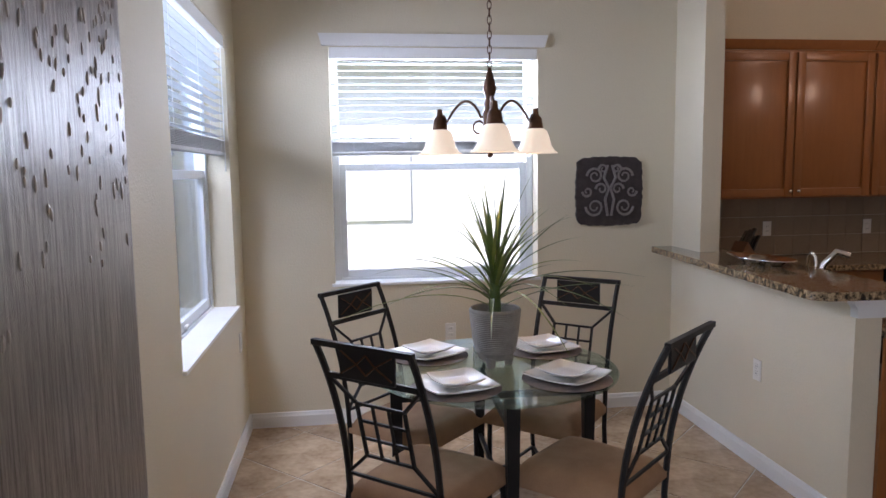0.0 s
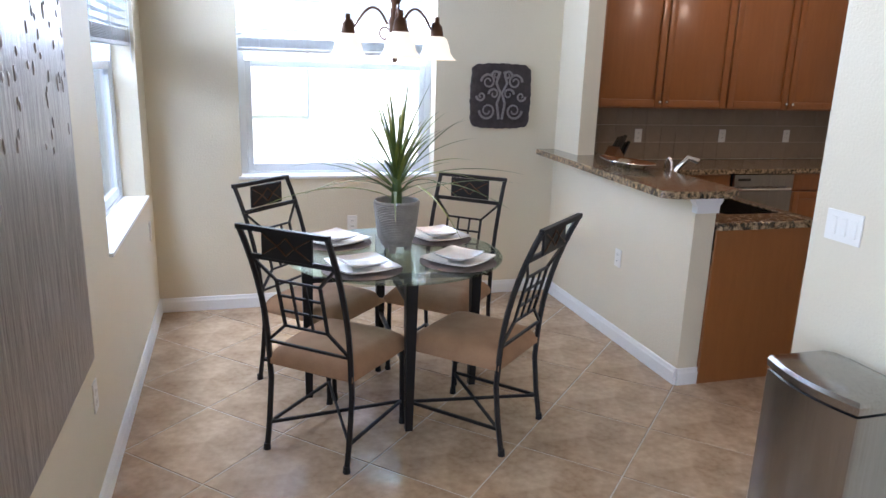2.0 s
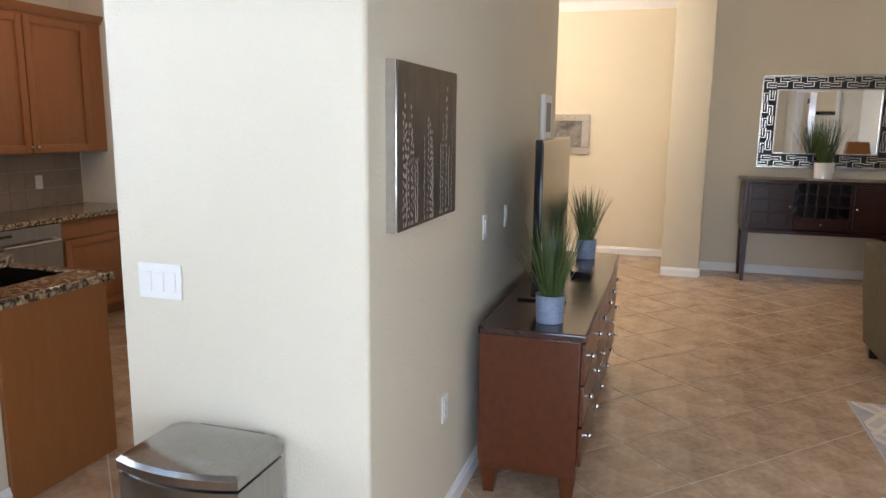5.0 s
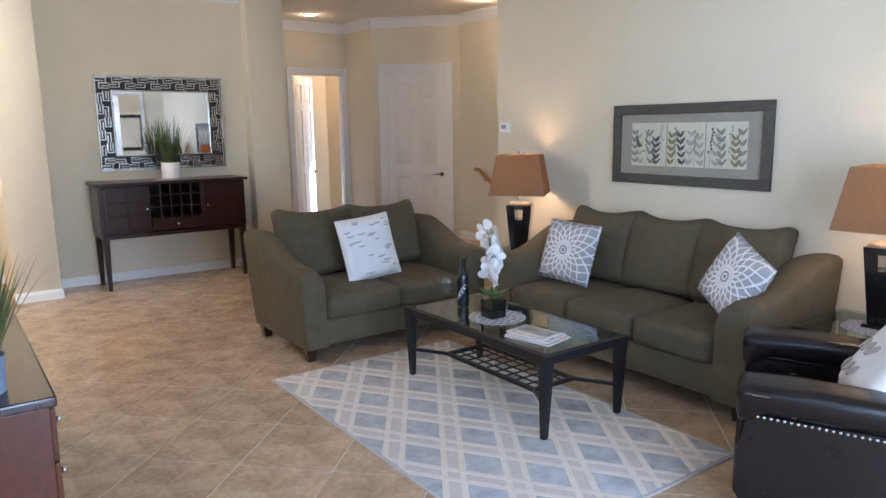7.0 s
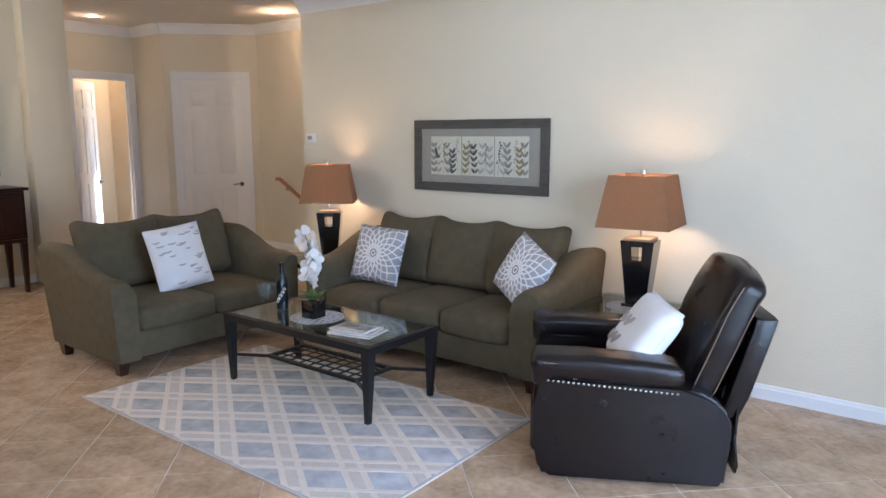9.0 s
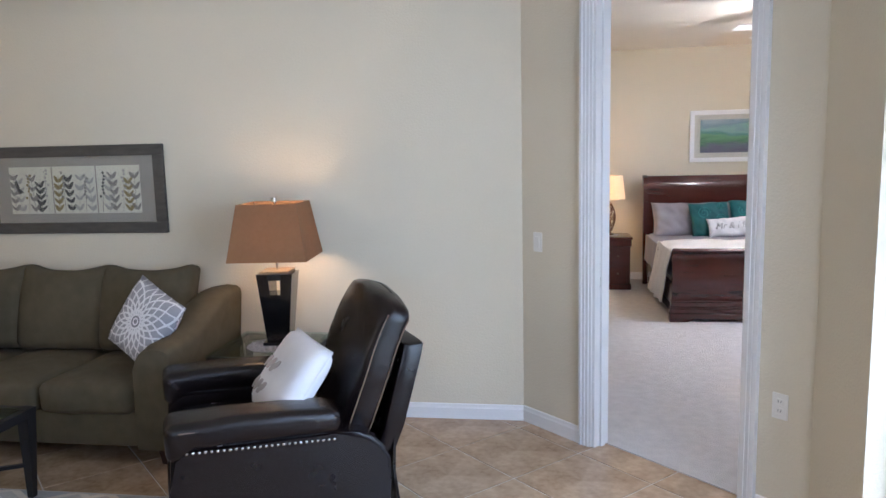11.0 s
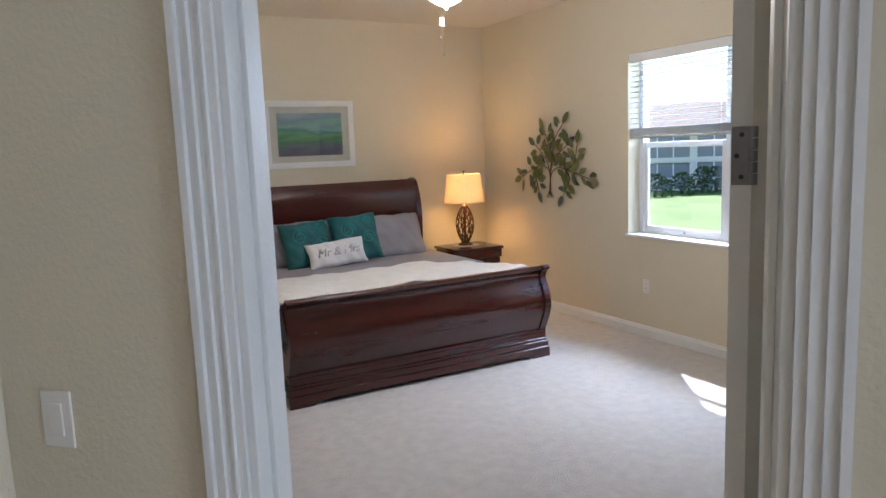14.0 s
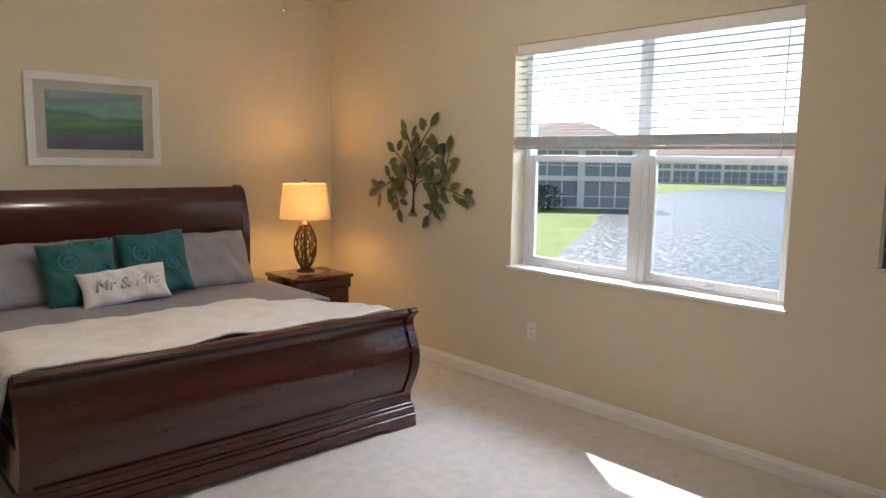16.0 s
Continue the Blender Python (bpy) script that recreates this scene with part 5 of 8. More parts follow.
def pillow(m, w, h, t, material, label, print_kind="", seed=0.0):
    root = thing("throw_pillow", label, "pillow", m, "throw pillows")
    bm = bmesh.new()
    cushion(bm, w, h, t)
    part("cover", bm, material, root, "", 80)
    bm = bmesh.new()
    loop = []
    for a, b in (((-1, -1), (1, -1)), ((1, -1), (1, 1)), ((1, 1), (-1, 1)), ((-1, 1), (-1, -1))):
        for s in np.linspace(0, 1, 9)[:-1]:
            u, v = a[0] + (b[0] - a[0]) * s, a[1] + (b[1] - a[1]) * s
            loop.append((u * w / 2 * (1 - 0.03 * (1 - v * v)), 0, v * h / 2 * (1 - 0.03 * (1 - u * u))))
    tube(bm, loop + loop[:1], 0.004, 6)
    part("piping", bm, material, root, "", 60)
    if print_kind == "brush":
        rng = random.Random(int(seed * 100) + 3)
        for k in range(26):
            bm = bmesh.new()
            x, z = rng.uniform(-0.42, 0.42) * w, rng.uniform(-0.42, 0.42) * h
            l = rng.uniform(0.02, 0.045)
            pts = []
            for j in range(8):
                b = 2 * math.pi * j / 8
                px, pz = x + l * math.cos(b), z + 0.006 * math.sin(b) + 0.004 * math.cos(2 * b)
                u, v = 2 * px / w, 2 * pz / h
                kk = (max(0, 1 - u**4) * max(0, 1 - v**4)) ** 0.5
                pts.append(bm.verts.new((px, -t / 2 * kk - 0.008, pz)))
            bm.faces.new(pts)
            ex = bmesh.ops.extrude_face_region(bm, geom=bm.faces[:])
            bmesh.ops.translate(bm, vec=(0, 0.005, 0), verts=[v for v in ex["geom"] if isinstance(v, bmesh.types.BMVert)])
            part("printed_stroke", bm, BLUSH, root)
    elif print_kind == "leaves":
        for k in range(12):
            x, z = (-0.36 + 0.06 * (k % 6) + 0.02 * (k // 6)) * w, (-0.28 + 0.28 * (k // 6) + 0.05 * (k % 2)) * h
            bm = bmesh.new()
            pts = []
            for j in range(8):
                b = 2 * math.pi * j / 8
                e, f = 0.03 * math.cos(b), 0.014 * math.sin(b)
                px, pz = x + e * 0.6 - f * 0.8, z + e * 0.8 + f * 0.6
                u, v = 2 * px / w, 2 * pz / h
                kk = (max(0, 1 - u**4) * max(0, 1 - v**4)) ** 0.5
                pts.append(bm.verts.new((px, -t / 2 * kk - 0.008, pz)))
            bm.faces.new(pts)
            ex = bmesh.ops.extrude_face_region(bm, geom=bm.faces[:])
            bmesh.ops.translate(bm, vec=(0, 0.005, 0), verts=[v for v in ex["geom"] if isinstance(v, bmesh.types.BMVert)])
            part("printed_leaf", bm, BLUSH, root)
    return root


BLUSH = mat("taupe_print", (0.46, 0.42, 0.40), (0.38, 0.35, 0.34), 0.95, bump=0)
# cushions look along -y of their own, so a turn of 180 faces them to +y
pillow(pose(4.50, -2.16, 0.70, -18, 0, 186) @ pose(0, 0, 0, 0, 3, 0), 0.46, 0.44, 0.15, medallion_mat("medallion_cloth", 0.0), "white and grey medallion print pillow leaning on the sofa")
pillow(pose(3.155, -2.13, 0.715, -22, 0, 160) @ pose(0, 0, 0, 0, 22, 0), 0.44, 0.42, 0.15, medallion_mat("medallion_cloth", 0.3), "white and grey medallion pillow tilted against the sofa arm")
pillow(pose(5.62, -1.12, 0.70, 0, 0, -84) @ pose(0, 0, 0, -16, -4, 0), 0.49, 0.49, 0.15, WHITEFAB, "white pillow with pale brush strokes on the loveseat", "brush")

# recliner
rc = thing("recliner", "dark brown leather recliner with nailhead trim", "armchair", pose(2.16, -1.50, 0, 0, 0, -60.2))
STITCH = mat("tan_stitching", (0.20, 0.13, 0.085), rough=0.8, bump=0)
# it faces +y: x across, y ahead
for s in (-1, 1):
    bm = bmesh.new()
    side = [(-0.42, 0.012), (0.40, 0.016), (0.435, 0.05), (0.455, 0.16), (0.465, 0.34), (0.45, 0.52), (-0.20, 0.478), (-0.33, 0.455), (-0.395, 0.41), (-0.435, 0.35), (-0.445, 0.28)]
    b2 = bmesh.new()
    prism(b2, side, -0.085, 0.085)
    bmesh.ops.bevel(b2, geom=[e for e in b2.edges], offset=0.02, segments=3, affect="EDGES")
    merge(bm, b2, Matrix.Translation((s * 0.37, 0, 0)) @ Matrix.Rotation(radians(90), 4, "Z"))
    part("side_panel", bm, LEATHER, rc, "", 50)
    bm = bmesh.new()
    soft(bm, s * 0.37 - 0.105, s * 0.37 + 0.105, -0.225, 0.475, 0.495, 0.60, 0.042, 5)
    bmesh.ops.subdivide_edges(bm, edges=[e for e in bm.edges if e.calc_length() > 0.3], cuts=8, use_grid_fill=True)
    for c in bm.verts:
        f = (c.co.y + 0.225) / 0.70
        c.co.z += 0.03 * f - 0.012 + (0.014 * math.sin(math.pi * f) if c.co.z > 0.55 else 0)
        if c.co.y > 0.42 and c.co.z < 0.55:
            c.co.z -= 0.05
        c.co += Vector((0.004, 0, 0.005)) * noise.noise(Vector((c.co.x * 9, c.co.y * 8, 3)))
    part("arm_pad", bm, LEATHER, rc, "padded leather arm", 60)
    bm = bmesh.new()
    tube(bm, [(s * (0.37 + 0.102), -0.20 + 0.62 * t, 0.556 + 0.03 * t + 0.006 * math.sin(math.pi * t)) for t in np.linspace(0, 1, 10)], 0.0022, 5)
    part("seam", bm, STITCH, rc)
    for k in range(26):
        bm = bmesh.new()
        v = bmesh.ops.create_icosphere(bm, subdivisions=1, radius=0.0088)["verts"]
        yy = -0.19 + 0.585 * k / 25
        bmesh.ops.translate(bm, vec=(s * (0.37 + 0.086), yy, 0.458 + 0.068 * (yy + 0.19)), verts=v)
        part("nailhead", bm, NICKEL, rc, "", 60)
bm = bmesh.new()
soft(bm, -0.275, 0.275, -0.30, 0.455, 0.27, 0.465, 0.07, 5)
part("seat_cushion", bm, LEATHER, rc, "", 60)
bm = bmesh.new()
soft(bm, -0.278, 0.278, 0.40, 0.475, 0.05, 0.33, 0.035, 4)
part("footrest", bm, LEATHER, rc, "", 60)
box_part("base", (-0.275, 0.275, -0.38, 0.40, 0.0, 0.27), LEATHER, rc, 0.01)


def lean_back(t, off):
    """A point of the reclining back's side line: t up it, off forwards of its middle."""
    return -0.315 - 0.215 * t + off * 0.94, 0.36 + 0.622 * t + off * 0.32


bm = bmesh.new()
rings = []
for k in range(21):
    t = min(1.0, k / 17)
    shut = max(0, k - 17) / 3
    w = (0.305 + 0.04 * min(1, t * 2)) - 0.075 * shut ** 2
    d = (0.068 + 0.012 * math.sin(math.pi * t)) * (1 - 0.9 * shut ** 2.2)
    ring = []
    for j in range(40):
        a = 2 * math.pi * j / 40
        c, q = math.cos(a), math.sin(a)
        x = w * math.copysign(abs(c) ** 0.28, c)
        o = d * math.copysign(abs(q) ** 0.45, q)
        if q > 0:
            o += 0.05 * (1 - (x / 0.35) ** 2) * math.sin(math.pi * (0.22 + 0.6 * t)) * (1 - shut)
        o += 0.010 * noise.noise(Vector((x * 6, t * 7, q))) + 0.009 * noise.noise(Vector((x * 15, t * 16, 4))) * max(0, 1 - t * 1.6)
        y, z = lean_back(t, o)
        ring.append((x, y - 0.012 * shut, z + 0.034 * math.sin(shut * math.pi / 2) - 0.075 * abs(x / 0.35) ** 2.2 * max(0, (t - 0.55) / 0.45) ** 2 + 0.012 * max(0, (t - 0.7) / 0.3)))
    rings.append(ring)
loft(bm, rings)
part("backrest", bm, LEATHER, rc, "padded leather reclining back", 60)
for s in (-1, 1):
    for off in (0.052, -0.048):
        bm = bmesh.new()
        pts = []
        for t in np.linspace(0.12, 1.0, 12):
            y, z = lean_back(t, off)
            pts.append((s * (0.302 + 0.04 * min(1, t * 2)), y, z - 0.06 * max(0, (t - 0.55) / 0.45) ** 2))
        tube(bm, pts, 0.0028, 5)
        part("seam", bm, STITCH, rc)
bm = bmesh.new()
rings = []
for z, y, w in ((0.30, -0.465, 0.30), (0.42, -0.50, 0.335), (0.60, -0.545, 0.35), (0.74, -0.585, 0.35), (0.79, -0.60, 0.34), (0.80, -0.595, 0.32)):
    rings.append([(-w, y + 0.05, z), (-w - 0.012, y + 0.02, z), (-w, y - 0.04, z), (w, y - 0.04, z), (w + 0.012, y + 0.02, z), (w, y + 0.05, z)])
loft(bm, rings)
part("back_shell", bm, LEATHER, rc, "leather back panel", 40)
bm = bmesh.new()
rings = [[(-w, y, z), (w, y, z), (w, y - 0.012, z), (-w, y - 0.012, z)] for z, y, w in ((0.02, -0.50, 0.30), (0.06, -0.505, 0.31), (0.20, -0.485, 0.32), (0.36, -0.49, 0.325), (0.46, -0.515, 0.325))]
loft(bm, rings)
part("back_flap", bm, LEATHER, rc, "loose leather skirt behind the back", 40)
pillow(pose(2.035, -1.43, 0.645, 0, 0, 130) @ pose(0, 0, 0, -36, 4, 0), 0.42, 0.40, 0.16, WHITEFAB, "white pillow with taupe leaf print on a recliner", "leaves", 0.5)

# rug with a lattice of pale double bands
RUG = mat("blue_grey_rug", (0.52, 0.515, 0.53), (0.25, 0.25, 0.27), 0.98, scale=11, fine=120, bump=0.006, spread=0.5)
BAND = mat("cream_rug_band", (0.72, 0.65, 0.58), (0.62, 0.56, 0.50), 0.98, scale=30, fine=200, bump=0.006)
TAUPE = mat("taupe_rug_band", (0.58, 0.53, 0.49), (0.48, 0.44, 0.41), 0.98, scale=30, fine=200, bump=0.006)
rug = thing("area_rug", "blue-grey area rug with cream lattice bands", "rug", pose(3.905, -0.785, 0))
RX, RY = 1.2, 0.7
bm = bmesh.new()
soft(bm, -RX, RX, -RY, RY, 0.0, 0.009, 0.004, 2)
part("rug_body", bm, RUG, rug)
bm = bmesh.new()
for x0, x1, y0, y1 in ((-RX - 0.006, RX + 0.006, -RY - 0.006, -RY + 0.002), (-RX - 0.006, RX + 0.006, RY - 0.002, RY + 0.006), (-RX - 0.006, -RX + 0.002, -RY, RY), (RX - 0.002, RX + 0.006, -RY, RY)):
    bx(bm, x0, x1, y0, y1, 0.0, 0.0085)
part("binding", bm, TAUPE, rug)
step = 0.52
for s in (1, -1):
    for k in range(-9, 10):
        for off, hw, top in ((0.0, 0.028, 0.0096), (-0.043, 0.015, 0.0108), (0.043, 0.015, 0.0108)):
            bm = bmesh.new()
            c = (k + 0.5) * step - 0.02
            b2 = bmesh.new()
            bx(b2, -2, 2, off - hw, off + hw, 0.0086, top)
            merge(bm, b2, Matrix.Translation((c, 0, 0)) @ Matrix.Rotation(radians(34 * s), 4, "Z"))
            for co, no in (((RX - 0.01, 0, 0), (1, 0, 0)), ((-RX + 0.01, 0, 0), (-1, 0, 0)), ((0, RY - 0.01, 0), (0, 1, 0)), ((0, -RY + 0.01, 0), (0, -1, 0))):
                bmesh.ops.bisect_plane(bm, geom=bm.verts[:] + bm.edges[:] + bm.faces[:], plane_co=co, plane_no=no, clear_outer=True)
            if len(bm.faces) > 2:
                o = part("band", bm, BAND if off else TAUPE, rug, smooth=None)
                o.location.z = 0.0003 * (s + 1)
            else:
                bm.free()

# coffee table
ct = thing("coffee_table", "black iron coffee table with a glass top", "coffee table", pose(4.01, -1.14, 0.0108))
cw, cd, chh = 0.66, 0.312, 0.455
for sx in (-1, 1):
    for sy in (-1, 1):
        bm = bmesh.new()
        b2 = bmesh.new()
        bx(b2, -0.5, 0.5, -0.5, 0.5, -0.5, 0.5)
        for v in b2.verts:
            k = 0.062 if v.co.z > 0 else 0.03
            v.co = Vector((v.co.x * k, v.co.y * k, chh / 2 + v.co.z * chh))
            if v.co.z < 0.1:
                v.co.x -= 0.012 * sx
        merge(bm, b2, Matrix.Translation((sx * (cw - 0.031), sy * (cd - 0.031), 0)))
        part("leg", bm, IRON, ct)
bm = bmesh.new()
for y in (-1, 1):
    bx(bm, -cw + 0.06, cw - 0.06, y * cd - y * 0.04, y * cd - y * 0.002, chh - 0.045, chh - 0.002)
for x in (-1, 1):
    bx(bm, x * cw - x * 0.04, x * cw - x * 0.002, -cd + 0.06, cd - 0.06, chh - 0.045, chh - 0.002)
part("top_frame", bm, IRON, ct)
bm = bmesh.new()
bx(bm, -cw + 0.035, cw - 0.035, -cd + 0.035, cd - 0.035, chh - 0.006, chh + 0.002)
part("glass_top", bm, GREENGLASS, ct, "clear glass top", None)
bm = bmesh.new()
zz = 0.17
for y in (-0.15, 0.15):
    bar(bm, (-0.40, y, zz), (0.40, y, zz), 0.022, 0.022)
for x in (-0.40, 0.40):
    bar(bm, (x, -0.15, zz), (x, 0.15, zz), 0.022, 0.022)
part("shelf_frame", bm, IRON, ct)
for k in range(1, 9):
    bm = bmesh.new()
    bar(bm, (-0.40 + 0.0889 * k, -0.15, zz), (-0.40 + 0.0889 * k, 0.15, zz), 0.008, 0.008)
    part("shelf_bar", bm, IRON, ct)
for k in range(1, 4):
    bm = bmesh.new()
    bar(bm, (-0.40, -0.15 + 0.075 * k, zz + 0.004), (0.40, -0.15 + 0.075 * k, zz + 0.004), 0.008, 0.008)
    part("shelf_bar", bm, IRON, ct)
for sx in (-1, 1):
    for sy in (-1, 1):
        bm = bmesh.new()
        bar(bm, (sx * 0.40, sy * 0.15, zz), (sx * (cw - 0.04), sy * (cd - 0.04), zz), 0.018, 0.018)
        part("shelf_brace", bm, IRON, ct)
GZ = 0.468
LACE = mat("silver_lace", (0.52, 0.48, 0.48), (0.36, 0.33, 0.33), 0.6, scale=60, fine=200, bump=0.002)


def doily(x, y, z, r):
    root = thing("placemat", "round silver-grey openwork table mat", "placemat", pose(x, y, z), "round table mats")
    for ring in range(3):
        n = 10 + 6 * ring
        for k in range(n):
            a = 2 * math.pi * k / n
            bm = bmesh.new()
            c = r * (0.38 + 0.26 * ring)
            tube(bm, [(c * math.cos(a) + r * 0.14 * math.cos(u), c * math.sin(a) + r * 0.14 * math.sin(u), 0.003) for u in np.linspace(0, 2 * math.pi, 13)], 0.0032, 5)
            part("loop", bm, LACE, root)
    bm = bmesh.new()
    lathe(bm, [(r * 0.25, 0.0), (r * 0.25, 0.004)], 24)
    part("centre", bm, LACE, root)


doily(4.08, -1.12, GZ, 0.165)
orchid = thing("orchid", "white orchid in a square black glass pot", "plant", pose(4.09, -1.10, GZ + 0.006))
bm = bmesh.new()
soft(bm, -0.055, 0.055, -0.055, 0.055, 0, 0.115, 0.006, 2)
part("pot", bm, BLACK, orchid)
for k in range(5):
    bm = bmesh.new()
    blade(bm, (0, 0, 0.11), k * 1.3 + 0.4, 0.13, 0.032, radians(48), 0.5, 7)
    part("leaf", bm, LEAF, orchid, "", 60)
bm = bmesh.new()
stem = [(0, 0, 0.11), (-0.01, 0.01, 0.25), (-0.005, 0.02, 0.40), (0.02, 0.02, 0.50), (0.05, 0.01, 0.53)]
tube(bm, stem, 0.0035, 6)
part("stem", bm, LEAF, orchid)
PETAL = mat("white_petal", (0.82, 0.80, 0.78), (0.76, 0.74, 0.72), 0.6, bump=0.001)
rng = random.Random(3)
for k in range(11):
    z = 0.235 + 0.028 * k
    c = Vector((rng.uniform(-0.05, 0.05) + (0.03 if k > 8 else -0.005), rng.uniform(-0.03, 0.03) + 0.01, z))
    bm = bmesh.new()
    yaw = rng.uniform(0, 6.28)
    for p in range(5):
        a = 2 * math.pi * p / 5 + rng.uniform(-0.2, 0.2)
        w = 0.033 if p % 2 else 0.027
        pts = [bm.verts.new((w * 1.5 * math.cos(a) + w * math.cos(b), 0.012 * math.cos(b - a), w * 1.5 * math.sin(a) + w * math.sin(b))) for b in np.linspace(0, 2 * math.pi, 9)[:-1]]
        mid = bm.verts.new((w * 1.4 * math.cos(a), -0.006, w * 1.4 * math.sin(a)))
        for i in range(8):
            bm.faces.new((pts[i], pts[(i + 1) % 8], mid))
    bmesh.ops.transform(bm, matrix=Matrix.Translation(c) @ Matrix.Rotation(yaw, 4, "Z") @ Matrix.Rotation(radians(rng.uniform(-25, 25)), 4, "X"), verts=bm.verts[:])
    part("flower", bm, PETAL, orchid, "white orchid flower", 70)
wb = thing("wine_bottle", "dark glass wine bottle with a white scroll label", "bottle", pose(4.43, -1.13, GZ))
bm = bmesh.new()
lathe(bm, [(0.03, 0), (0.037, 0.006), (0.038, 0.02), (0.038, 0.19), (0.034, 0.215), (0.018, 0.24), (0.0145, 0.26), (0.0145, 0.315)], 24)
part("bottle_body", bm, mat("dark_bottle_glass", (0.008, 0.012, 0.02), (0.006, 0.01, 0.016), 0.06, bump=0, coat=0.5), wb, "", 40)
bm = bmesh.new()
lathe(bm, [(0.0155, 0.255), (0.0158, 0.316), (0.012, 0.319)], 16)
part("capsule", bm, BLACK, wb)
for k in range(4):
    bm = bmesh.new()
    a0 = radians(95 + 22 * k)
    tube(bm, [(0.0392 * math.cos(a0 + 0.28 * math.cos(u) * (1 - u / 9)), 0.0392 * math.sin(a0 + 0.28 * math.cos(u) * (1 - u / 9)), 0.07 + 0.022 * k + 0.016 * math.sin(u)) for u in np.linspace(0, 5.5, 14)], 0.002, 5)
    part("label_scroll", bm, PORCELAIN, wb)
for x, y in ((4.51, -1.03), (4.46, -1.03)):
    wg = thing("wine_glass", "clear stemmed wine glass", "wine glass", pose(x, y, GZ), "wine glasses")
    bm = bmesh.new()
    lathe(bm, [(0.032, 0), (0.031, 0.002), (0.006, 0.008), (0.004, 0.02), (0.004, 0.085), (0.012, 0.095), (0.030, 0.115), (0.037, 0.14), (0.036, 0.165), (0.031, 0.19), (0.030, 0.19), (0.035, 0.165), (0.036, 0.14), (0.029, 0.117), (0.004, 0.098)], 24)
    part("glass_body", bm, GLASS, wg, "", 60)
PAPER = mat("glossy_magazine", (0.60, 0.58, 0.56), (0.22, 0.24, 0.28), 0.35, scale=14, fine=50, bump=0, spread=0.4)
PAGES = mat("magazine_pages", (0.75, 0.73, 0.68), rough=0.8)
for k, (dx, turn, w, d) in enumerate(((0, 12, 0.29, 0.215), (0.015, 18, 0.27, 0.20), (0.03, 8, 0.25, 0.17))):
    mg = thing("magazine", "glossy magazine in a small stack on glass", "magazine", pose(3.63 + dx, -1.03, GZ + 0.0085 * k, 0, 0, turn), "magazines")
    box_part("pages", (-w / 2, w / 2, -d / 2, d / 2, 0, 0.006), PAGES, mg, 0.001, seg=1)
    box_part("cover", (-w / 2 - 0.001, w / 2 + 0.001, -d / 2 - 0.001, d / 2 + 0.001, 0.006, 0.0075), PAPER, mg, 0.0005, seg=1)
    box_part("cover_photo", (-w / 2 + 0.015, w / 2 - 0.02, -d / 2 + 0.02, d / 2 - 0.06, 0.0074, 0.0078), mat("magazine_photo", ((0.55, 0.34, 0.30), (0.10, 0.16, 0.26), (0.30, 0.33, 0.30))[k], ((0.60, 0.48, 0.42), (0.42, 0.42, 0.40), (0.08, 0.10, 0.12))[k], 0.3, scale=22, fine=80, bump=0, spread=0.3), mg, 0.0002, seg=1)
    box_part("masthead", (-w / 2 + 0.02, w / 2 - 0.05, d / 2 - 0.045, d / 2 - 0.015, 0.0074, 0.008), PORCELAIN, mg, 0.0002, seg=1)


def end_table(x, y):
    root = thing("end_table", "black iron end table with a glass top", "side table", pose(x, y, 0), "end tables")
    for sx in (-1, 1):
        for sy in (-1, 1):
            bm = bmesh.new()
            bar(bm, (sx * 0.26, sy * 0.26, 0), (sx * 0.26, sy * 0.26, 0.54), 0.035, 0.035)
            part("leg", bm, IRON, root)
    bm = bmesh.new()
    for s in (-1, 1):
        bx(bm, -0.245, 0.245, s * 0.26 - 0.015, s * 0.26 + 0.015, 0.505, 0.54)
        bx(bm, s * 0.26 - 0.015, s * 0.26 + 0.015, -0.245, 0.245, 0.505, 0.54)
    part("apron", bm, IRON, root)
    bm = bmesh.new()
    soft(bm, -0.285, 0.285, -0.285, 0.285, 0.541, 0.551, 0.003, 1)
    part("glass_top", bm, GREENGLASS, root, "clear glass top")
    bm = bmesh.new()
    bx(bm, -0.24, 0.24, -0.24, 0.24, 0.16, 0.175)
    part("shelf", bm, IRON, root)


RUST = shade_mat("rust_lampshade", (0.34, 0.185, 0.085), 0.32)


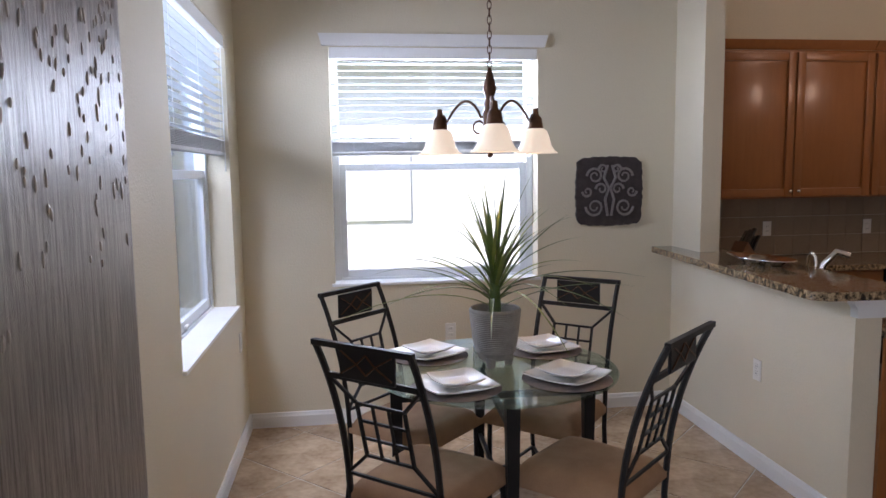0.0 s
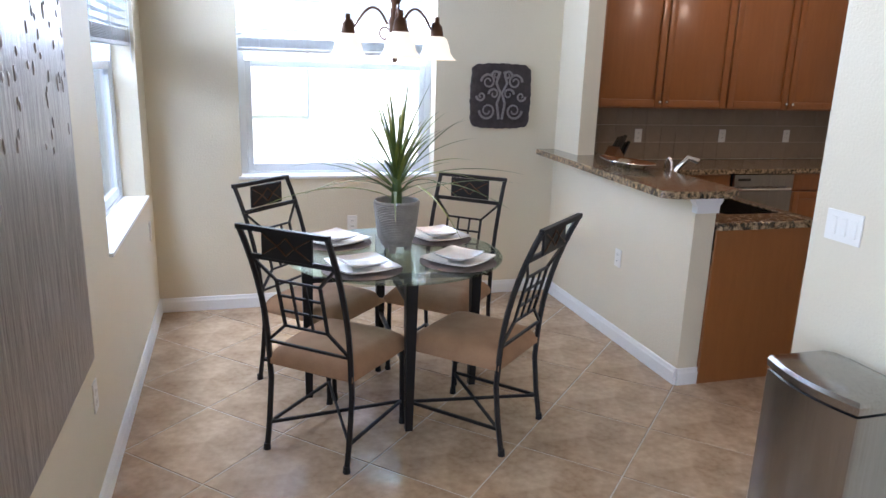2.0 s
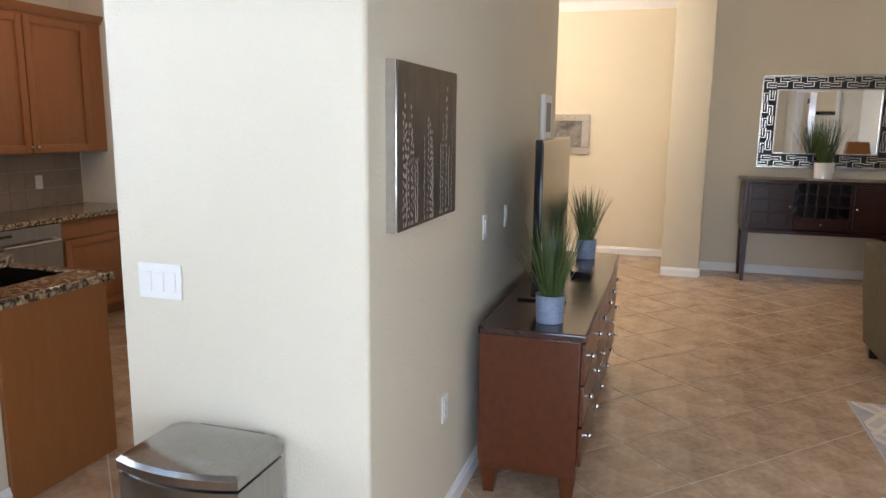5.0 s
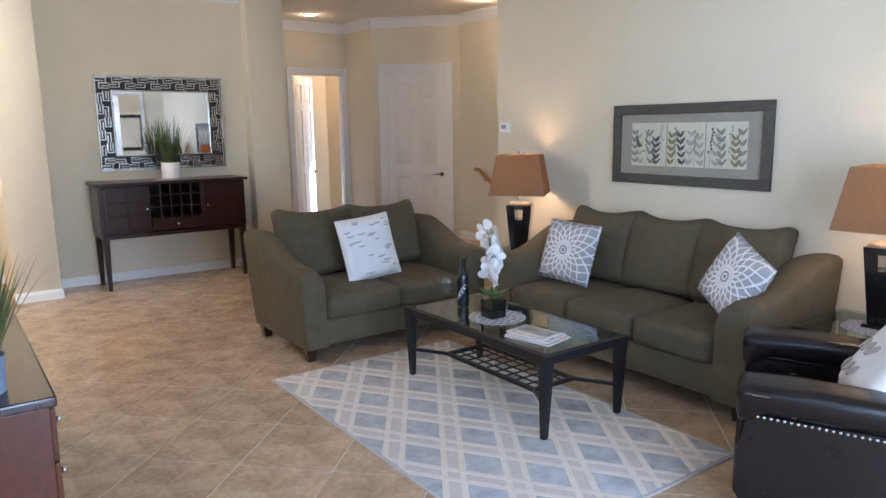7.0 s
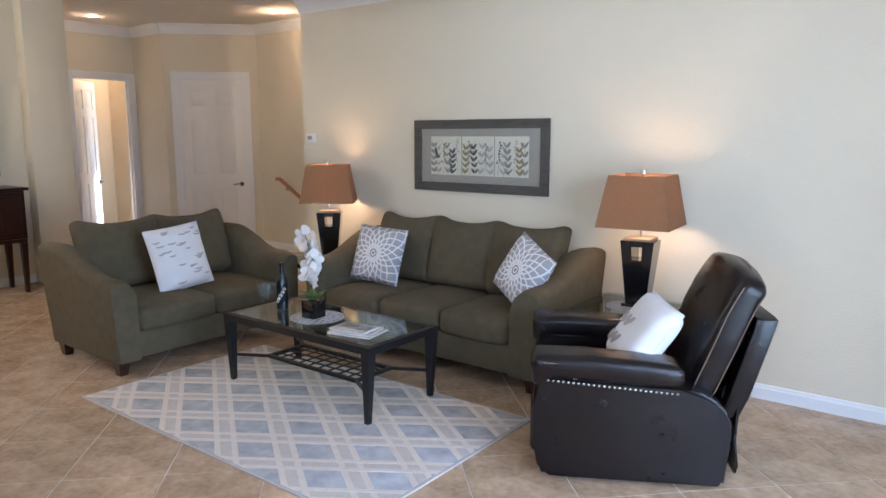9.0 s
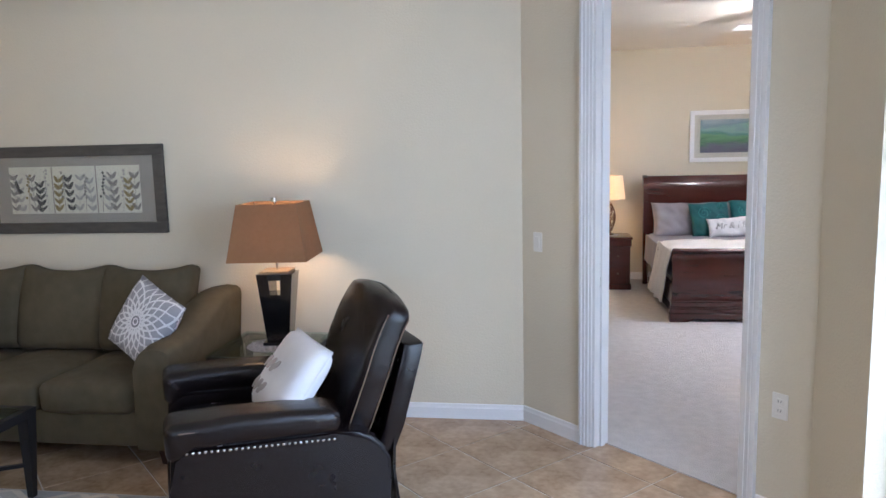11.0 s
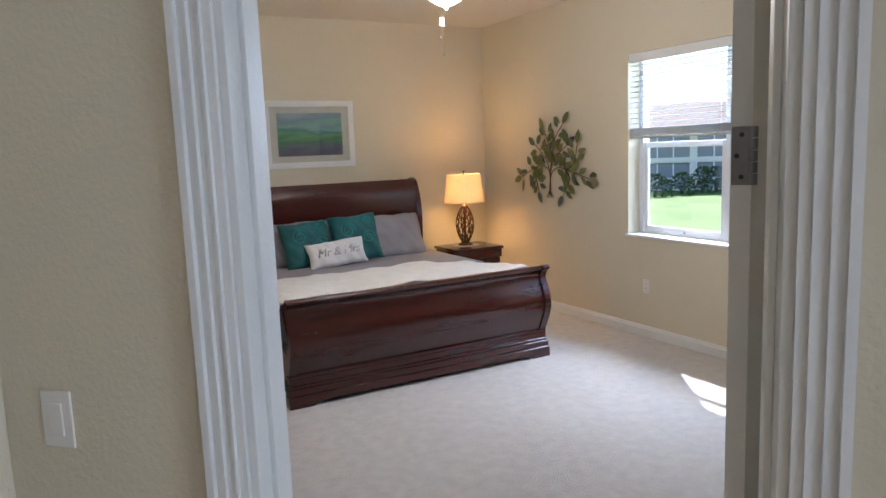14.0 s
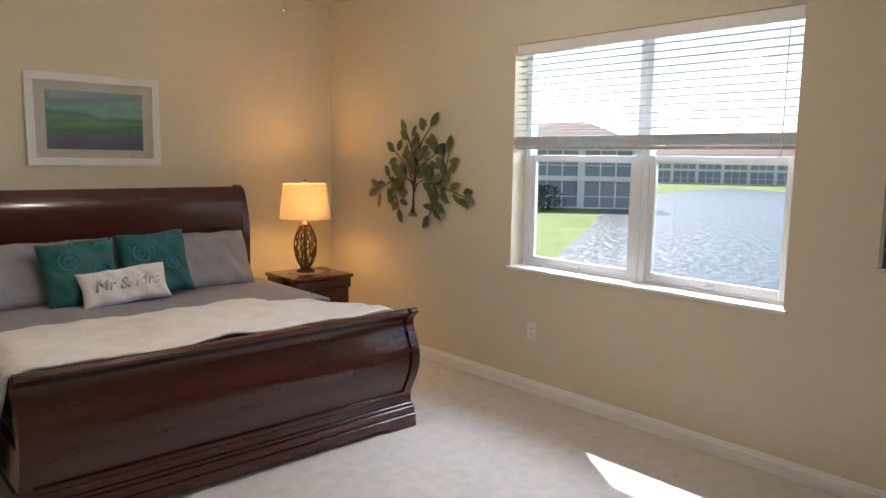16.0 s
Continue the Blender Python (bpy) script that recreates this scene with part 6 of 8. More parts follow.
def table_lamp(x, y, z, turn):
    root = thing("table_lamp", "dark wood table lamp with a lit rust square shade", "lamp", pose(x, y, z, 0, 0, turn), "living room lamps")
    box_part("foot", (-0.085, 0.085, -0.085, 0.085, 0, 0.02), BLACK, root, 0.004)
    bm = bmesh.new()
    # four tapered cheeks round an open slot
    for sx, sy, w0, w1 in ((-1, 0, 0, 0), (1, 0, 0, 0)):
        pts0 = [(sx * 0.02, -0.06), (sx * 0.065, -0.06), (sx * 0.065, 0.06), (sx * 0.02, 0.06)]
        pts1 = [(sx * 0.035, -0.085), (sx * 0.105, -0.085), (sx * 0.105, 0.085), (sx * 0.035, 0.085)]
        loft(bm, [[(*p, 0.02) for p in pts0], [(*p, 0.42) for p in pts1]])
    loft(bm, [[(-0.022, -0.058, 0.02), (0.022, -0.058, 0.02), (0.022, 0.058, 0.02), (-0.022, 0.058, 0.02)], [(-0.033, -0.078, 0.30), (0.033, -0.078, 0.30), (0.033, 0.078, 0.30), (-0.033, 0.078, 0.30)]])
    bx(bm, -0.04, 0.04, -0.086, 0.086, 0.385, 0.42)
    part("column", bm, BLACK, root)
    box_part("cap", (-0.085, 0.085, -0.085, 0.085, 0.42, 0.438), mat("champagne_metal", (0.42, 0.33, 0.22), rough=0.35, metal=0.7), root, 0.003)
    bm = bmesh.new()
    cyl(bm, (0, 0, 0.435), (0, 0, 0.84), 0.007)
    lathe(bm, [(0.02, 0.835), (0.016, 0.86)], 12)
    part("stem", bm, CHROME, root)
    bm = bmesh.new()
    lathe(bm, [(0.012, 0.56), (0.03, 0.60), (0.03, 0.64), (0.015, 0.67)], 14)
    part("bulb", bm, glow("warm_bulb", (1.0, 0.7, 0.4), 12), root, "lit warm bulb", 60)
    bm = bmesh.new()
    a, b = 0.225, 0.17
    z0, z1 = 0.51, 0.83
    rings = []
    for off in (0.0, 0.004):
        for zz, r in ((z0, a), (z1, b)) if off == 0 else ((z1, b), (z0, a)):
            r -= off
            rings.append([(-r, -r, zz), (r, -r, zz), (r, r, zz), (-r, r, zz)])
    loft(bm, rings + rings[:1], cap=False)
    bmesh.ops.remove_doubles(bm, verts=bm.verts[:], dist=0.0001)
    part("shade", bm, RUST, root, "rust fabric square tapered shade", None)
    lamp("table_lamp_bulb", "POINT", Matrix.Translation((x, y, z + 0.66)), 5.0, (1.0, 0.60, 0.24), 0.09)


end_table(2.49, -2.34)
end_table(5.42, -2.34)
doily(2.47, -2.30, 0.551, 0.14)
table_lamp(2.44, -2.36, 0.556, 6)
table_lamp(5.26, -2.36, 0.551, 40)

# framed bird and leaf print over the sofa
pf = thing("framed_picture", "grey wood framed three-panel bird and leaf print", "picture", pose(3.905, -2.675, 1.185, 0, 0, 180))
FRAMEG = mat("grey_washed_wood", (0.085, 0.078, 0.065), (0.05, 0.046, 0.038), 0.6, scale=8, fine=70, stretch=(1, 5, 5), bump=0.002)
fw, fh = 1.26, 0.565
for d in ((-fw / 2, fw / 2, 0, 0.07), (-fw / 2, fw / 2, fh - 0.07, fh), (-fw / 2, -fw / 2 + 0.07, 0.07, fh - 0.07), (fw / 2 - 0.07, fw / 2, 0.07, fh - 0.07)):
    box_part("frame_rail", (d[0], d[1], -0.03, 0, d[2], d[3]), FRAMEG, pf, 0.004)
box_part("mat_board", (-fw / 2 + 0.07, fw / 2 - 0.07, -0.012, -0.002, 0.07, fh - 0.07), mat("grey_mat_board", (0.36, 0.33, 0.31), rough=0.9), pf, 0.001, seg=1)
CREAM = mat("cream_print", (0.72, 0.69, 0.62), (0.64, 0.61, 0.54), 0.8)
rng = random.Random(12)
INKS = [mat("grey_ink", (0.26, 0.24, 0.24), rough=0.8, bump=0), mat("ochre_ink", (0.27, 0.21, 0.10), rough=0.8, bump=0), mat("dark_ink", (0.07, 0.07, 0.08), rough=0.8, bump=0), mat("pale_grey_ink", (0.42, 0.40, 0.40), rough=0.8, bump=0)]
for p in range(3):
    x0 = -0.46 + p * 0.31
    pn = box_part("print_panel", (x0, x0 + 0.30, -0.015, -0.012, 0.13, 0.435), CREAM, pf, 0.0005, seg=1)
    for k in range(6):
        ink = INKS[(0, 3, 1, 0, 2, 3)[(k + 2 * p) % 6]]
        sx, lean, tall = x0 + 0.03 + 0.048 * k, rng.uniform(-0.10, 0.10), rng.uniform(0.20, 0.285)
        bm = bmesh.new()
        bar(bm, (sx, -0.0156, 0.136), (min(x0 + 0.29, max(x0 + 0.01, sx + lean * tall)), -0.0156, 0.136 + tall), 0.003, 0.0012)
        part("stem_print", bm, ink, pn)
        if (k + p) % 3 == 2:
            marks = [(sx + lean * tall * t + rng.uniform(-0.018, 0.018), 0.15 + tall * t, 0.0, 0.009, 0.009) for t in np.linspace(0.35, 0.95, 8)]
        else:
            marks = [(sx + lean * tall * t + q * 0.017, 0.142 + tall * t, 90 - q * rng.uniform(30, 48), rng.uniform(0.022, 0.032), rng.uniform(0.008, 0.013)) for t in np.linspace(0.12, 0.9, 4 if k % 2 else 5) for q in (-1, 1)]
        for mx0, mz0, turn, l, w in marks:
            bm = bmesh.new()
            a = radians(turn)
            pts = []
            for b in np.linspace(0, 2 * math.pi, 11)[:-1]:
                u, v = l * math.cos(b), w * math.sin(b) * (1 - 0.35 * math.cos(b))
                pts.append(bm.verts.new((max(x0 + 0.003, min(x0 + 0.297, mx0 + u * math.cos(a) - v * math.sin(a))), -0.0155, max(0.133, min(0.432, mz0 + u * math.sin(a) + v * math.cos(a))))))
            bm.faces.new(pts)
            ex = bmesh.ops.extrude_face_region(bm, geom=bm.faces[:])
            bmesh.ops.translate(bm, vec=(0, -0.0006, 0), verts=[v for v in ex["geom"] if isinstance(v, bmesh.types.BMVert)])
            part("leaf_print", bm, ink, pn)
bm = bmesh.new()
prism(bm, [(0.36, 0.27), (0.385, 0.29), (0.40, 0.325), (0.41, 0.345), (0.425, 0.34), (0.418, 0.315), (0.41, 0.285), (0.40, 0.26), (0.385, 0.262)], -0.0172, -0.0165)
bmesh.ops.transform(bm, matrix=Matrix.Diagonal((-1, 1, 1, 1)), verts=bm.verts[:])
part("bird_print", bm, INKS[2], pf)
bm = bmesh.new()
bx(bm, -fw / 2 + 0.068, fw / 2 - 0.068, -0.022, -0.020, 0.068, fh - 0.068)

part("glazing", bm, GLASS, pf, smooth=None)

# mirror and wine console on the far wall
mr = thing("wall_mirror", "silver framed mirror with a maze-pattern border", "mirror", pose(9.12, -0.555, 1.20, 0, 0, -90))
MW, MH = 1.33, 0.995
box_part("backing", (-MW / 2 + 0.02, MW / 2 - 0.02, -0.02, -0.002, 0.02, MH - 0.02), DARKGAP, mr, 0.002)
bm = bmesh.new()
bx(bm, -MW / 2 + 0.16, MW / 2 - 0.16, -0.030, -0.021, 0.16, MH - 0.16)
part("mirror_glass", bm, MIRROR, mr, "clear mirror glass", None)
for x0, x1, z0, z1 in ((-MW / 2, MW / 2, 0, 0.014), (-MW / 2, MW / 2, MH - 0.014, MH), (-MW / 2, -MW / 2 + 0.014, 0, MH), (MW / 2 - 0.014, MW / 2, 0, MH),
                       (-MW / 2 + 0.15, MW / 2 - 0.15, 0.15, 0.164), (-MW / 2 + 0.15, MW / 2 - 0.15, MH - 0.164, MH - 0.15), (-MW / 2 + 0.15, -MW / 2 + 0.164, 0.15, MH - 0.15), (MW / 2 - 0.164, MW / 2 - 0.15, 0.15, MH - 0.15)):
    box_part("border_rail", (x0, x1, -0.045, -0.02, z0, z1), NICKEL, mr, 0.003)


def maze(u0, u1, fixed, along_x, flip):
    """Stepped bars of the border, between u0 and u1 along one side."""
    n = max(2, round((u1 - u0) / 0.125))
    stepu = (u1 - u0) / n
    for k in range(n):
        a = u0 + k * stepu
        f = k % 2
        bars = (((a, a + stepu * 0.82), (0.024, 0.034)), ((a + stepu * 0.82 - 0.012, a + stepu * 0.82), (0.034, 0.075)), ((a + stepu * 0.2, a + stepu), (0.075, 0.087)), ((a + stepu * 0.2, a + stepu * 0.2 + 0.012), (0.087, 0.128)), ((a, a + stepu * 0.62), (0.052, 0.063)), ((a + stepu * 0.4, a + stepu), (0.104, 0.115)), ((a + stepu * 0.2, a + stepu), (0.128, 0.138)))
        for (p, q), (d0, d1) in bars:
            if f:
                d0, d1 = 0.15 - d1, 0.15 - d0
            d0, d1 = d0 - 0.0012, d1 + 0.0012
            c0, c1 = (fixed + d0, fixed + d1) if not flip else (fixed - d1, fixed - d0)
            box_part("maze_bar", (p, q, -0.042, -0.02, c0, c1) if along_x else (c0, c1, -0.042, -0.02, p, q), NICKEL, mr, 0.002, seg=1)


maze(-MW / 2 + 0.016, MW / 2 - 0.016, 0.0, True, False)
maze(-MW / 2 + 0.016, MW / 2 - 0.016, MH, True, True)
maze(0.16, MH - 0.16, -MW / 2, False, False)
maze(0.16, MH - 0.16, MW / 2, False, True)

wc = thing("wine_console", "dark wood wine console with rack, doors and drawer", "cabinet", pose(8.83, -0.50, 0, 0, 0, -90))
# local: x across (to the viewer's right), y away from the viewer
CW, CD, CT = 0.75, 0.235, 1.10
box_part("top", (-CW - 0.03, CW + 0.03, -CD - 0.03, CD + 0.02, CT - 0.03, CT), ESPRESSO, wc, 0.008)
for x0, x1 in ((-CW, -0.26), (0.26, CW)):
    box_part("cupboard", (x0, x1, -CD + 0.02, CD, 0.57, CT - 0.031), ESPRESSO, wc, 0.004)
    dr = box_part("door", (x0 + 0.035, x1 - 0.012 if x0 < 0 else x1 - 0.035, -CD, -CD + 0.02, 0.60, CT - 0.05), ESPRESSO, wc, 0.004)
    for i in range(2):
        for j in range(3):
            a = x0 + 0.075 + i * 0.19
            bm = bmesh.new()
            soft(bm, a, a + 0.17, -CD - 0.006, -CD, 0.635 + j * 0.135, 0.755 + j * 0.135, 0.003, 1)
            part("door_panel", bm, ESPRESSO, dr)
    bm = bmesh.new()
    kx = x1 - 0.04 if x0 < 0 else x0 + 0.06
    v = bmesh.ops.create_icosphere(bm, subdivisions=2, radius=0.015)["verts"]
    bmesh.ops.translate(bm, vec=(kx, -CD - 0.018, 0.82), verts=v)
    part("knob", bm, CHROME, dr, "small nickel knob", 60)
box_part("rack_back", (-0.26, 0.26, CD - 0.02, CD, 0.57, CT - 0.031), ESPRESSO, wc, 0.002)
box_part("drawer", (-0.255, 0.255, -CD, CD - 0.021, 0.585, 0.70), ESPRESSO, wc, 0.004)
bm = bmesh.new()
v = bmesh.ops.create_icosphere(bm, subdivisions=2, radius=0.015)["verts"]
bmesh.ops.translate(bm, vec=(0, -CD - 0.015, 0.645), verts=v)
part("knob", bm, CHROME, wc, "small nickel knob", 60)
for k in range(1, 5):
    box_part("rack_slat", (-0.26 + 0.104 * k - 0.006, -0.26 + 0.104 * k + 0.006, -CD + 0.01, CD - 0.021, 0.702, CT - 0.032), ESPRESSO, wc, 0.002, seg=1)
for k in range(3):
    box_part("rack_shelf", (-0.259, 0.259, -CD + 0.013, CD - 0.021, 0.702 + 0.122 * k, 0.712 + 0.122 * k), ESPRESSO, wc, 0.002, seg=1)
box_part("apron", (-CW + 0.01, CW - 0.01, -CD + 0.01, CD - 0.01, 0.53, 0.569), ESPRESSO, wc, 0.003)
for sx in (-1, 1):
    for sy in (-1, 1):
        bm = bmesh.new()
        b2 = bmesh.new()
        bx(b2, -0.5, 0.5, -0.5, 0.5, -0.5, 0.5)
        for v in b2.verts:
            k = 0.06 if v.co.z > 0 else 0.038
            v.co = Vector((v.co.x * k, v.co.y * k, 0.265 + v.co.z * 0.53))
        merge(bm, b2, Matrix.Translation((sx * (CW - 0.04), sy * (CD - 0.04), 0)))
        part("leg", bm, ESPRESSO, wc)


def grass_pot(name, m, pot, pot_r, pot_h, height, n, seed, label):
    root = thing(name, label, "plant", m, "potted grasses")
    bm = bmesh.new()
    prof = [(pot_r * 0.86, 0)] + [(pot_r * (0.9 + 0.1 * t) * (1 + 0.012 * math.sin(t * 40)), pot_h * t) for t in np.linspace(0.02, 1, 26)] + [(pot_r * 0.92, pot_h), (pot_r * 0.88, pot_h * 0.9), (0.01, pot_h * 0.9)]
    lathe(bm, prof, 28, closed=False)
    bm.faces.new([v for v in bm.verts if v.co.z == 0][::-1])
    part("pot", bm, pot, root, "", 40)
    rng = random.Random(seed)
    for k in range(n):
        bm = bmesh.new()
        t = k / n
        for q in range(3):
            rise = radians(88 - 26 * t + rng.uniform(-6, 6))
            r = pot_r * 0.7 * math.sqrt(rng.random())
            a = rng.uniform(0, 6.28)
            blade(bm, (r * math.cos(a), r * math.sin(a), pot_h * 0.85), a + rng.uniform(-0.5, 0.5), height * rng.uniform(0.6, 1.02), 0.0035, rise, 0.05 + 0.2 * t * rng.random(), 6)
        part("blade_tuft", bm, GRASSY, root, "", 80)


grass_pot("potted_grass", pose(8.80, -0.52, CT + 0.01), PORCELAIN, 0.10, 0.17, 0.58, 55, 5, "tall green grass in a white ribbed pot on a console")
doily(8.80, -0.52, CT, 0.16)

# low chest with the television
tc = thing("media_console", "reddish brown wood media console with drawers", "console", pose(4.345, 1.555, 0))
KX, KD = 0.995, 0.225
box_part("top", (-KX, KX, -KD - 0.012, KD, 0.745, 0.78), CONTOP, tc, 0.008)
box_part("body", (-KX + 0.012, KX - 0.012, -KD + 0.012, KD - 0.004, 0.16, 0.745), CONSOLEW, tc, 0.004)
box_part("plinth", (-KX + 0.02, KX - 0.02, -KD + 0.016, KD - 0.008, 0.125, 0.16), CONSOLEW, tc, 0.003)
for sx in (-1, -0.33, 0.33, 1):
    for sy in (-1, 1):
        bm = bmesh.new()
        b2 = bmesh.new()
        bx(b2, -0.5, 0.5, -0.5, 0.5, -0.5, 0.5)
        for v in b2.verts:
            k = 0.07 if v.co.z > 0 else 0.045
            v.co = Vector((v.co.x * k, v.co.y * k, 0.063 + v.co.z * 0.126))
        merge(bm, b2, Matrix.Translation((sx * (KX - 0.06), sy * (KD - 0.05), 0)))
        part("leg", bm, CONSOLEW, tc)
for c in range(3):
    for r in range(3):
        x0 = -KX + 0.035 + c * 0.643
        z0 = 0.18 + r * 0.186
        dr = box_part("drawer", (x0, x0 + 0.63, -KD - 0.006, -KD + 0.012, z0, z0 + 0.176), CONSOLEW, tc, 0.004)
        for xx in (x0 + 0.14, x0 + 0.49):
            bm = bmesh.new()
            cyl(bm, (xx, -KD - 0.006, z0 + 0.09), (xx, -KD - 0.02, z0 + 0.09), 0.006)
            v = bmesh.ops.create_icosphere(bm, subdivisions=2, radius=0.013)["verts"]
            bmesh.ops.translate(bm, vec=(xx, -KD - 0.026, z0 + 0.09), verts=v)
            part("knob", bm, CHROME, dr, "small nickel knob", 60)
tv = thing("television", "black flat screen television on a stand", "television", pose(4.28, 1.60, 0.78, 0, 0, 2))
box_part("panel", (-0.62, 0.62, 0.0, 0.035, 0.07, 0.79), BLACK, tv, 0.006)
box_part("screen", (-0.606, 0.606, -0.003, 0.001, 0.085, 0.776), mat("dark_screen", (0.012, 0.012, 0.014), rough=0.12, bump=0), tv, 0.001, seg=1)
for s in (-1, 1):
    box_part("foot", (s * 0.4 - 0.015, s * 0.4 + 0.015, -0.11, 0.13, 0.0, 0.012), BLACK, tv, 0.004)
    box_part("foot_post", (s * 0.4 - 0.012, s * 0.4 + 0.012, 0.004, 0.03, 0.012, 0.08), BLACK, tv, 0.003)
grass_pot("potted_grass", pose(3.52, 1.50, 0.78), BLUEPOT, 0.065, 0.125, 0.42, 45, 6, "green grass in a small blue-grey pot on a console")
grass_pot("potted_grass", pose(5.13, 1.52, 0.78), BLUEPOT, 0.065, 0.125, 0.42, 45, 7, "green grass in a small blue-grey pot on a console")
bx2 = thing("set_top_box", "small black set-top box under a television", "media box", pose(4.6, 1.48, 0.78))
box_part("case", (-0.09, 0.09, -0.06, 0.06, 0, 0.03), BLACK, bx2, 0.005)
box_part("light", (0.05, 0.06, -0.061, -0.059, 0.012, 0.016), PLASTIC, bx2, 0.0003, seg=1)

REED = mat("dull_silver_paint", (0.34, 0.30, 0.25), (0.24, 0.21, 0.17), 0.5, metal=0.3)
# gilded reed canvas on the television wall
c2 = thing("canvas_art", "brown canvas with silver reeds, silver edges", "wall art", pose(2.775, 1.85, 1.305))
box_part("stretcher", (-0.305, 0.305, -0.036, 0, 0, 0.515), NICKEL, c2, 0.003, label="silver leaf canvas edge")
box_part("painted_face", (-0.303, 0.303, -0.040, -0.036, 0.002, 0.513), mat("bronze_wash", (0.13, 0.10, 0.07), (0.07, 0.052, 0.037), 0.4, metal=0.3, scale=5, fine=40, stretch=(4, 4, 0.8), bump=0.003), c2, 0.0015, seg=1)
rng = random.Random(21)
for k in range(22):
    bm = bmesh.new()
    x = rng.uniform(-0.28, 0.28)
    z1 = rng.uniform(0.2, 0.46)
    for j in range(14):
        z = 0.02 + (z1 - 0.02) * j / 13
        v = bmesh.ops.create_icosphere(bm, subdivisions=1, radius=1)["verts"]
        bmesh.ops.transform(bm, matrix=Matrix.Translation((x + rng.uniform(-0.005, 0.005), -0.0405, z)) @ Matrix.Diagonal((0.0028, 0.0018, 0.009, 1)), verts=v)
    part("silver_reed", bm, REED, c2, "", 60)
w3 = thing("framed_picture", "small white framed picture on the television wall", "picture", pose(5.27, 1.85, 1.54))
box_part("frame", (-0.13, 0.13, -0.03, 0, 0, 0.29), WHITE, w3, 0.004)
box_part("image", (-0.09, 0.09, -0.032, -0.029, 0.05, 0.24), GREYPRINT, w3, 0.0005, seg=1)
w4 = thing("framed_picture", "silver framed grey picture on the foyer wall", "picture", pose(9.8, 2.32, 1.27, 0, 0, -90))
for d in ((-0.3, 0.3, 0, 0.09), (-0.3, 0.3, 0.42, 0.51), (-0.3, -0.2, 0.09, 0.42), (0.2, 0.3, 0.09, 0.42)):
    box_part("frame_rail", (d[0], d[1], -0.03, 0, d[2], d[3]), NICKEL, w4, 0.005)
box_part("image", (-0.2, 0.2, -0.012, -0.002, 0.09, 0.42), mat("dark_landscape_photo", (0.05, 0.048, 0.045), (0.30, 0.28, 0.26), 0.4, scale=4, fine=20, bump=0, spread=0.35), w4, 0.001, seg=1)

# thermostat, stair rail
th = thing("thermostat", "white wall thermostat with a small display", "thermostat", pose(5.80, -2.675, 1.60, 0, 0, 180))
box_part("case", (-0.065, 0.065, -0.025, 0, -0.045, 0.045), PLASTIC, th, 0.006)
box_part("display", (-0.04, 0.02, -0.027, -0.024, -0.01, 0.025), GREYPRINT, th, 0.001, seg=1)
hr = thing("handrail", "honey oak stair handrail on metal brackets", "handrail", Matrix())
bm = bmesh.new()
tube(bm, [(8.75, -4.645, 1.02), (8.68, -4.645, 1.02), (8.3, -4.645, 0.80), (6.6, -4.645, -0.02 + 0.05)], 0.028, 10)
part("rail", bm, OAK, hr, "", 50)
for x, z in ((8.55, 0.93), (7.9, 0.58), (7.2, 0.26)):
    bm = bmesh.new()
    tube(bm, [(x, -4.73, z - 0.06), (x, -4.66, z - 0.06), (x, -4.645, z - 0.02)], 0.008, 6)
    part("bracket", bm, STEEL, hr)


# ceiling fans
def ceiling_fan(x, y, z, turn, label, energy, blade_mat, top, chains):
    root = thing("ceiling_fan", label, "ceiling fan", pose(x, y, 0, 0, 0, turn), "ceiling fans")
    bm = bmesh.new()
    lathe(bm, [(0.07, top - 0.001), (0.065, top - 0.03), (0.03, top - 0.05), (0.013, top - 0.055), (0.013, z + 0.13), (0.03, z + 0.12), (0.09, z + 0.10), (0.10, z + 0.05), (0.085, z + 0.02), (0.06, z + 0.005)], 24)
    part("motor", bm, DOORW, root, "white fan motor and rod", 40)
    for k in range(5):
        bm = bmesh.new()
        m = Matrix.Rotation(2 * math.pi * k / 5, 4, "Z") @ pose(0, 0, z + 0.05, 10, 0, 0)
        b2 = bmesh.new()
        soft(b2, 0.18, 0.66, -0.065, 0.065, -0.003, 0.003, 0.002, 1)
        merge(bm, b2, m)
        part("blade", bm, blade_mat, root)
        bm = bmesh.new()
        b2 = bmesh.new()
        soft(b2, 0.08, 0.22, -0.02, 0.02, -0.006, -0.001, 0.002, 1)
        merge(bm, b2, m)
        part("blade_iron", bm, DOORW, root)
    bm = bmesh.new()
    lathe(bm, [(0.075, z + 0.005), (0.125, z - 0.01), (0.13, z - 0.03), (0.10, z - 0.075), (0.05, z - 0.105), (0.012, z - 0.115)], 28)
    part("light_bowl", bm, glow("lit_white_bowl", (1.0, 0.88, 0.70), 1.3), root, "lit frosted glass bowl", 50)
    bm = bmesh.new()
    lathe(bm, [(0.012, z - 0.115), (0.014, z - 0.125), (0.004, z - 0.135)], 10)
    part("finial", bm, CHROME, root)
    for dx, l in chains:
        bm = bmesh.new()
        cyl(bm, (dx, 0, z - 0.06 - l), (dx, 0, z - 0.06), 0.0015, seg=5)
        lathe(bm, [(0.002, z - 0.09 - l), (0.006, z - 0.08 - l), (0.003, z - 0.06 - l)], 8, (dx, 0, 0))
        part("pull_chain", bm, CHROME, root)
    lamp("fan_bulb", "POINT", Matrix.Translation((x, y, z - 0.2)), energy, SOFT, 0.08)


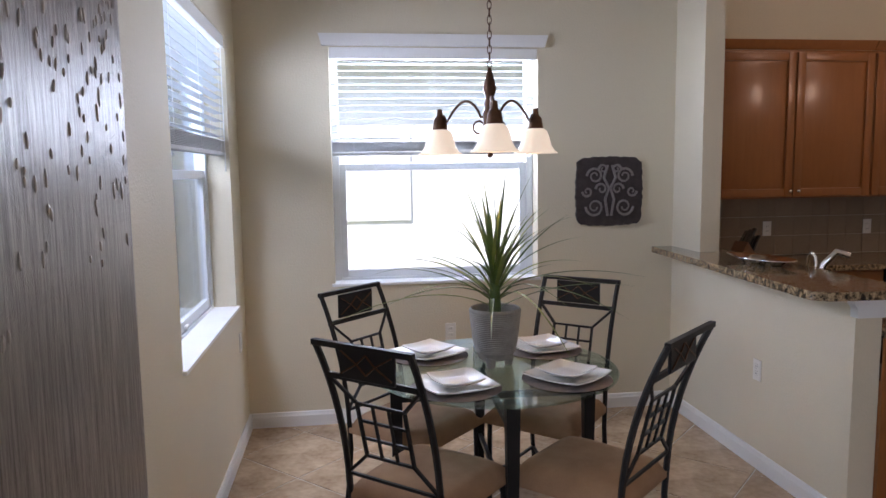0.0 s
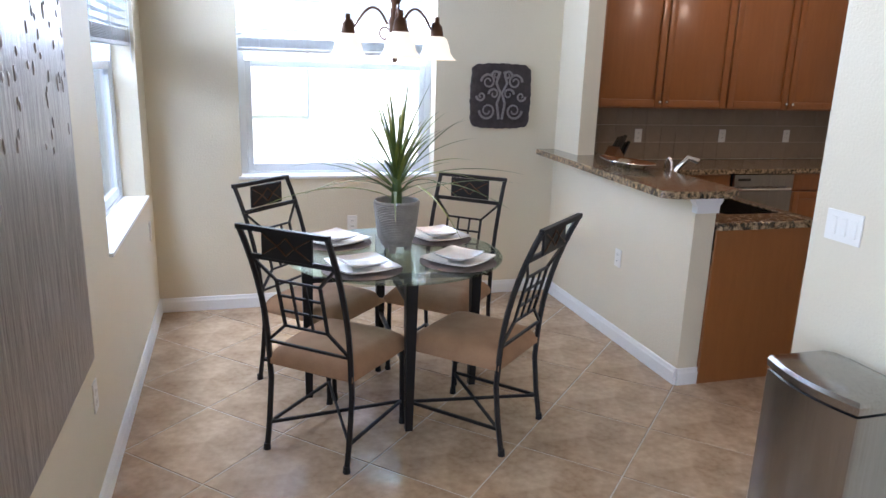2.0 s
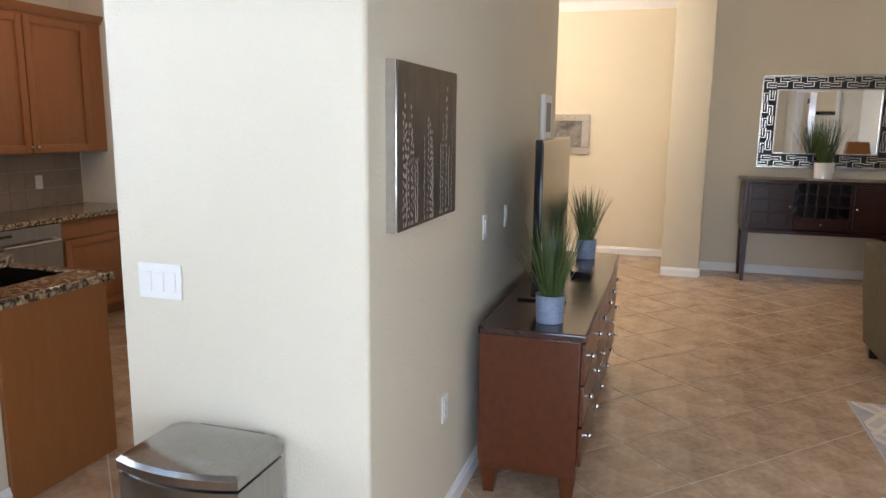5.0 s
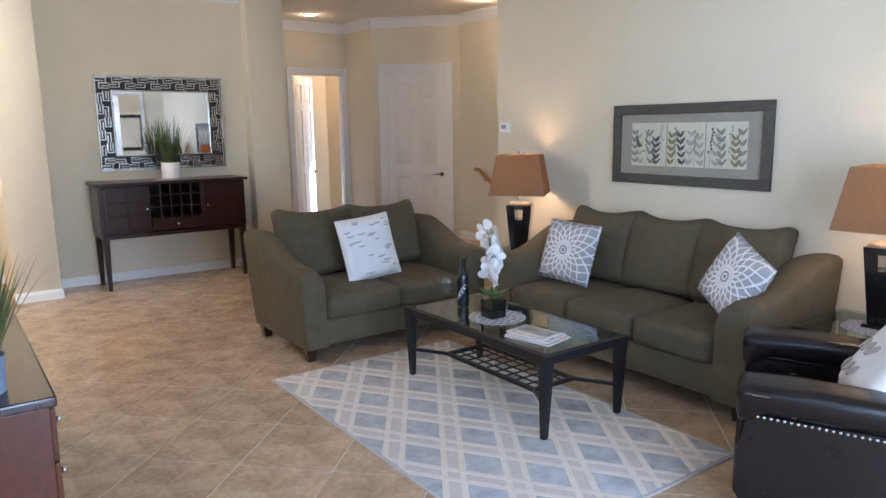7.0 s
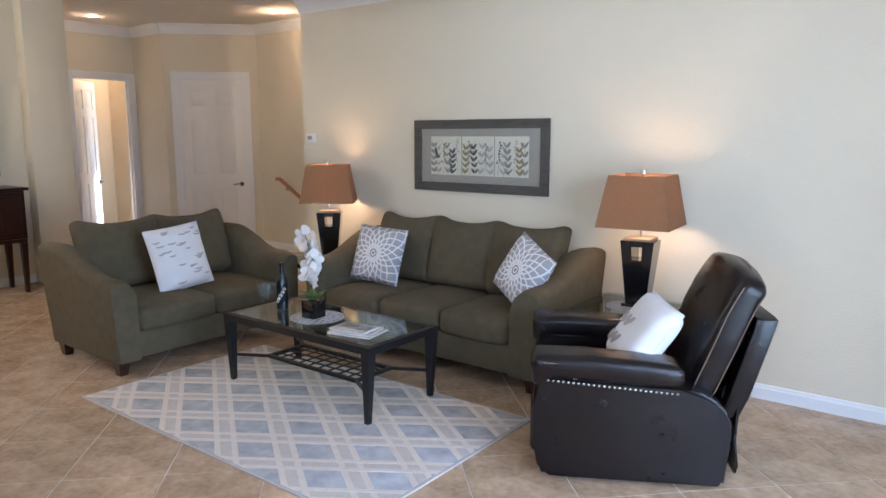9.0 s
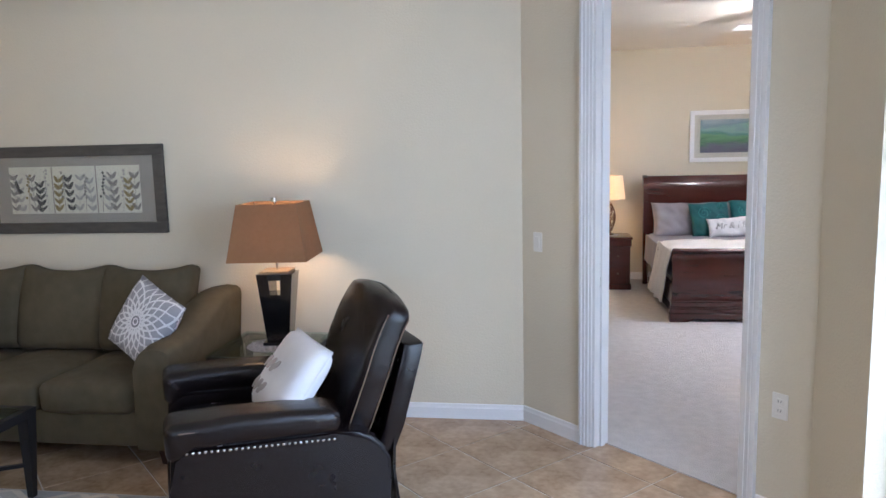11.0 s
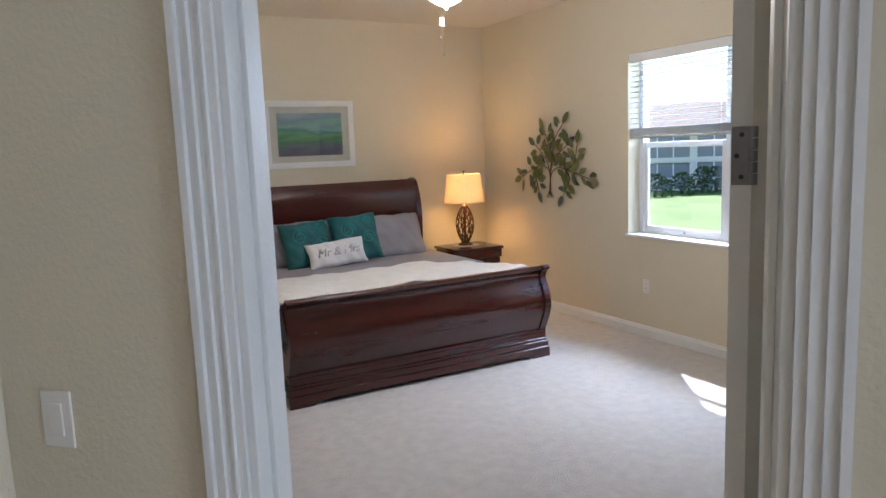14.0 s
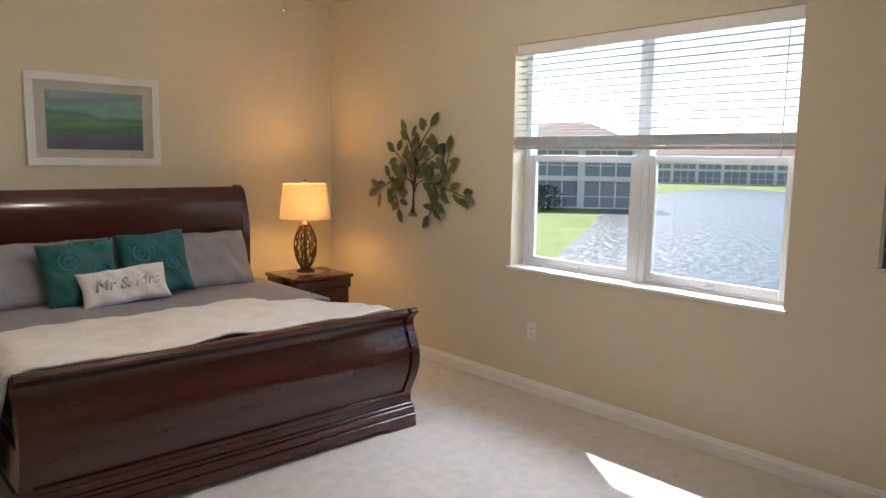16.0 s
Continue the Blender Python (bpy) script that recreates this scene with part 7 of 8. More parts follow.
ceiling_fan(3.47, -0.44, 2.485, -18, "white ceiling fan with a lit frosted glass bowl", 4, DOORW, LIV_H, ())
lamp("kitchen_bulb", "POINT", Matrix.Translation((4.1, 4.4, 2.5)), 18, (1.0, 0.72, 0.46), 0.12)
kl = thing("ceiling_light", "round frosted kitchen ceiling light", "ceiling light", pose(4.1, 4.4, 0))
bm = bmesh.new()
lathe(bm, [(0.17, H - 0.001), (0.17, H - 0.03), (0.12, H - 0.08), (0.02, H - 0.095)], 28)
part("bowl", bm, glow("lit_kitchen_bowl", (1.0, 0.8, 0.55), 3), kl)
# all but the first are unseen; the last is added to brighten the living end
for n, (x, y, e) in enumerate(((8.0, -4.16, 6), (7.9, 2.8, 120), (11.3, -3.8, 22), (10.2, -2.9, 2), (6.7, 0.5, 15))):
    dl = thing("downlight", "recessed ceiling downlight with white trim ring, some of them added fill", "ceiling light", pose(x, y, 0), "downlights")
    bm = bmesh.new()
    lathe(bm, [(0.095, H - 0.001), (0.095, H - 0.006), (0.075, H - 0.008), (0.07, H - 0.003)], 24)
    part("trim_ring", bm, WHITE, dl)
    bm = bmesh.new()
    lathe(bm, [(0.069, H - 0.001), (0.069, H - 0.004)], 20)
    part("lens", bm, glow("lit_downlight", (1.0, 0.72, 0.42), 6), dl)
    lamp("downlight_and_fill_bulb", "POINT", Matrix.Translation((x, y, H - 0.12)), e, (1.0, 0.83, 0.58) if n in (1, 4) else (1.0, 0.62, 0.30), 0.06)

# ---- bedroom ----
BX, BW, FY, HY = -1.325, 1.015, -5.36, -7.40
bed = thing("sleigh_bed", "dark mahogany king sleigh bed", "bed", pose(BX, 0, 0))


def sleigh(outline, half, y, flip, inset=0.0):
    """A board of curved section, pushed across the bed."""
    bm = bmesh.new()
    prism(bm, outline, -half + inset, half - inset)
    bmesh.ops.transform(bm, matrix=Matrix.Translation((0, y, 0)) @ Matrix.Rotation(radians(90), 4, "Z") @ Matrix.Diagonal((flip, 1, 1, 1)), verts=bm.verts[:])
    return bm


def s_curve(h, bulge, roll, thick, z0, start=0.62):
    """Front and back lines of a sleigh board from z0 up to h, with a rolled top."""
    n, f, b = 28, [], []
    for k in range(n + 1):
        t = k / n
        y = bulge * math.sin(math.pi * min(1, t / 0.92)) ** 1.15 + roll * max(0, (t - start) / (1 - start)) ** 2
        f.append((y, z0 + (h - z0) * t))
        b.append((y - thick, z0 + (h - z0) * t))
    return f + [(f[-1][0] + 0.012, h + 0.004), (f[-1][0] + 0.018, h + 0.018), (f[-1][0] + 0.006, h + 0.032), (f[-1][0] - 0.02, h + 0.034)] + b[::-1]


part("footboard_panel", sleigh(s_curve(0.68, 0.075, 0.045, 0.03, 0.215, 0.8), BW, FY, 1, 0.05), MAHOG, bed, "", 40)
part("headboard_panel", sleigh(s_curve(1.30, 0.008, 0.035, 0.035, 0.30, 0.88), BW, HY, -1, 0.05), MAHOG, bed, "", 40)
for s in (-1, 1):
    for name, o, y, flip in (("foot_post", s_curve(0.685, 0.078, 0.047, 0.06, 0.217, 0.8), FY, 1), ("head_post", s_curve(1.31, 0.02, 0.10, 0.08, 0.0, 0.7), HY, -1)):
        bm = bmesh.new()
        prism(bm, [(p + 0.012, z) for p, z in o], 0, 0.055)
        bmesh.ops.transform(bm, matrix=Matrix.Translation((s * BW + (0 if s > 0 else 0.055), y, 0)) @ Matrix.Rotation(radians(90), 4, "Z") @ Matrix.Diagonal((flip, 1, 1, 1)), verts=bm.verts[:])
        part(name, bm, MAHOG, bed, "", 40)
for z0, z1, out in ((0.03, 0.085, 0.045), (0.085, 0.13, 0.036), (0.13, 0.15, 0.026), (0.19, 0.215, 0.012)):
    box_part("plinth_moulding", (-BW - out * 0.3, BW + out * 0.3, FY - 0.045, FY + out, z0, z1), MAHOG, bed, 0.007, seg=3)
box_part("plinth", (-BW, BW, FY - 0.04, FY + 0.012, 0.15, 0.19), MAHOG, bed, 0.003)
for s in (-1, 1):
    bm = bmesh.new()
    prism(bm, [(s * (BW + 0.013), 0.0), (s * (BW - 0.14), 0.0), (s * (BW - 0.16), 0.012), (s * (BW - 0.22), 0.034), (s * (BW + 0.013), 0.034)], FY - 0.04, FY + 0.045)
    part("bracket_foot", bm, MAHOG, bed)
    box_part("side_rail", (s * BW - s * 0.03, s * BW - s * 0.06, HY + 0.01, FY - 0.04, 0.14, 0.34), MAHOG, bed, 0.004)
    box_part("bed_skirt", (s * BW - s * 0.065, s * BW - s * 0.075, HY + 0.02, FY - 0.05, 0.01, 0.30), mat("dark_bed_skirt", (0.05, 0.045, 0.05), rough=0.9), bed, 0.002)

mt = thing("mattress", "king mattress with a grey fitted sheet", "mattress", pose(BX, 0, 0))
bm = bmesh.new()
soft(bm, -0.955, 0.955, HY + 0.06, FY - 0.07, 0.341, 0.615, 0.06, 5)
part("fitted_sheet", bm, LINEN, mt, "", 60)


def drape(y0, y1, z, left_drop, right_drop, material, root, name, wob, seed, slant=0.0, nx=96, ny=56, half=0.985, sweep=0.0):
    """A cloth over the mattress that hangs down on both sides."""
    bm = bmesh.new()
    total = left_drop + 2 * half + right_drop
    g = {}
    for i in range(nx + 1):
        for j in range(ny + 1):
            s = i / nx * total
            edge = y0 + sweep * max(0.0, (s - left_drop - half - 0.25) / 0.7) ** 2
            y = edge + (y1 - edge) * j / ny
            q = Vector((s * 2.2, y * 2.6, seed))
            w = wob * (noise.noise(q) + 0.5 * noise.noise(q * 2.3) + 0.28 * noise.noise(q * 5.1) + 0.22 * (1 - abs(noise.noise(Vector((s * 3.0 + y * 5.0, y * 11.0 - s * 1.5, seed)))) * 2))
            if s < left_drop:
                d = left_drop - s
                x, zz = half + 0.012 + 0.035 * d + 0.035 * noise.noise(Vector((y * 7, d * 2, seed))) * d / max(left_drop, 0.1) + w * 0.4, z - d
                y += slant * d
            elif s > left_drop + 2 * half:
                d = s - left_drop - 2 * half
                x, zz = -half - 0.012 - 0.03 * d + w * 0.4, z - d
            else:
                x = half - (s - left_drop)
                e = min(half - abs(x), 0.06) / 0.06
                zz = z - 0.03 * (1 - e) ** 2 + w
            g[i, j] = bm.verts.new((x, y, zz))
    for i in range(nx):
        for j in range(ny):
            bm.faces.new((g[i, j], g[i + 1, j], g[i + 1, j + 1], g[i, j + 1]))
    ob = part(name, bm, material, root, "", 80)
    sol = ob.modifiers.new("thick", "SOLIDIFY")
    sol.thickness, sol.offset = 0.012, 1
    return ob


sh = thing("flat_sheet", "grey flat sheet folded back over the bed", "sheet", pose(BX, 0, 0))
drape(-7.22, -6.2, 0.640, 0.30, 0.25, LINEN, sh, "sheet_cloth", 0.010, 3.3)
cvl = thing("coverlet", "cream textured coverlet draped over the bed and side", "bedspread", pose(BX, 0, 0))
drape(-6.27, -5.46, 0.676, 0.60, 0.0, COVER, cvl, "coverlet_cloth", 0.030, 8.1, slant=-0.72, sweep=0.75)


def bed_pillow(x, y, z, lean, yaw, w, h, t, material, label, name="bed_pillow"):
    root = thing(name, label, "pillow", pose(x, y, z, 0, 0, yaw) @ pose(0, 0, 0, lean, -3 if name == "throw_pillow" else 0, 0), "bed pillows")
    bm = bmesh.new()
    cushion(bm, w, h, t, 26, 0.42, 0.07)
    for c in bm.verts:
        c.co.y += 0.026 * noise.noise(Vector((c.co.x * 7, c.co.z * 7, x))) + 0.016 * noise.noise(Vector((c.co.x * 19 + c.co.z * 12, c.co.z * 9, x)))
        c.co.z += 0.018 * noise.noise(Vector((c.co.x * 6, 3.1, x)))
    part("cover", bm, material, root, "", 80)
    return root


for x, dy in ((-0.70, 0), (-1.22, -0.03), (-1.90, 0)):
    bed_pillow(x, -7.13 + dy, 0.81, -27, 180, 0.64, 0.46, 0.23, LINEN, "grey sateen bed pillow against the headboard")
tp = [bed_pillow(-1.00, -6.93, 0.835, -22, 184, 0.45, 0.43, 0.15, TEAL, "teal cushion with tone-on-tone swirls", "throw_pillow"), bed_pillow(-1.45, -6.94, 0.855, -21, 176, 0.45, 0.44, 0.15, TEAL, "teal cushion with tone-on-tone swirls", "throw_pillow")]
TEAL2 = mat("light_teal_swirl", (0.022, 0.21, 0.215), (0.016, 0.16, 0.165), 0.5, bump=0)
for root in tp:
    for cx, cz, r in ((-0.08, 0.06, 0.075), (0.10, -0.02, 0.06), (-0.03, -0.11, 0.05), (0.11, 0.13, 0.04)):
        bm = bmesh.new()
        pts = []
        for a in np.linspace(0, 4 * math.pi, 26):
            rr = r * (1 - 0.07 * a)
            px, pz = cx + rr * math.cos(a), cz + rr * math.sin(a)
            u, v = px / 0.225, pz / 0.215
            pts.append((px, -0.075 * (max(0, 1 - u**4) * max(0, 1 - v**4)) ** 0.42 - 0.008, pz))
        tube(bm, pts, 0.006, 5, 0.6)
        part("swirl", bm, TEAL2, root)
lp = bed_pillow(-1.20, -6.76, 0.765, -26, 182, 0.54, 0.235, 0.12, WHITEFAB, "white lumbar pillow with grey script lettering", "throw_pillow")
INK = mat("silver_lettering", (0.46, 0.45, 0.45), rough=0.6, bump=0)
txt = bpy.data.curves.new("lettering", "FONT")
txt.body, txt.size, txt.align_x, txt.align_y, txt.extrude, txt.shear = "Mr & Mrs", 0.098, "CENTER", "CENTER", 0.012, 0.25
tob = new("scrap", txt)
tme = bpy.data.meshes.new_from_object(tob.evaluated_get(bpy.context.evaluated_depsgraph_get()))
bpy.data.objects.remove(tob)
tme.materials.clear()
tme.materials.append(INK)
tl = new("lettering", tme)
tl.parent = lp
tl.matrix_local = pose(0, -0.058, 0.0, 90, 0, 0)


def nightstand(x0, x1, label):
    root = thing("nightstand", label, "nightstand", pose((x0 + x1) / 2, -7.42, 0), "nightstands")
    w = (x1 - x0) / 2
    box_part("top", (-w, w, -0.0, 0.48, 0.605, 0.635), MAHOG, root, 0.008, seg=3)
    box_part("frieze", (-w + 0.012, w - 0.012, 0.012, 0.465, 0.52, 0.605), MAHOG, root, 0.012, seg=3)
    box_part("body", (-w + 0.025, w - 0.025, 0.02, 0.445, 0.07, 0.52), MAHOG, root, 0.004)
    for z in (0.10, 0.31):
        dr = box_part("drawer", (-w + 0.05, w - 0.05, 0.446, 0.458, z, z + 0.19), MAHOG, root, 0.004)
        for dx in (-0.1, 0.1):
            bm = bmesh.new()
            v = bmesh.ops.create_icosphere(bm, subdivisions=2, radius=0.012)["verts"]
            bmesh.ops.translate(bm, vec=(dx, 0.47, z + 0.1), verts=v)
            part("knob", bm, BRONZE, dr)
    box_part("plinth", (-w + 0.012, w - 0.012, 0.012, 0.465, 0.0, 0.07), MAHOG, root, 0.008)


nightstand(-3.04, -2.50, "dark mahogany nightstand with two drawers beside the bed")
nightstand(-0.14, 0.40, "dark mahogany nightstand with two drawers beside the bed")
IVORY = shade_mat("ivory_lampshade", (0.82, 0.74, 0.58), 0.34)


def cage_lamp(x, y, energy):
    z = 0.635
    doily(x, y, z, 0.13)
    root = thing("table_lamp", "bronze openwork oval lamp with a lit ivory shade", "lamp", pose(x, y, z + 0.006), "bedside lamps")
    bm = bmesh.new()
    lathe(bm, [(0.075, 0), (0.07, 0.015), (0.045, 0.025), (0.04, 0.035)], 20)
    part("foot", bm, BRONZE, root)
    rng = random.Random(2)

    def egg(a, t):
        r = 0.035 + 0.055 * math.sin(math.pi * min(max(t, 0), 1)) ** 0.8
        return Vector((r * math.cos(a), r * math.sin(a), 0.035 + 0.35 * t))

    for k in range(11):
        for s in (-1, 1):
            bm = bmesh.new()
            tube(bm, [egg(2 * math.pi * k / 11 + s * 1.9 * t + 0.25 * math.sin(9 * t + k), t) for t in np.linspace(0, 1, 18)], 0.0048, 5)
            part("cage_strand", bm, BRONZE, root, "", 60)
    for t in (0.0, 1.0):
        bm = bmesh.new()
        tube(bm, [egg(a, t) for a in np.linspace(0, 2 * math.pi, 20)], 0.006, 6)
        part("cage_ring", bm, BRONZE, root, "", 60)
    bm = bmesh.new()
    lathe(bm, [(0.012, 0.03), (0.012, 0.40), (0.04, 0.385), (0.03, 0.40), (0.008, 0.42), (0.006, 0.72), (0.011, 0.725), (0.012, 0.74), (0.004, 0.75)], 12)
    part("stem", bm, BRONZE, root)
    bm = bmesh.new()
    lathe(bm, [(0.012, 0.47), (0.03, 0.52), (0.03, 0.55), (0.012, 0.58)], 12)
    part("bulb", bm, glow("amber_bulb", (1.0, 0.62, 0.25), 12), root, "lit warm bulb")
    bm = bmesh.new()
    lathe(bm, [(0.205, 0.435), (0.170, 0.715), (0.167, 0.715), (0.202, 0.435)], 40, closed=False)
    part("shade", bm, IVORY, root, "ivory fabric drum shade", 50)
    lamp("bedside_bulb", "POINT", Matrix.Translation((x, y, z + 0.56)), energy, (1.0, 0.53, 0.16), 0.085)


cage_lamp(-2.76, -7.22, 27)
cage_lamp(0.13, -7.20, 9)

# seascape over the bed
pt = thing("framed_picture", "silver-white framed green and purple seascape print", "picture", pose(-1.35, -7.71, 1.485, 0, 0, 180))
pw, ph = 0.895, 0.635
SILVERW = mat("silver_white_frame", (0.84, 0.84, 0.84), (0.78, 0.78, 0.78), 0.35)
for d in ((-pw / 2, pw / 2, 0, 0.055), (-pw / 2, pw / 2, ph - 0.055, ph), (-pw / 2, -pw / 2 + 0.055, 0.055, ph - 0.055), (pw / 2 - 0.055, pw / 2, 0.055, ph - 0.055)):
    box_part("frame_rail", (d[0], d[1], -0.028, 0, d[2], d[3]), SILVERW, pt, 0.005)
box_part("mat_board", (-pw / 2 + 0.055, pw / 2 - 0.055, -0.012, -0.002, 0.055, ph - 0.055), mat("cream_mat_board", (0.70, 0.65, 0.60), rough=0.9), pt, 0.001, seg=1)
sea = bpy.data.materials.new("sea_print")
sea.use_nodes = True
nt, n = sea.node_tree, sea.node_tree.nodes
co, mp, wv, ns, rp = n.new("ShaderNodeTexCoord"), n.new("ShaderNodeMapping"), n.new("ShaderNodeSeparateXYZ"), n.new("ShaderNodeTexNoise"), n.new("ShaderNodeValToRGB")
mp.inputs["Scale"].default_value = (2.4, 1, 6)
mp.inputs["Rotation"].default_value = (0, 0.22, 0)
ns.inputs["Scale"].default_value, ns.inputs["Detail"].default_value, ns.inputs["Distortion"].default_value = 1.3, 5, 0.9
ad = n.new("ShaderNodeMath")
ad.operation = "MULTIPLY_ADD"
ad.inputs[1].default_value = 0.36
nt.links.new(co.outputs["Object"], mp.inputs[0])
nt.links.new(mp.outputs[0], ns.inputs[0])
nt.links.new(co.outputs["Object"], wv.inputs[0])
nt.links.new(ns.outputs[0], ad.inputs[0])
nt.links.new(wv.outputs[2], ad.inputs[2])
nt.links.new(ad.outputs[0], rp.inputs[0])
el = rp.color_ramp.elements
el[0].position, el[0].color = 0.30, (0.10, 0.085, 0.16, 1)
el[1].position, el[1].color = 0.72, (0.36, 0.41, 0.50, 1)
for pos, col in ((0.37, (0.12, 0.13, 0.19, 1)), (0.43, (0.05, 0.17, 0.08, 1)), (0.49, (0.14, 0.33, 0.15, 1)), (0.54, (0.06, 0.22, 0.20, 1)), (0.59, (0.25, 0.42, 0.38, 1)), (0.65, (0.18, 0.27, 0.35, 1))):
    e = el.new(pos)
    e.color = col
nt.links.new(rp.outputs[0], n["Principled BSDF"].inputs["Base Color"])
n["Principled BSDF"].inputs["Roughness"].default_value = 0.5
box_part("print", (-pw / 2 + 0.125, pw / 2 - 0.125, -0.014, -0.012, 0.115, ph - 0.115), sea, pt, 0.0005, seg=1)
bm = bmesh.new()
bx(bm, -pw / 2 + 0.053, pw / 2 - 0.053, -0.022, -0.020, 0.053, ph - 0.053)
part("glazing", bm, GLASS, pt, smooth=None)

# metal tree on the window wall
tr = thing("wall_tree", "metal tree wall art with green and blue leaves", "wall art", pose(-3.33, -6.51, 1.13, 0, 0, 90))
LEAVES = [mat("metal_leaf", c, rough=0.42, metal=0.55, scale=30, fine=120, bump=0.001) for c in ((0.15, 0.18, 0.07), (0.24, 0.26, 0.10), (0.12, 0.16, 0.13), (0.32, 0.31, 0.17), (0.05, 0.055, 0.17))]
rng = random.Random(17)


def bend(ctrl, n=14):
    """A smooth line through the control points."""
    pts = [Vector((x, -0.03, z)) for x, z in ctrl]
    pts = [pts[0] * 2 - pts[1]] + pts + [pts[-1] * 2 - pts[-2]]
    out = []
    for i in range(1, len(pts) - 2):
        a, b, c, d = pts[i - 1:i + 3]
        for t in np.linspace(0, 1, n)[:-1] if i < len(pts) - 3 else np.linspace(0, 1, n):
            out.append(0.5 * (2 * b + (c - a) * t + (2 * a - 5 * b + 4 * c - d) * t * t + (3 * b - a - 3 * c + d) * t**3))
    return out


def metal_leaf(p, ang, length, width, layer):
    bm = bmesh.new()
    c, sn = math.cos(ang), math.sin(ang)
    up, dn, md = [], [], []
    for t in np.linspace(0, 1, 8):
        h = width * math.sin(math.pi * t ** 0.9) ** 0.8 if 0 < t < 1 else 0.0008
        for lst, q, lift in ((up, h, 0.005), (md, 0, 0.0), (dn, -h, 0.005)):
            lst.append(bm.verts.new((p.x + t * length * c - q * sn, -layer - lift, p.z + t * length * sn + q * c)))
    for i in range(7):
        bm.faces.new((up[i], up[i + 1], md[i + 1], md[i]))
        bm.faces.new((md[i], md[i + 1], dn[i + 1], dn[i]))
    return part("leaf", bm, LEAVES[min(4, int(abs(rng.gauss(0, 1.7))))], tr, "", 80)


BOUGHS = (((0, 0.05), (0, 0.22), (-0.07, 0.28), (-0.20, 0.28), (-0.45, 0.18)), ((0, 0.05), (0, 0.22), (-0.06, 0.36), (-0.22, 0.49)), ((0.005, 0.05), (0.01, 0.24), (0.03, 0.40), (-0.08, 0.63)),
         ((0.005, 0.05), (0.015, 0.28), (0.08, 0.53), (0.21, 0.68)), ((0.01, 0.05), (0.01, 0.20), (0.08, 0.36), (0.27, 0.48)), ((0.01, 0.05), (0.02, 0.20), (0.12, 0.27), (0.26, 0.25), (0.58, 0.17)),
         ((0.26, 0.255), (0.36, 0.31), (0.41, 0.49)), ((-0.19, 0.28), (-0.23, 0.20), (-0.17, 0.04)), ((0.24, 0.25), (0.29, 0.16), (0.20, 0.01)))
for n, ctrl in enumerate(BOUGHS):
    pts = bend(ctrl)
    bm = bmesh.new()
    tube(bm, pts, 0.0055, 6, 0.7)
    part("branch", bm, BRONZE, tr, "", 60)
    d = (pts[-1] - pts[-3]).normalized()
    metal_leaf(pts[-1], math.atan2(d.z, d.x), rng.uniform(0.12, 0.14), 0.034, 0.034)
    first = len(pts) // 2 if n < 6 else len(pts) // 4
    for j in range(first, len(pts) - 1, 4 if n < 6 else 5):
        d = (pts[j + 1] - pts[j]).normalized()
        for s in (-1, 1):
            ang = math.atan2(d.z, d.x) + s * radians(rng.uniform(30, 85))
            stalk = pts[j] + Vector((math.cos(ang), 0, math.sin(ang))) * rng.uniform(0.01, 0.05)
            metal_leaf(stalk, ang + rng.uniform(-0.5, 0.5), rng.uniform(0.09, 0.13), rng.uniform(0.022, 0.034), 0.015 if rng.random() < 0.5 else 0.038)
for k in range(5):
    bm = bmesh.new()
    tube(bm, bend(((0.0, 0.12), (0.004 * (k - 2), 0.05), (0.026 * (k - 2), -0.012 - 0.006 * (k % 2))), 6), 0.005, 5, 0.8)
    part("root", bm, BRONZE, tr, "", 60)

# black framed mirror by the window
bmr = thing("wall_mirror", "black and silver framed wall mirror", "mirror", pose(-3.33, -2.84, 1.11, 0, 0, 90))
for d in ((-0.40, 0.40, 0, 0.095), (-0.40, 0.40, 0.865, 0.96), (-0.40, -0.305, 0.095, 0.865), (0.305, 0.40, 0.095, 0.865)):
    box_part("frame_rail", (d[0], d[1], -0.035, 0, d[2], d[3]), BLACK, bmr, 0.006)
for d in ((-0.412, 0.412, -0.012, 0.006), (-0.412, 0.412, 0.954, 0.972), (-0.412, -0.394, 0.006, 0.954), (0.394, 0.412, 0.006, 0.954), (-0.312, 0.312, 0.088, 0.1), (-0.312, 0.312, 0.86, 0.872), (-0.312, -0.3, 0.1, 0.86), (0.3, 0.312, 0.1, 0.86)):
    box_part("silver_edge", (d[0], d[1], -0.039, -0.003, d[2], d[3]), NICKEL, bmr, 0.003)
bm = bmesh.new()
bx(bm, -0.305, 0.305, -0.02, -0.012, 0.095, 0.865)
part("mirror_glass", bm, MIRROR, bmr, "", None)

# armchair with the throw
ac = thing("armchair", "beige upholstered armchair under the wall mirror", "armchair", pose(-2.50, -2.13, 0, 0, 0, -60))
BEIGE = mat("beige_upholstery", (0.42, 0.36, 0.28), rough=0.95, fine=300, bump=0.002)
for s in (-1, 1):
    box_part("arm", (s * 0.36 - 0.07, s * 0.36 + 0.07, -0.34, 0.34, 0.12, 0.60), BEIGE, ac, 0.05, seg=4)
    for y in (-0.3, 0.3):
        box_part("foot", (s * 0.36 - 0.025, s * 0.36 + 0.025, y - 0.025, y + 0.025, 0, 0.12), ESPRESSO, ac, 0.003)
box_part("seat_cushion", (-0.29, 0.29, -0.2, 0.36, 0.30, 0.46), BEIGE, ac, 0.05, seg=4)
box_part("seat_base", (-0.29, 0.29, -0.3, 0.33, 0.12, 0.30), BEIGE, ac, 0.01)
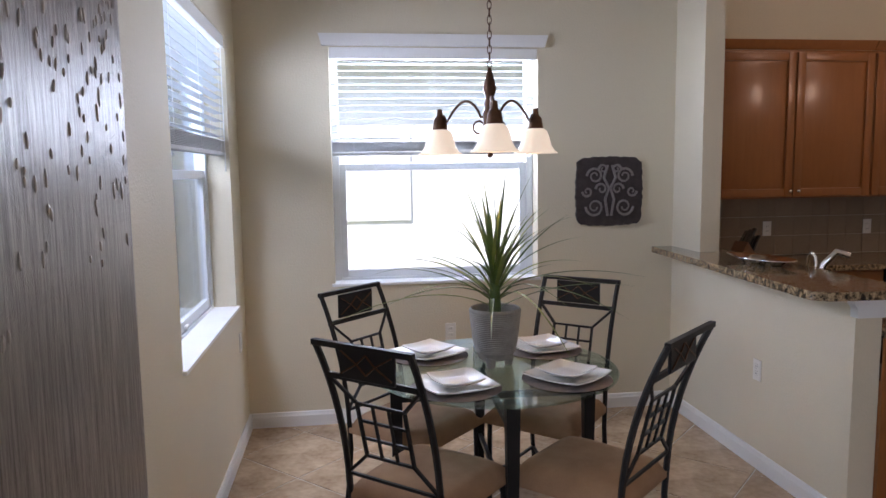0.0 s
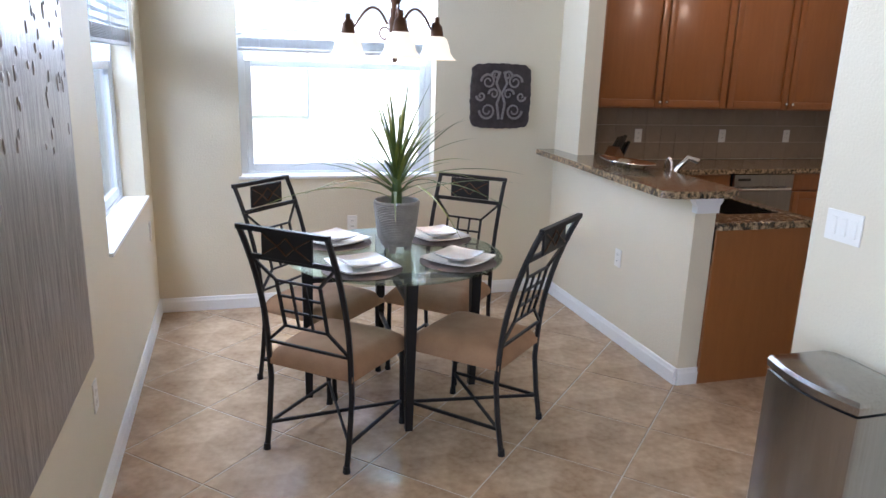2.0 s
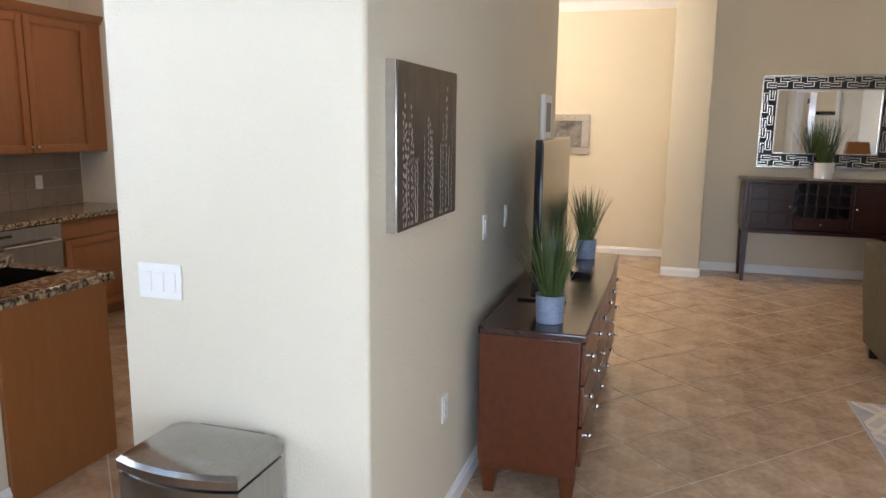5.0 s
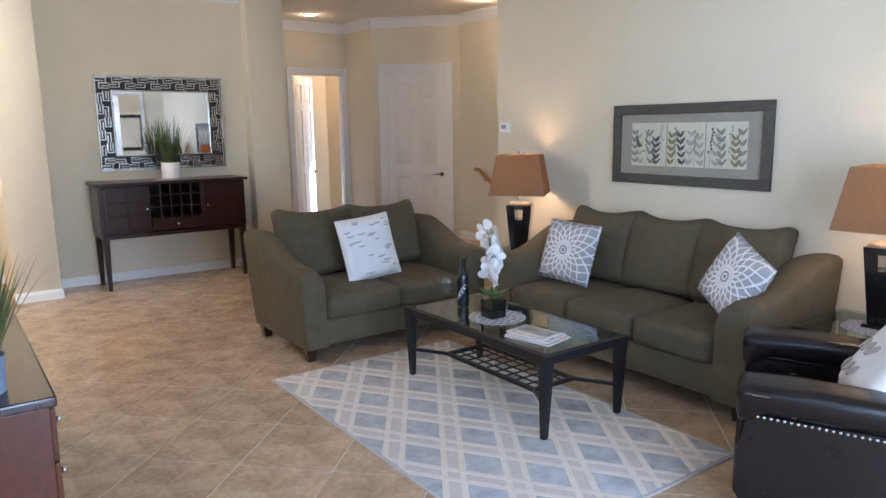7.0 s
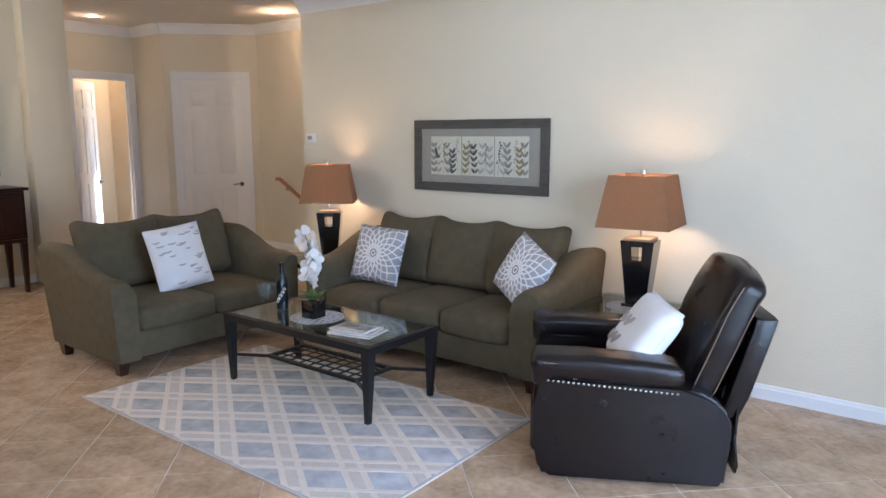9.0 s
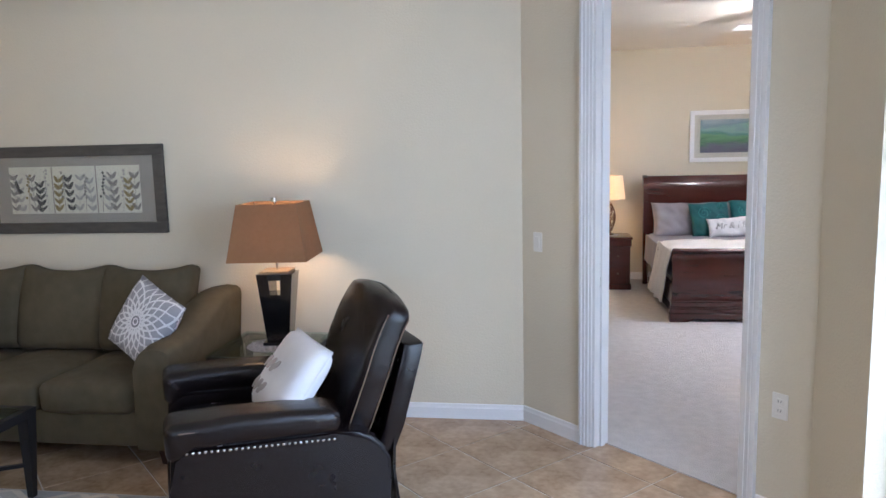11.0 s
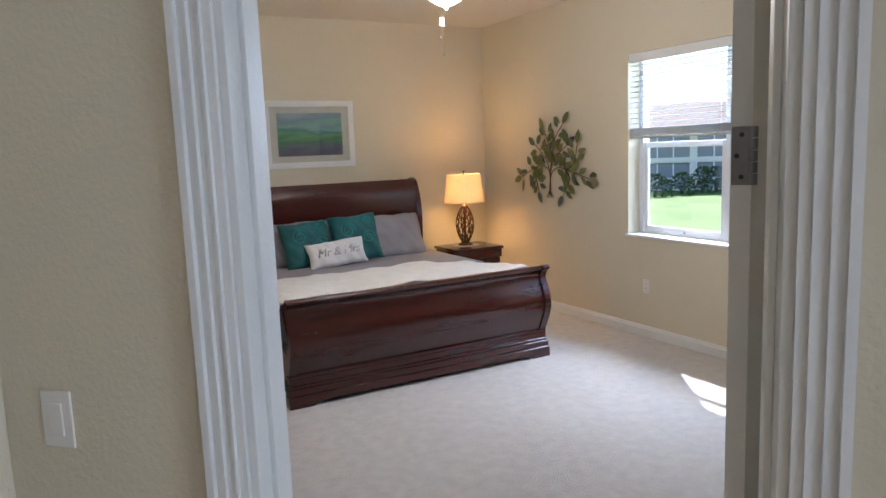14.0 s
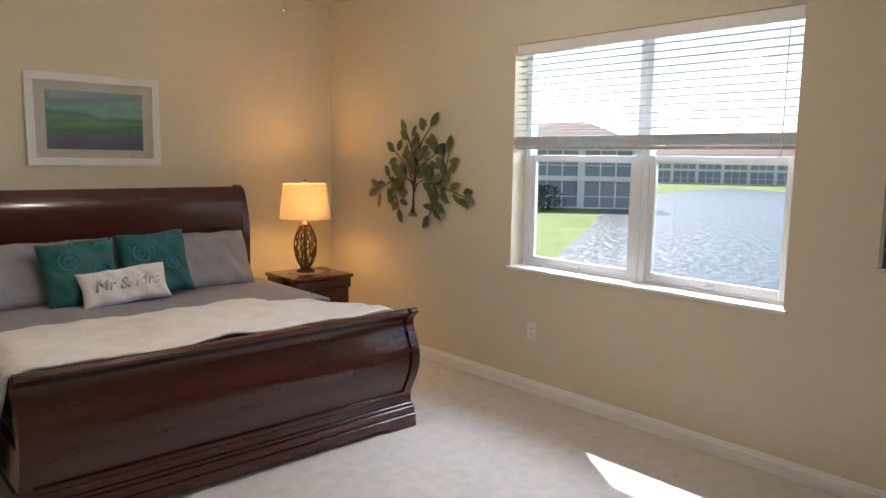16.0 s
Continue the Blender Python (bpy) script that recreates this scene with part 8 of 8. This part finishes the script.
box_part("backrest", (-0.36, 0.36, -0.42, -0.24, 0.12, 0.80), BEIGE, ac, 0.06, seg=4)
thr = thing("throw_blanket", "teal fringed throw draped over an armchair", "blanket", ac.matrix_world @ pose(0, 0, 0))
bm = bmesh.new()
g = {}
nn = 36
prof = [(0.40, 0.30), (0.37, 0.44), (0.05, 0.49), (-0.17, 0.50), (-0.23, 0.66), (-0.26, 0.82), (-0.33, 0.845), (-0.42, 0.82), (-0.45, 0.60), (-0.46, 0.36), (-0.47, 0.18)]
for i in range(13):
    for j, (y, z) in enumerate(prof):
        x = -0.34 + 0.68 * i / 12
        g[i, j] = bm.verts.new((x, y + 0.02 * math.sin(i * 2.1 + j * 0.4) * (1 if j != 5 else 0.3), z + 0.012 * noise.noise(Vector((i * 0.7, j * 0.8, 4)))))
for i in range(12):
    for j in range(len(prof) - 1):
        bm.faces.new((g[i, j], g[i + 1, j], g[i + 1, j + 1], g[i, j + 1]))
ob = part("cloth", bm, TEAL, thr, "", 80)
sol = ob.modifiers.new("thick", "SOLIDIFY")
sol.thickness = 0.012
for i in range(30):
    bm = bmesh.new()
    x = -0.33 + 0.66 * i / 29
    tube(bm, [(x, -0.475, 0.19), (x + 0.004 * (i % 3), -0.485, 0.14), (x, -0.48, 0.10)], 0.004, 5, 0.6)
    part("fringe", bm, TEAL, thr)

# dresser inside the door
dz = thing("dresser", "dark mahogany bedroom dresser against the wall", "dresser", pose(1.33, -2.80, 0))
box_part("top", (-0.79, 0.79, -0.50, 0.0, 0.87, 0.90), MAHOG, dz, 0.008)
box_part("body", (-0.77, 0.77, -0.47, -0.01, 0.08, 0.87), MAHOG, dz, 0.004)
box_part("plinth", (-0.785, 0.785, -0.485, -0.005, 0.0, 0.08), MAHOG, dz, 0.006)
for i in range(2):
    for j in range(3):
        dr = box_part("drawer", (-0.75 + 0.755 * i, -0.01 + 0.755 * i, -0.482, -0.47, 0.10 + 0.255 * j, 0.345 + 0.255 * j), MAHOG, dz, 0.004)
        for dx in (0.2, 0.54):
            bm = bmesh.new()
            v = bmesh.ops.create_icosphere(bm, subdivisions=2, radius=0.013)["verts"]
            bmesh.ops.translate(bm, vec=(-0.75 + 0.755 * i + dx, -0.495, 0.22 + 0.255 * j), verts=v)
            part("knob", bm, BRONZE, dr)
ceiling_fan(-1.36, -5.0, 2.60, 10, "white ceiling fan with a lit glass bowl and pull chains", 66, DOORW, BED_H, ((0.03, 0.33), (0.05, 0.22)))

# ---- outside ----
GZ0 = -3.2
LAWN = mat("lawn_grass", (0.20, 0.26, 0.055), (0.13, 0.19, 0.035), 0.9, scale=0.3, fine=6, bump=0.05)
bm = bmesh.new()
lathe(bm, [(1200, GZ0 - 1), (1200, GZ0)], 64)
tagged(structure("ground", bm, LAWN, "green mown lawn to the horizon"))
WATER = mat("pond_water", (0.035, 0.05, 0.045), (0.025, 0.04, 0.038), 0.33, scale=0.35, fine=2.0, bump=0.45, spec=1.0)
bm = bmesh.new()
shore = []
for k in range(40):
    a = 2 * math.pi * k / 40
    r = 1 + 0.08 * math.sin(3 * a + 1) + 0.05 * math.sin(5 * a)
    shore.append((-72 + 58 * r * math.cos(a) * 0.9135 + 15 * r * math.sin(a) * 0.4067, -34.0 + 58 * r * math.cos(a) * 0.4067 - 15 * r * math.sin(a) * 0.9135))
top = [bm.verts.new((x, y, GZ0 + 0.03)) for x, y in shore]
low = [bm.verts.new((x, y, GZ0 - 0.2)) for x, y in shore]
bm.faces.new(top)
for i in range(40):
    bm.faces.new((low[i], low[(i + 1) % 40], top[(i + 1) % 40], top[i]))
tagged(structure("water_pond", bm, WATER, "rippled pond reflecting the sky"), category="water")
STUCCO = mat("pale_stucco", (0.76, 0.70, 0.60), (0.70, 0.64, 0.54), 0.9, scale=2, fine=30, bump=0.01)
ROOFT = mat("brown_roof_tile", (0.20, 0.13, 0.09), (0.14, 0.09, 0.065), 0.85, scale=3, fine=20)
SCREEN = mat("dark_screen_mesh", (0.30, 0.30, 0.30), (0.22, 0.22, 0.23), 0.7)
bm = bmesh.new()
bx(bm, -3.53, 12.6, -7.83, 6.2, GZ0, -0.13)
tagged(structure("building_base", bm, STUCCO, "pale stucco lower storey of the building"), category="building")


def apartment(name, m, bays, label):
    """A two-storey block with screened balconies; its front looks along -y."""
    root = thing(name, label, "building", m)
    bw = 5.2
    n = bays * bw
    bm = bmesh.new()
    bx(bm, 0, n, 2.2, 12, 0, 6.2)
    for k in range(bays + 1):
        bx(bm, k * bw - 0.35, k * bw + 0.35, 0, 2.2, 0, 6.2)
    for z0, z1 in ((2.7, 3.2), (5.7, 6.2), (0, 0.15)):
        bx(bm, 0.35, n - 0.35, 0.05, 2.2, z0, z1)
    part("wall", bm, STUCCO, root)
    for k in range(bays):
        for z in (0.15, 3.2):
            x0 = k * bw + 0.35
            bm = bmesh.new()
            bx(bm, x0, x0 + bw - 0.7, 0.3, 0.34, z, z + 2.5)
            part("balcony_screen", bm, SCREEN, root, smooth=None)
            for q in range(1, 3):
                box_part("balcony_post", (x0 + (bw - 0.7) * q / 3 - 0.06, x0 + (bw - 0.7) * q / 3 + 0.06, 0.2, 0.29, z, z + 2.5), WHITE, root, 0.01, seg=1)
            box_part("balcony_rail", (x0, x0 + bw - 0.7, 0.2, 0.28, z + 1.0, z + 1.08), WHITE, root, 0.01, seg=1)
    bm = bmesh.new()
    loft(bm, [[(-0.8, -0.8, 6.2), (n + 0.8, -0.8, 6.2), (n + 0.8, 12.8, 6.2), (-0.8, 12.8, 6.2)], [(4, 5.5, 8.6), (n - 4, 5.5, 8.6), (n - 4, 6.5, 8.6), (4, 6.5, 8.6)]])
    part("roof", bm, ROOFT, root)


def face_from(bearing, dist, turn):
    a = radians(bearing)
    return pose(0.23 + dist * math.cos(a), -2.24 + dist * math.sin(a), GZ0, 0, 0, turn)


apartment("apartment_building", face_from(229.5, 72, 131), 4, "two-storey stucco apartments with screened balconies across the lawn")
apartment("apartment_building", face_from(212, 165, 118), 9, "two-storey stucco apartments on the far side of the pond")
HEDGE = mat("hedge_leaf", (0.06, 0.12, 0.025), (0.03, 0.07, 0.015), 0.7, scale=2, fine=10)


def bush(x, y, r, h, seed):
    root = thing("bush", "rounded green shrub on the lawn", "shrub", pose(x, y, GZ0), "shrubs")
    rng = random.Random(seed)
    bm = bmesh.new()
    for k in range(420):
        a, t = rng.uniform(0, 6.28), rng.random()
        q = r * (0.5 + 0.5 * rng.random()) * math.sqrt(max(0.05, 1 - (t * 1.02) ** 2)) * (1 + 0.2 * math.sin(3 * a + seed))
        c = Vector((q * math.cos(a), q * math.sin(a), h * t))
        u = Vector((rng.uniform(-1, 1), rng.uniform(-1, 1), rng.uniform(-1, 1))).normalized() * 0.16
        w = u.orthogonal().normalized() * 0.09
        bm.faces.new([bm.verts.new(c + p) for p in (u, w, -u, -w)])
    tagged(part("foliage", bm, HEDGE, root, smooth=None), kind="stuff")
    bm = bmesh.new()
    for k in range(5):
        tube(bm, [(0.05 * k - 0.1, 0, 0), (0.2 * (k - 2), 0.1 * (k % 2), h * 0.6)], 0.03, 5, 0.4)
    part("stems", bm, ESPRESSO, root)


for k, (b, d) in enumerate(((222, 66), (220.5, 67), (224, 64), (219.5, 68), (226, 62))):
    a = radians(b)
    bush(0.23 + d * math.cos(a), -2.24 + d * math.sin(a), 1.7, 2.0 + 0.4 * (k % 2), k)

# covered lanai outside the slider, and the neighbour house
# unseen roof slab, deep enough to keep direct sun out of the slider
bm = bmesh.new()
bx(bm, -3.3, -0.53, -1.28, 6.2, 2.62, 2.80)
tagged(structure("lanai_roof", bm, CEIL, "unseen lanai roof added to keep sun off the patio door"), category="roof")
bm = bmesh.new()
bx(bm, -3.3, -0.53, -1.28, 6.2, -0.13, -0.03)
tagged(structure("lanai_floor", bm, GROUT, "concrete lanai floor outside the patio door"), category="floor")
for y in (0.6, 2.4, 4.3, 6.1):
    bm = bmesh.new()
    soft(bm, -3.28, -3.2, y - 0.04, y + 0.04, -0.03, 2.62, 0.01, 1)
    tagged(structure("lanai_post", bm, VINYL, "white lanai screen post"), category="post")
bm = bmesh.new()
bx(bm, -3.27, -3.21, -1.28, 6.2, 0.9, 0.96)
tagged(structure("lanai_rail", bm, VINYL, "white lanai screen rail"), category="rail")
nb = thing("neighbour_house", "pale stucco house close beyond the dining window", "house", pose(-8, 11.5, GZ0))
NEIGH = mat("white_stucco", (0.80, 0.79, 0.76), (0.76, 0.75, 0.72), 0.9, scale=2, fine=30, bump=0.008)
bm = bmesh.new()
bx(bm, 0, 20, 0, 8, 0, 6.4)
part("wall", bm, NEIGH, nb)
box_part("roof", (-0.8, 20.8, -0.8, 8.8, 6.4, 6.7), ROOFT, nb, 0.02)
for x in (2.0, 8.05, 14.0):
    wn2 = box_part("window", (x, x + 1.1, -0.03, 0.0, 4.2, 5.3), mat("pale_window_glass", (0.66, 0.68, 0.70), rough=0.3, bump=0), nb, 0.01)
    for d in ((x - 0.1, x + 1.2, 5.3, 5.42), (x - 0.1, x + 1.2, 4.08, 4.2), (x - 0.1, x, 4.2, 5.3), (x + 1.1, x + 1.2, 4.2, 5.3)):
        bm = bmesh.new()
        bx(bm, d[0], d[1], -0.06, -0.005, d[2], d[3])
        part("window_trim", bm, WHITE, wn2)

# ---- floor tiles, laid on the diagonal ----
T, U0, V0 = 0.48, 3.26, -2.54
R2 = math.sqrt(0.5)


def tiled(x, y):
    if not (-0.52 < x < 11.0 and -4.9 < y < 6.15):
        return False
    if x < 5.7 and y < -2.95 or x + y < -2.2 and x < 1.3:
        return False
    return not (x < 2.3 and y > 5.75)


def tile_verts(h=0.0, e=0.0036, c=0.0015, low=-0.0075):
    a, b = T / 2 - e, T / 2 - e - c
    return [(sx * b, sy * b, h) for sx, sy in ((-1, -1), (1, -1), (1, 1), (-1, 1))] + [(sx * a, sy * a, h - c) for sx, sy in ((-1, -1), (1, -1), (1, 1), (-1, 1))] + [(sx * a, sy * a, low) for sx, sy in ((-1, -1), (1, -1), (1, 1), (-1, 1))]


FACES = [(0, 1, 2, 3)] + [(4 + i, 4 + (i + 1) % 4, (i + 1) % 4, i) for i in range(4)] + [(8 + i, 8 + (i + 1) % 4, 4 + (i + 1) % 4, 4 + i) for i in range(4)]
tme = bpy.data.meshes.new("tile")
tme.from_pydata(tile_verts(), [], FACES)
tme.materials.append(TILE)
near, far = [], []
for i in range(-30, 40):
    for j in range(-40, 40):
        u, v = U0 + (i + 0.5) * T, V0 + (j + 0.5) * T
        x, y = (u - v) * R2, (u + v) * R2
        if tiled(x, y):
            (near if x < 5.6 and y > -2.9 and not (x > 2.6 and y > 1.9) else far).append((x, y))
for x, y in near[:300]:
    o = new("tile", tme)
    o.parent = floor
    o.matrix_local = pose(x, y, 0, 0, 0, 45)
vs, fs = [], []
for x, y in far + near[300:]:
    k = len(vs)
    vs += [((a - b) * R2 + x, (a + b) * R2 + y, c) for a, b, c in tile_verts()]
    fs += [tuple(k + i for i in f) for f in FACES]
rest = bpy.data.meshes.new("tiles")
rest.from_pydata(vs, [], fs)
rest.materials.append(TILE)
o = new("tiles", rest)
o.parent = floor
tagged(o, kind="stuff")
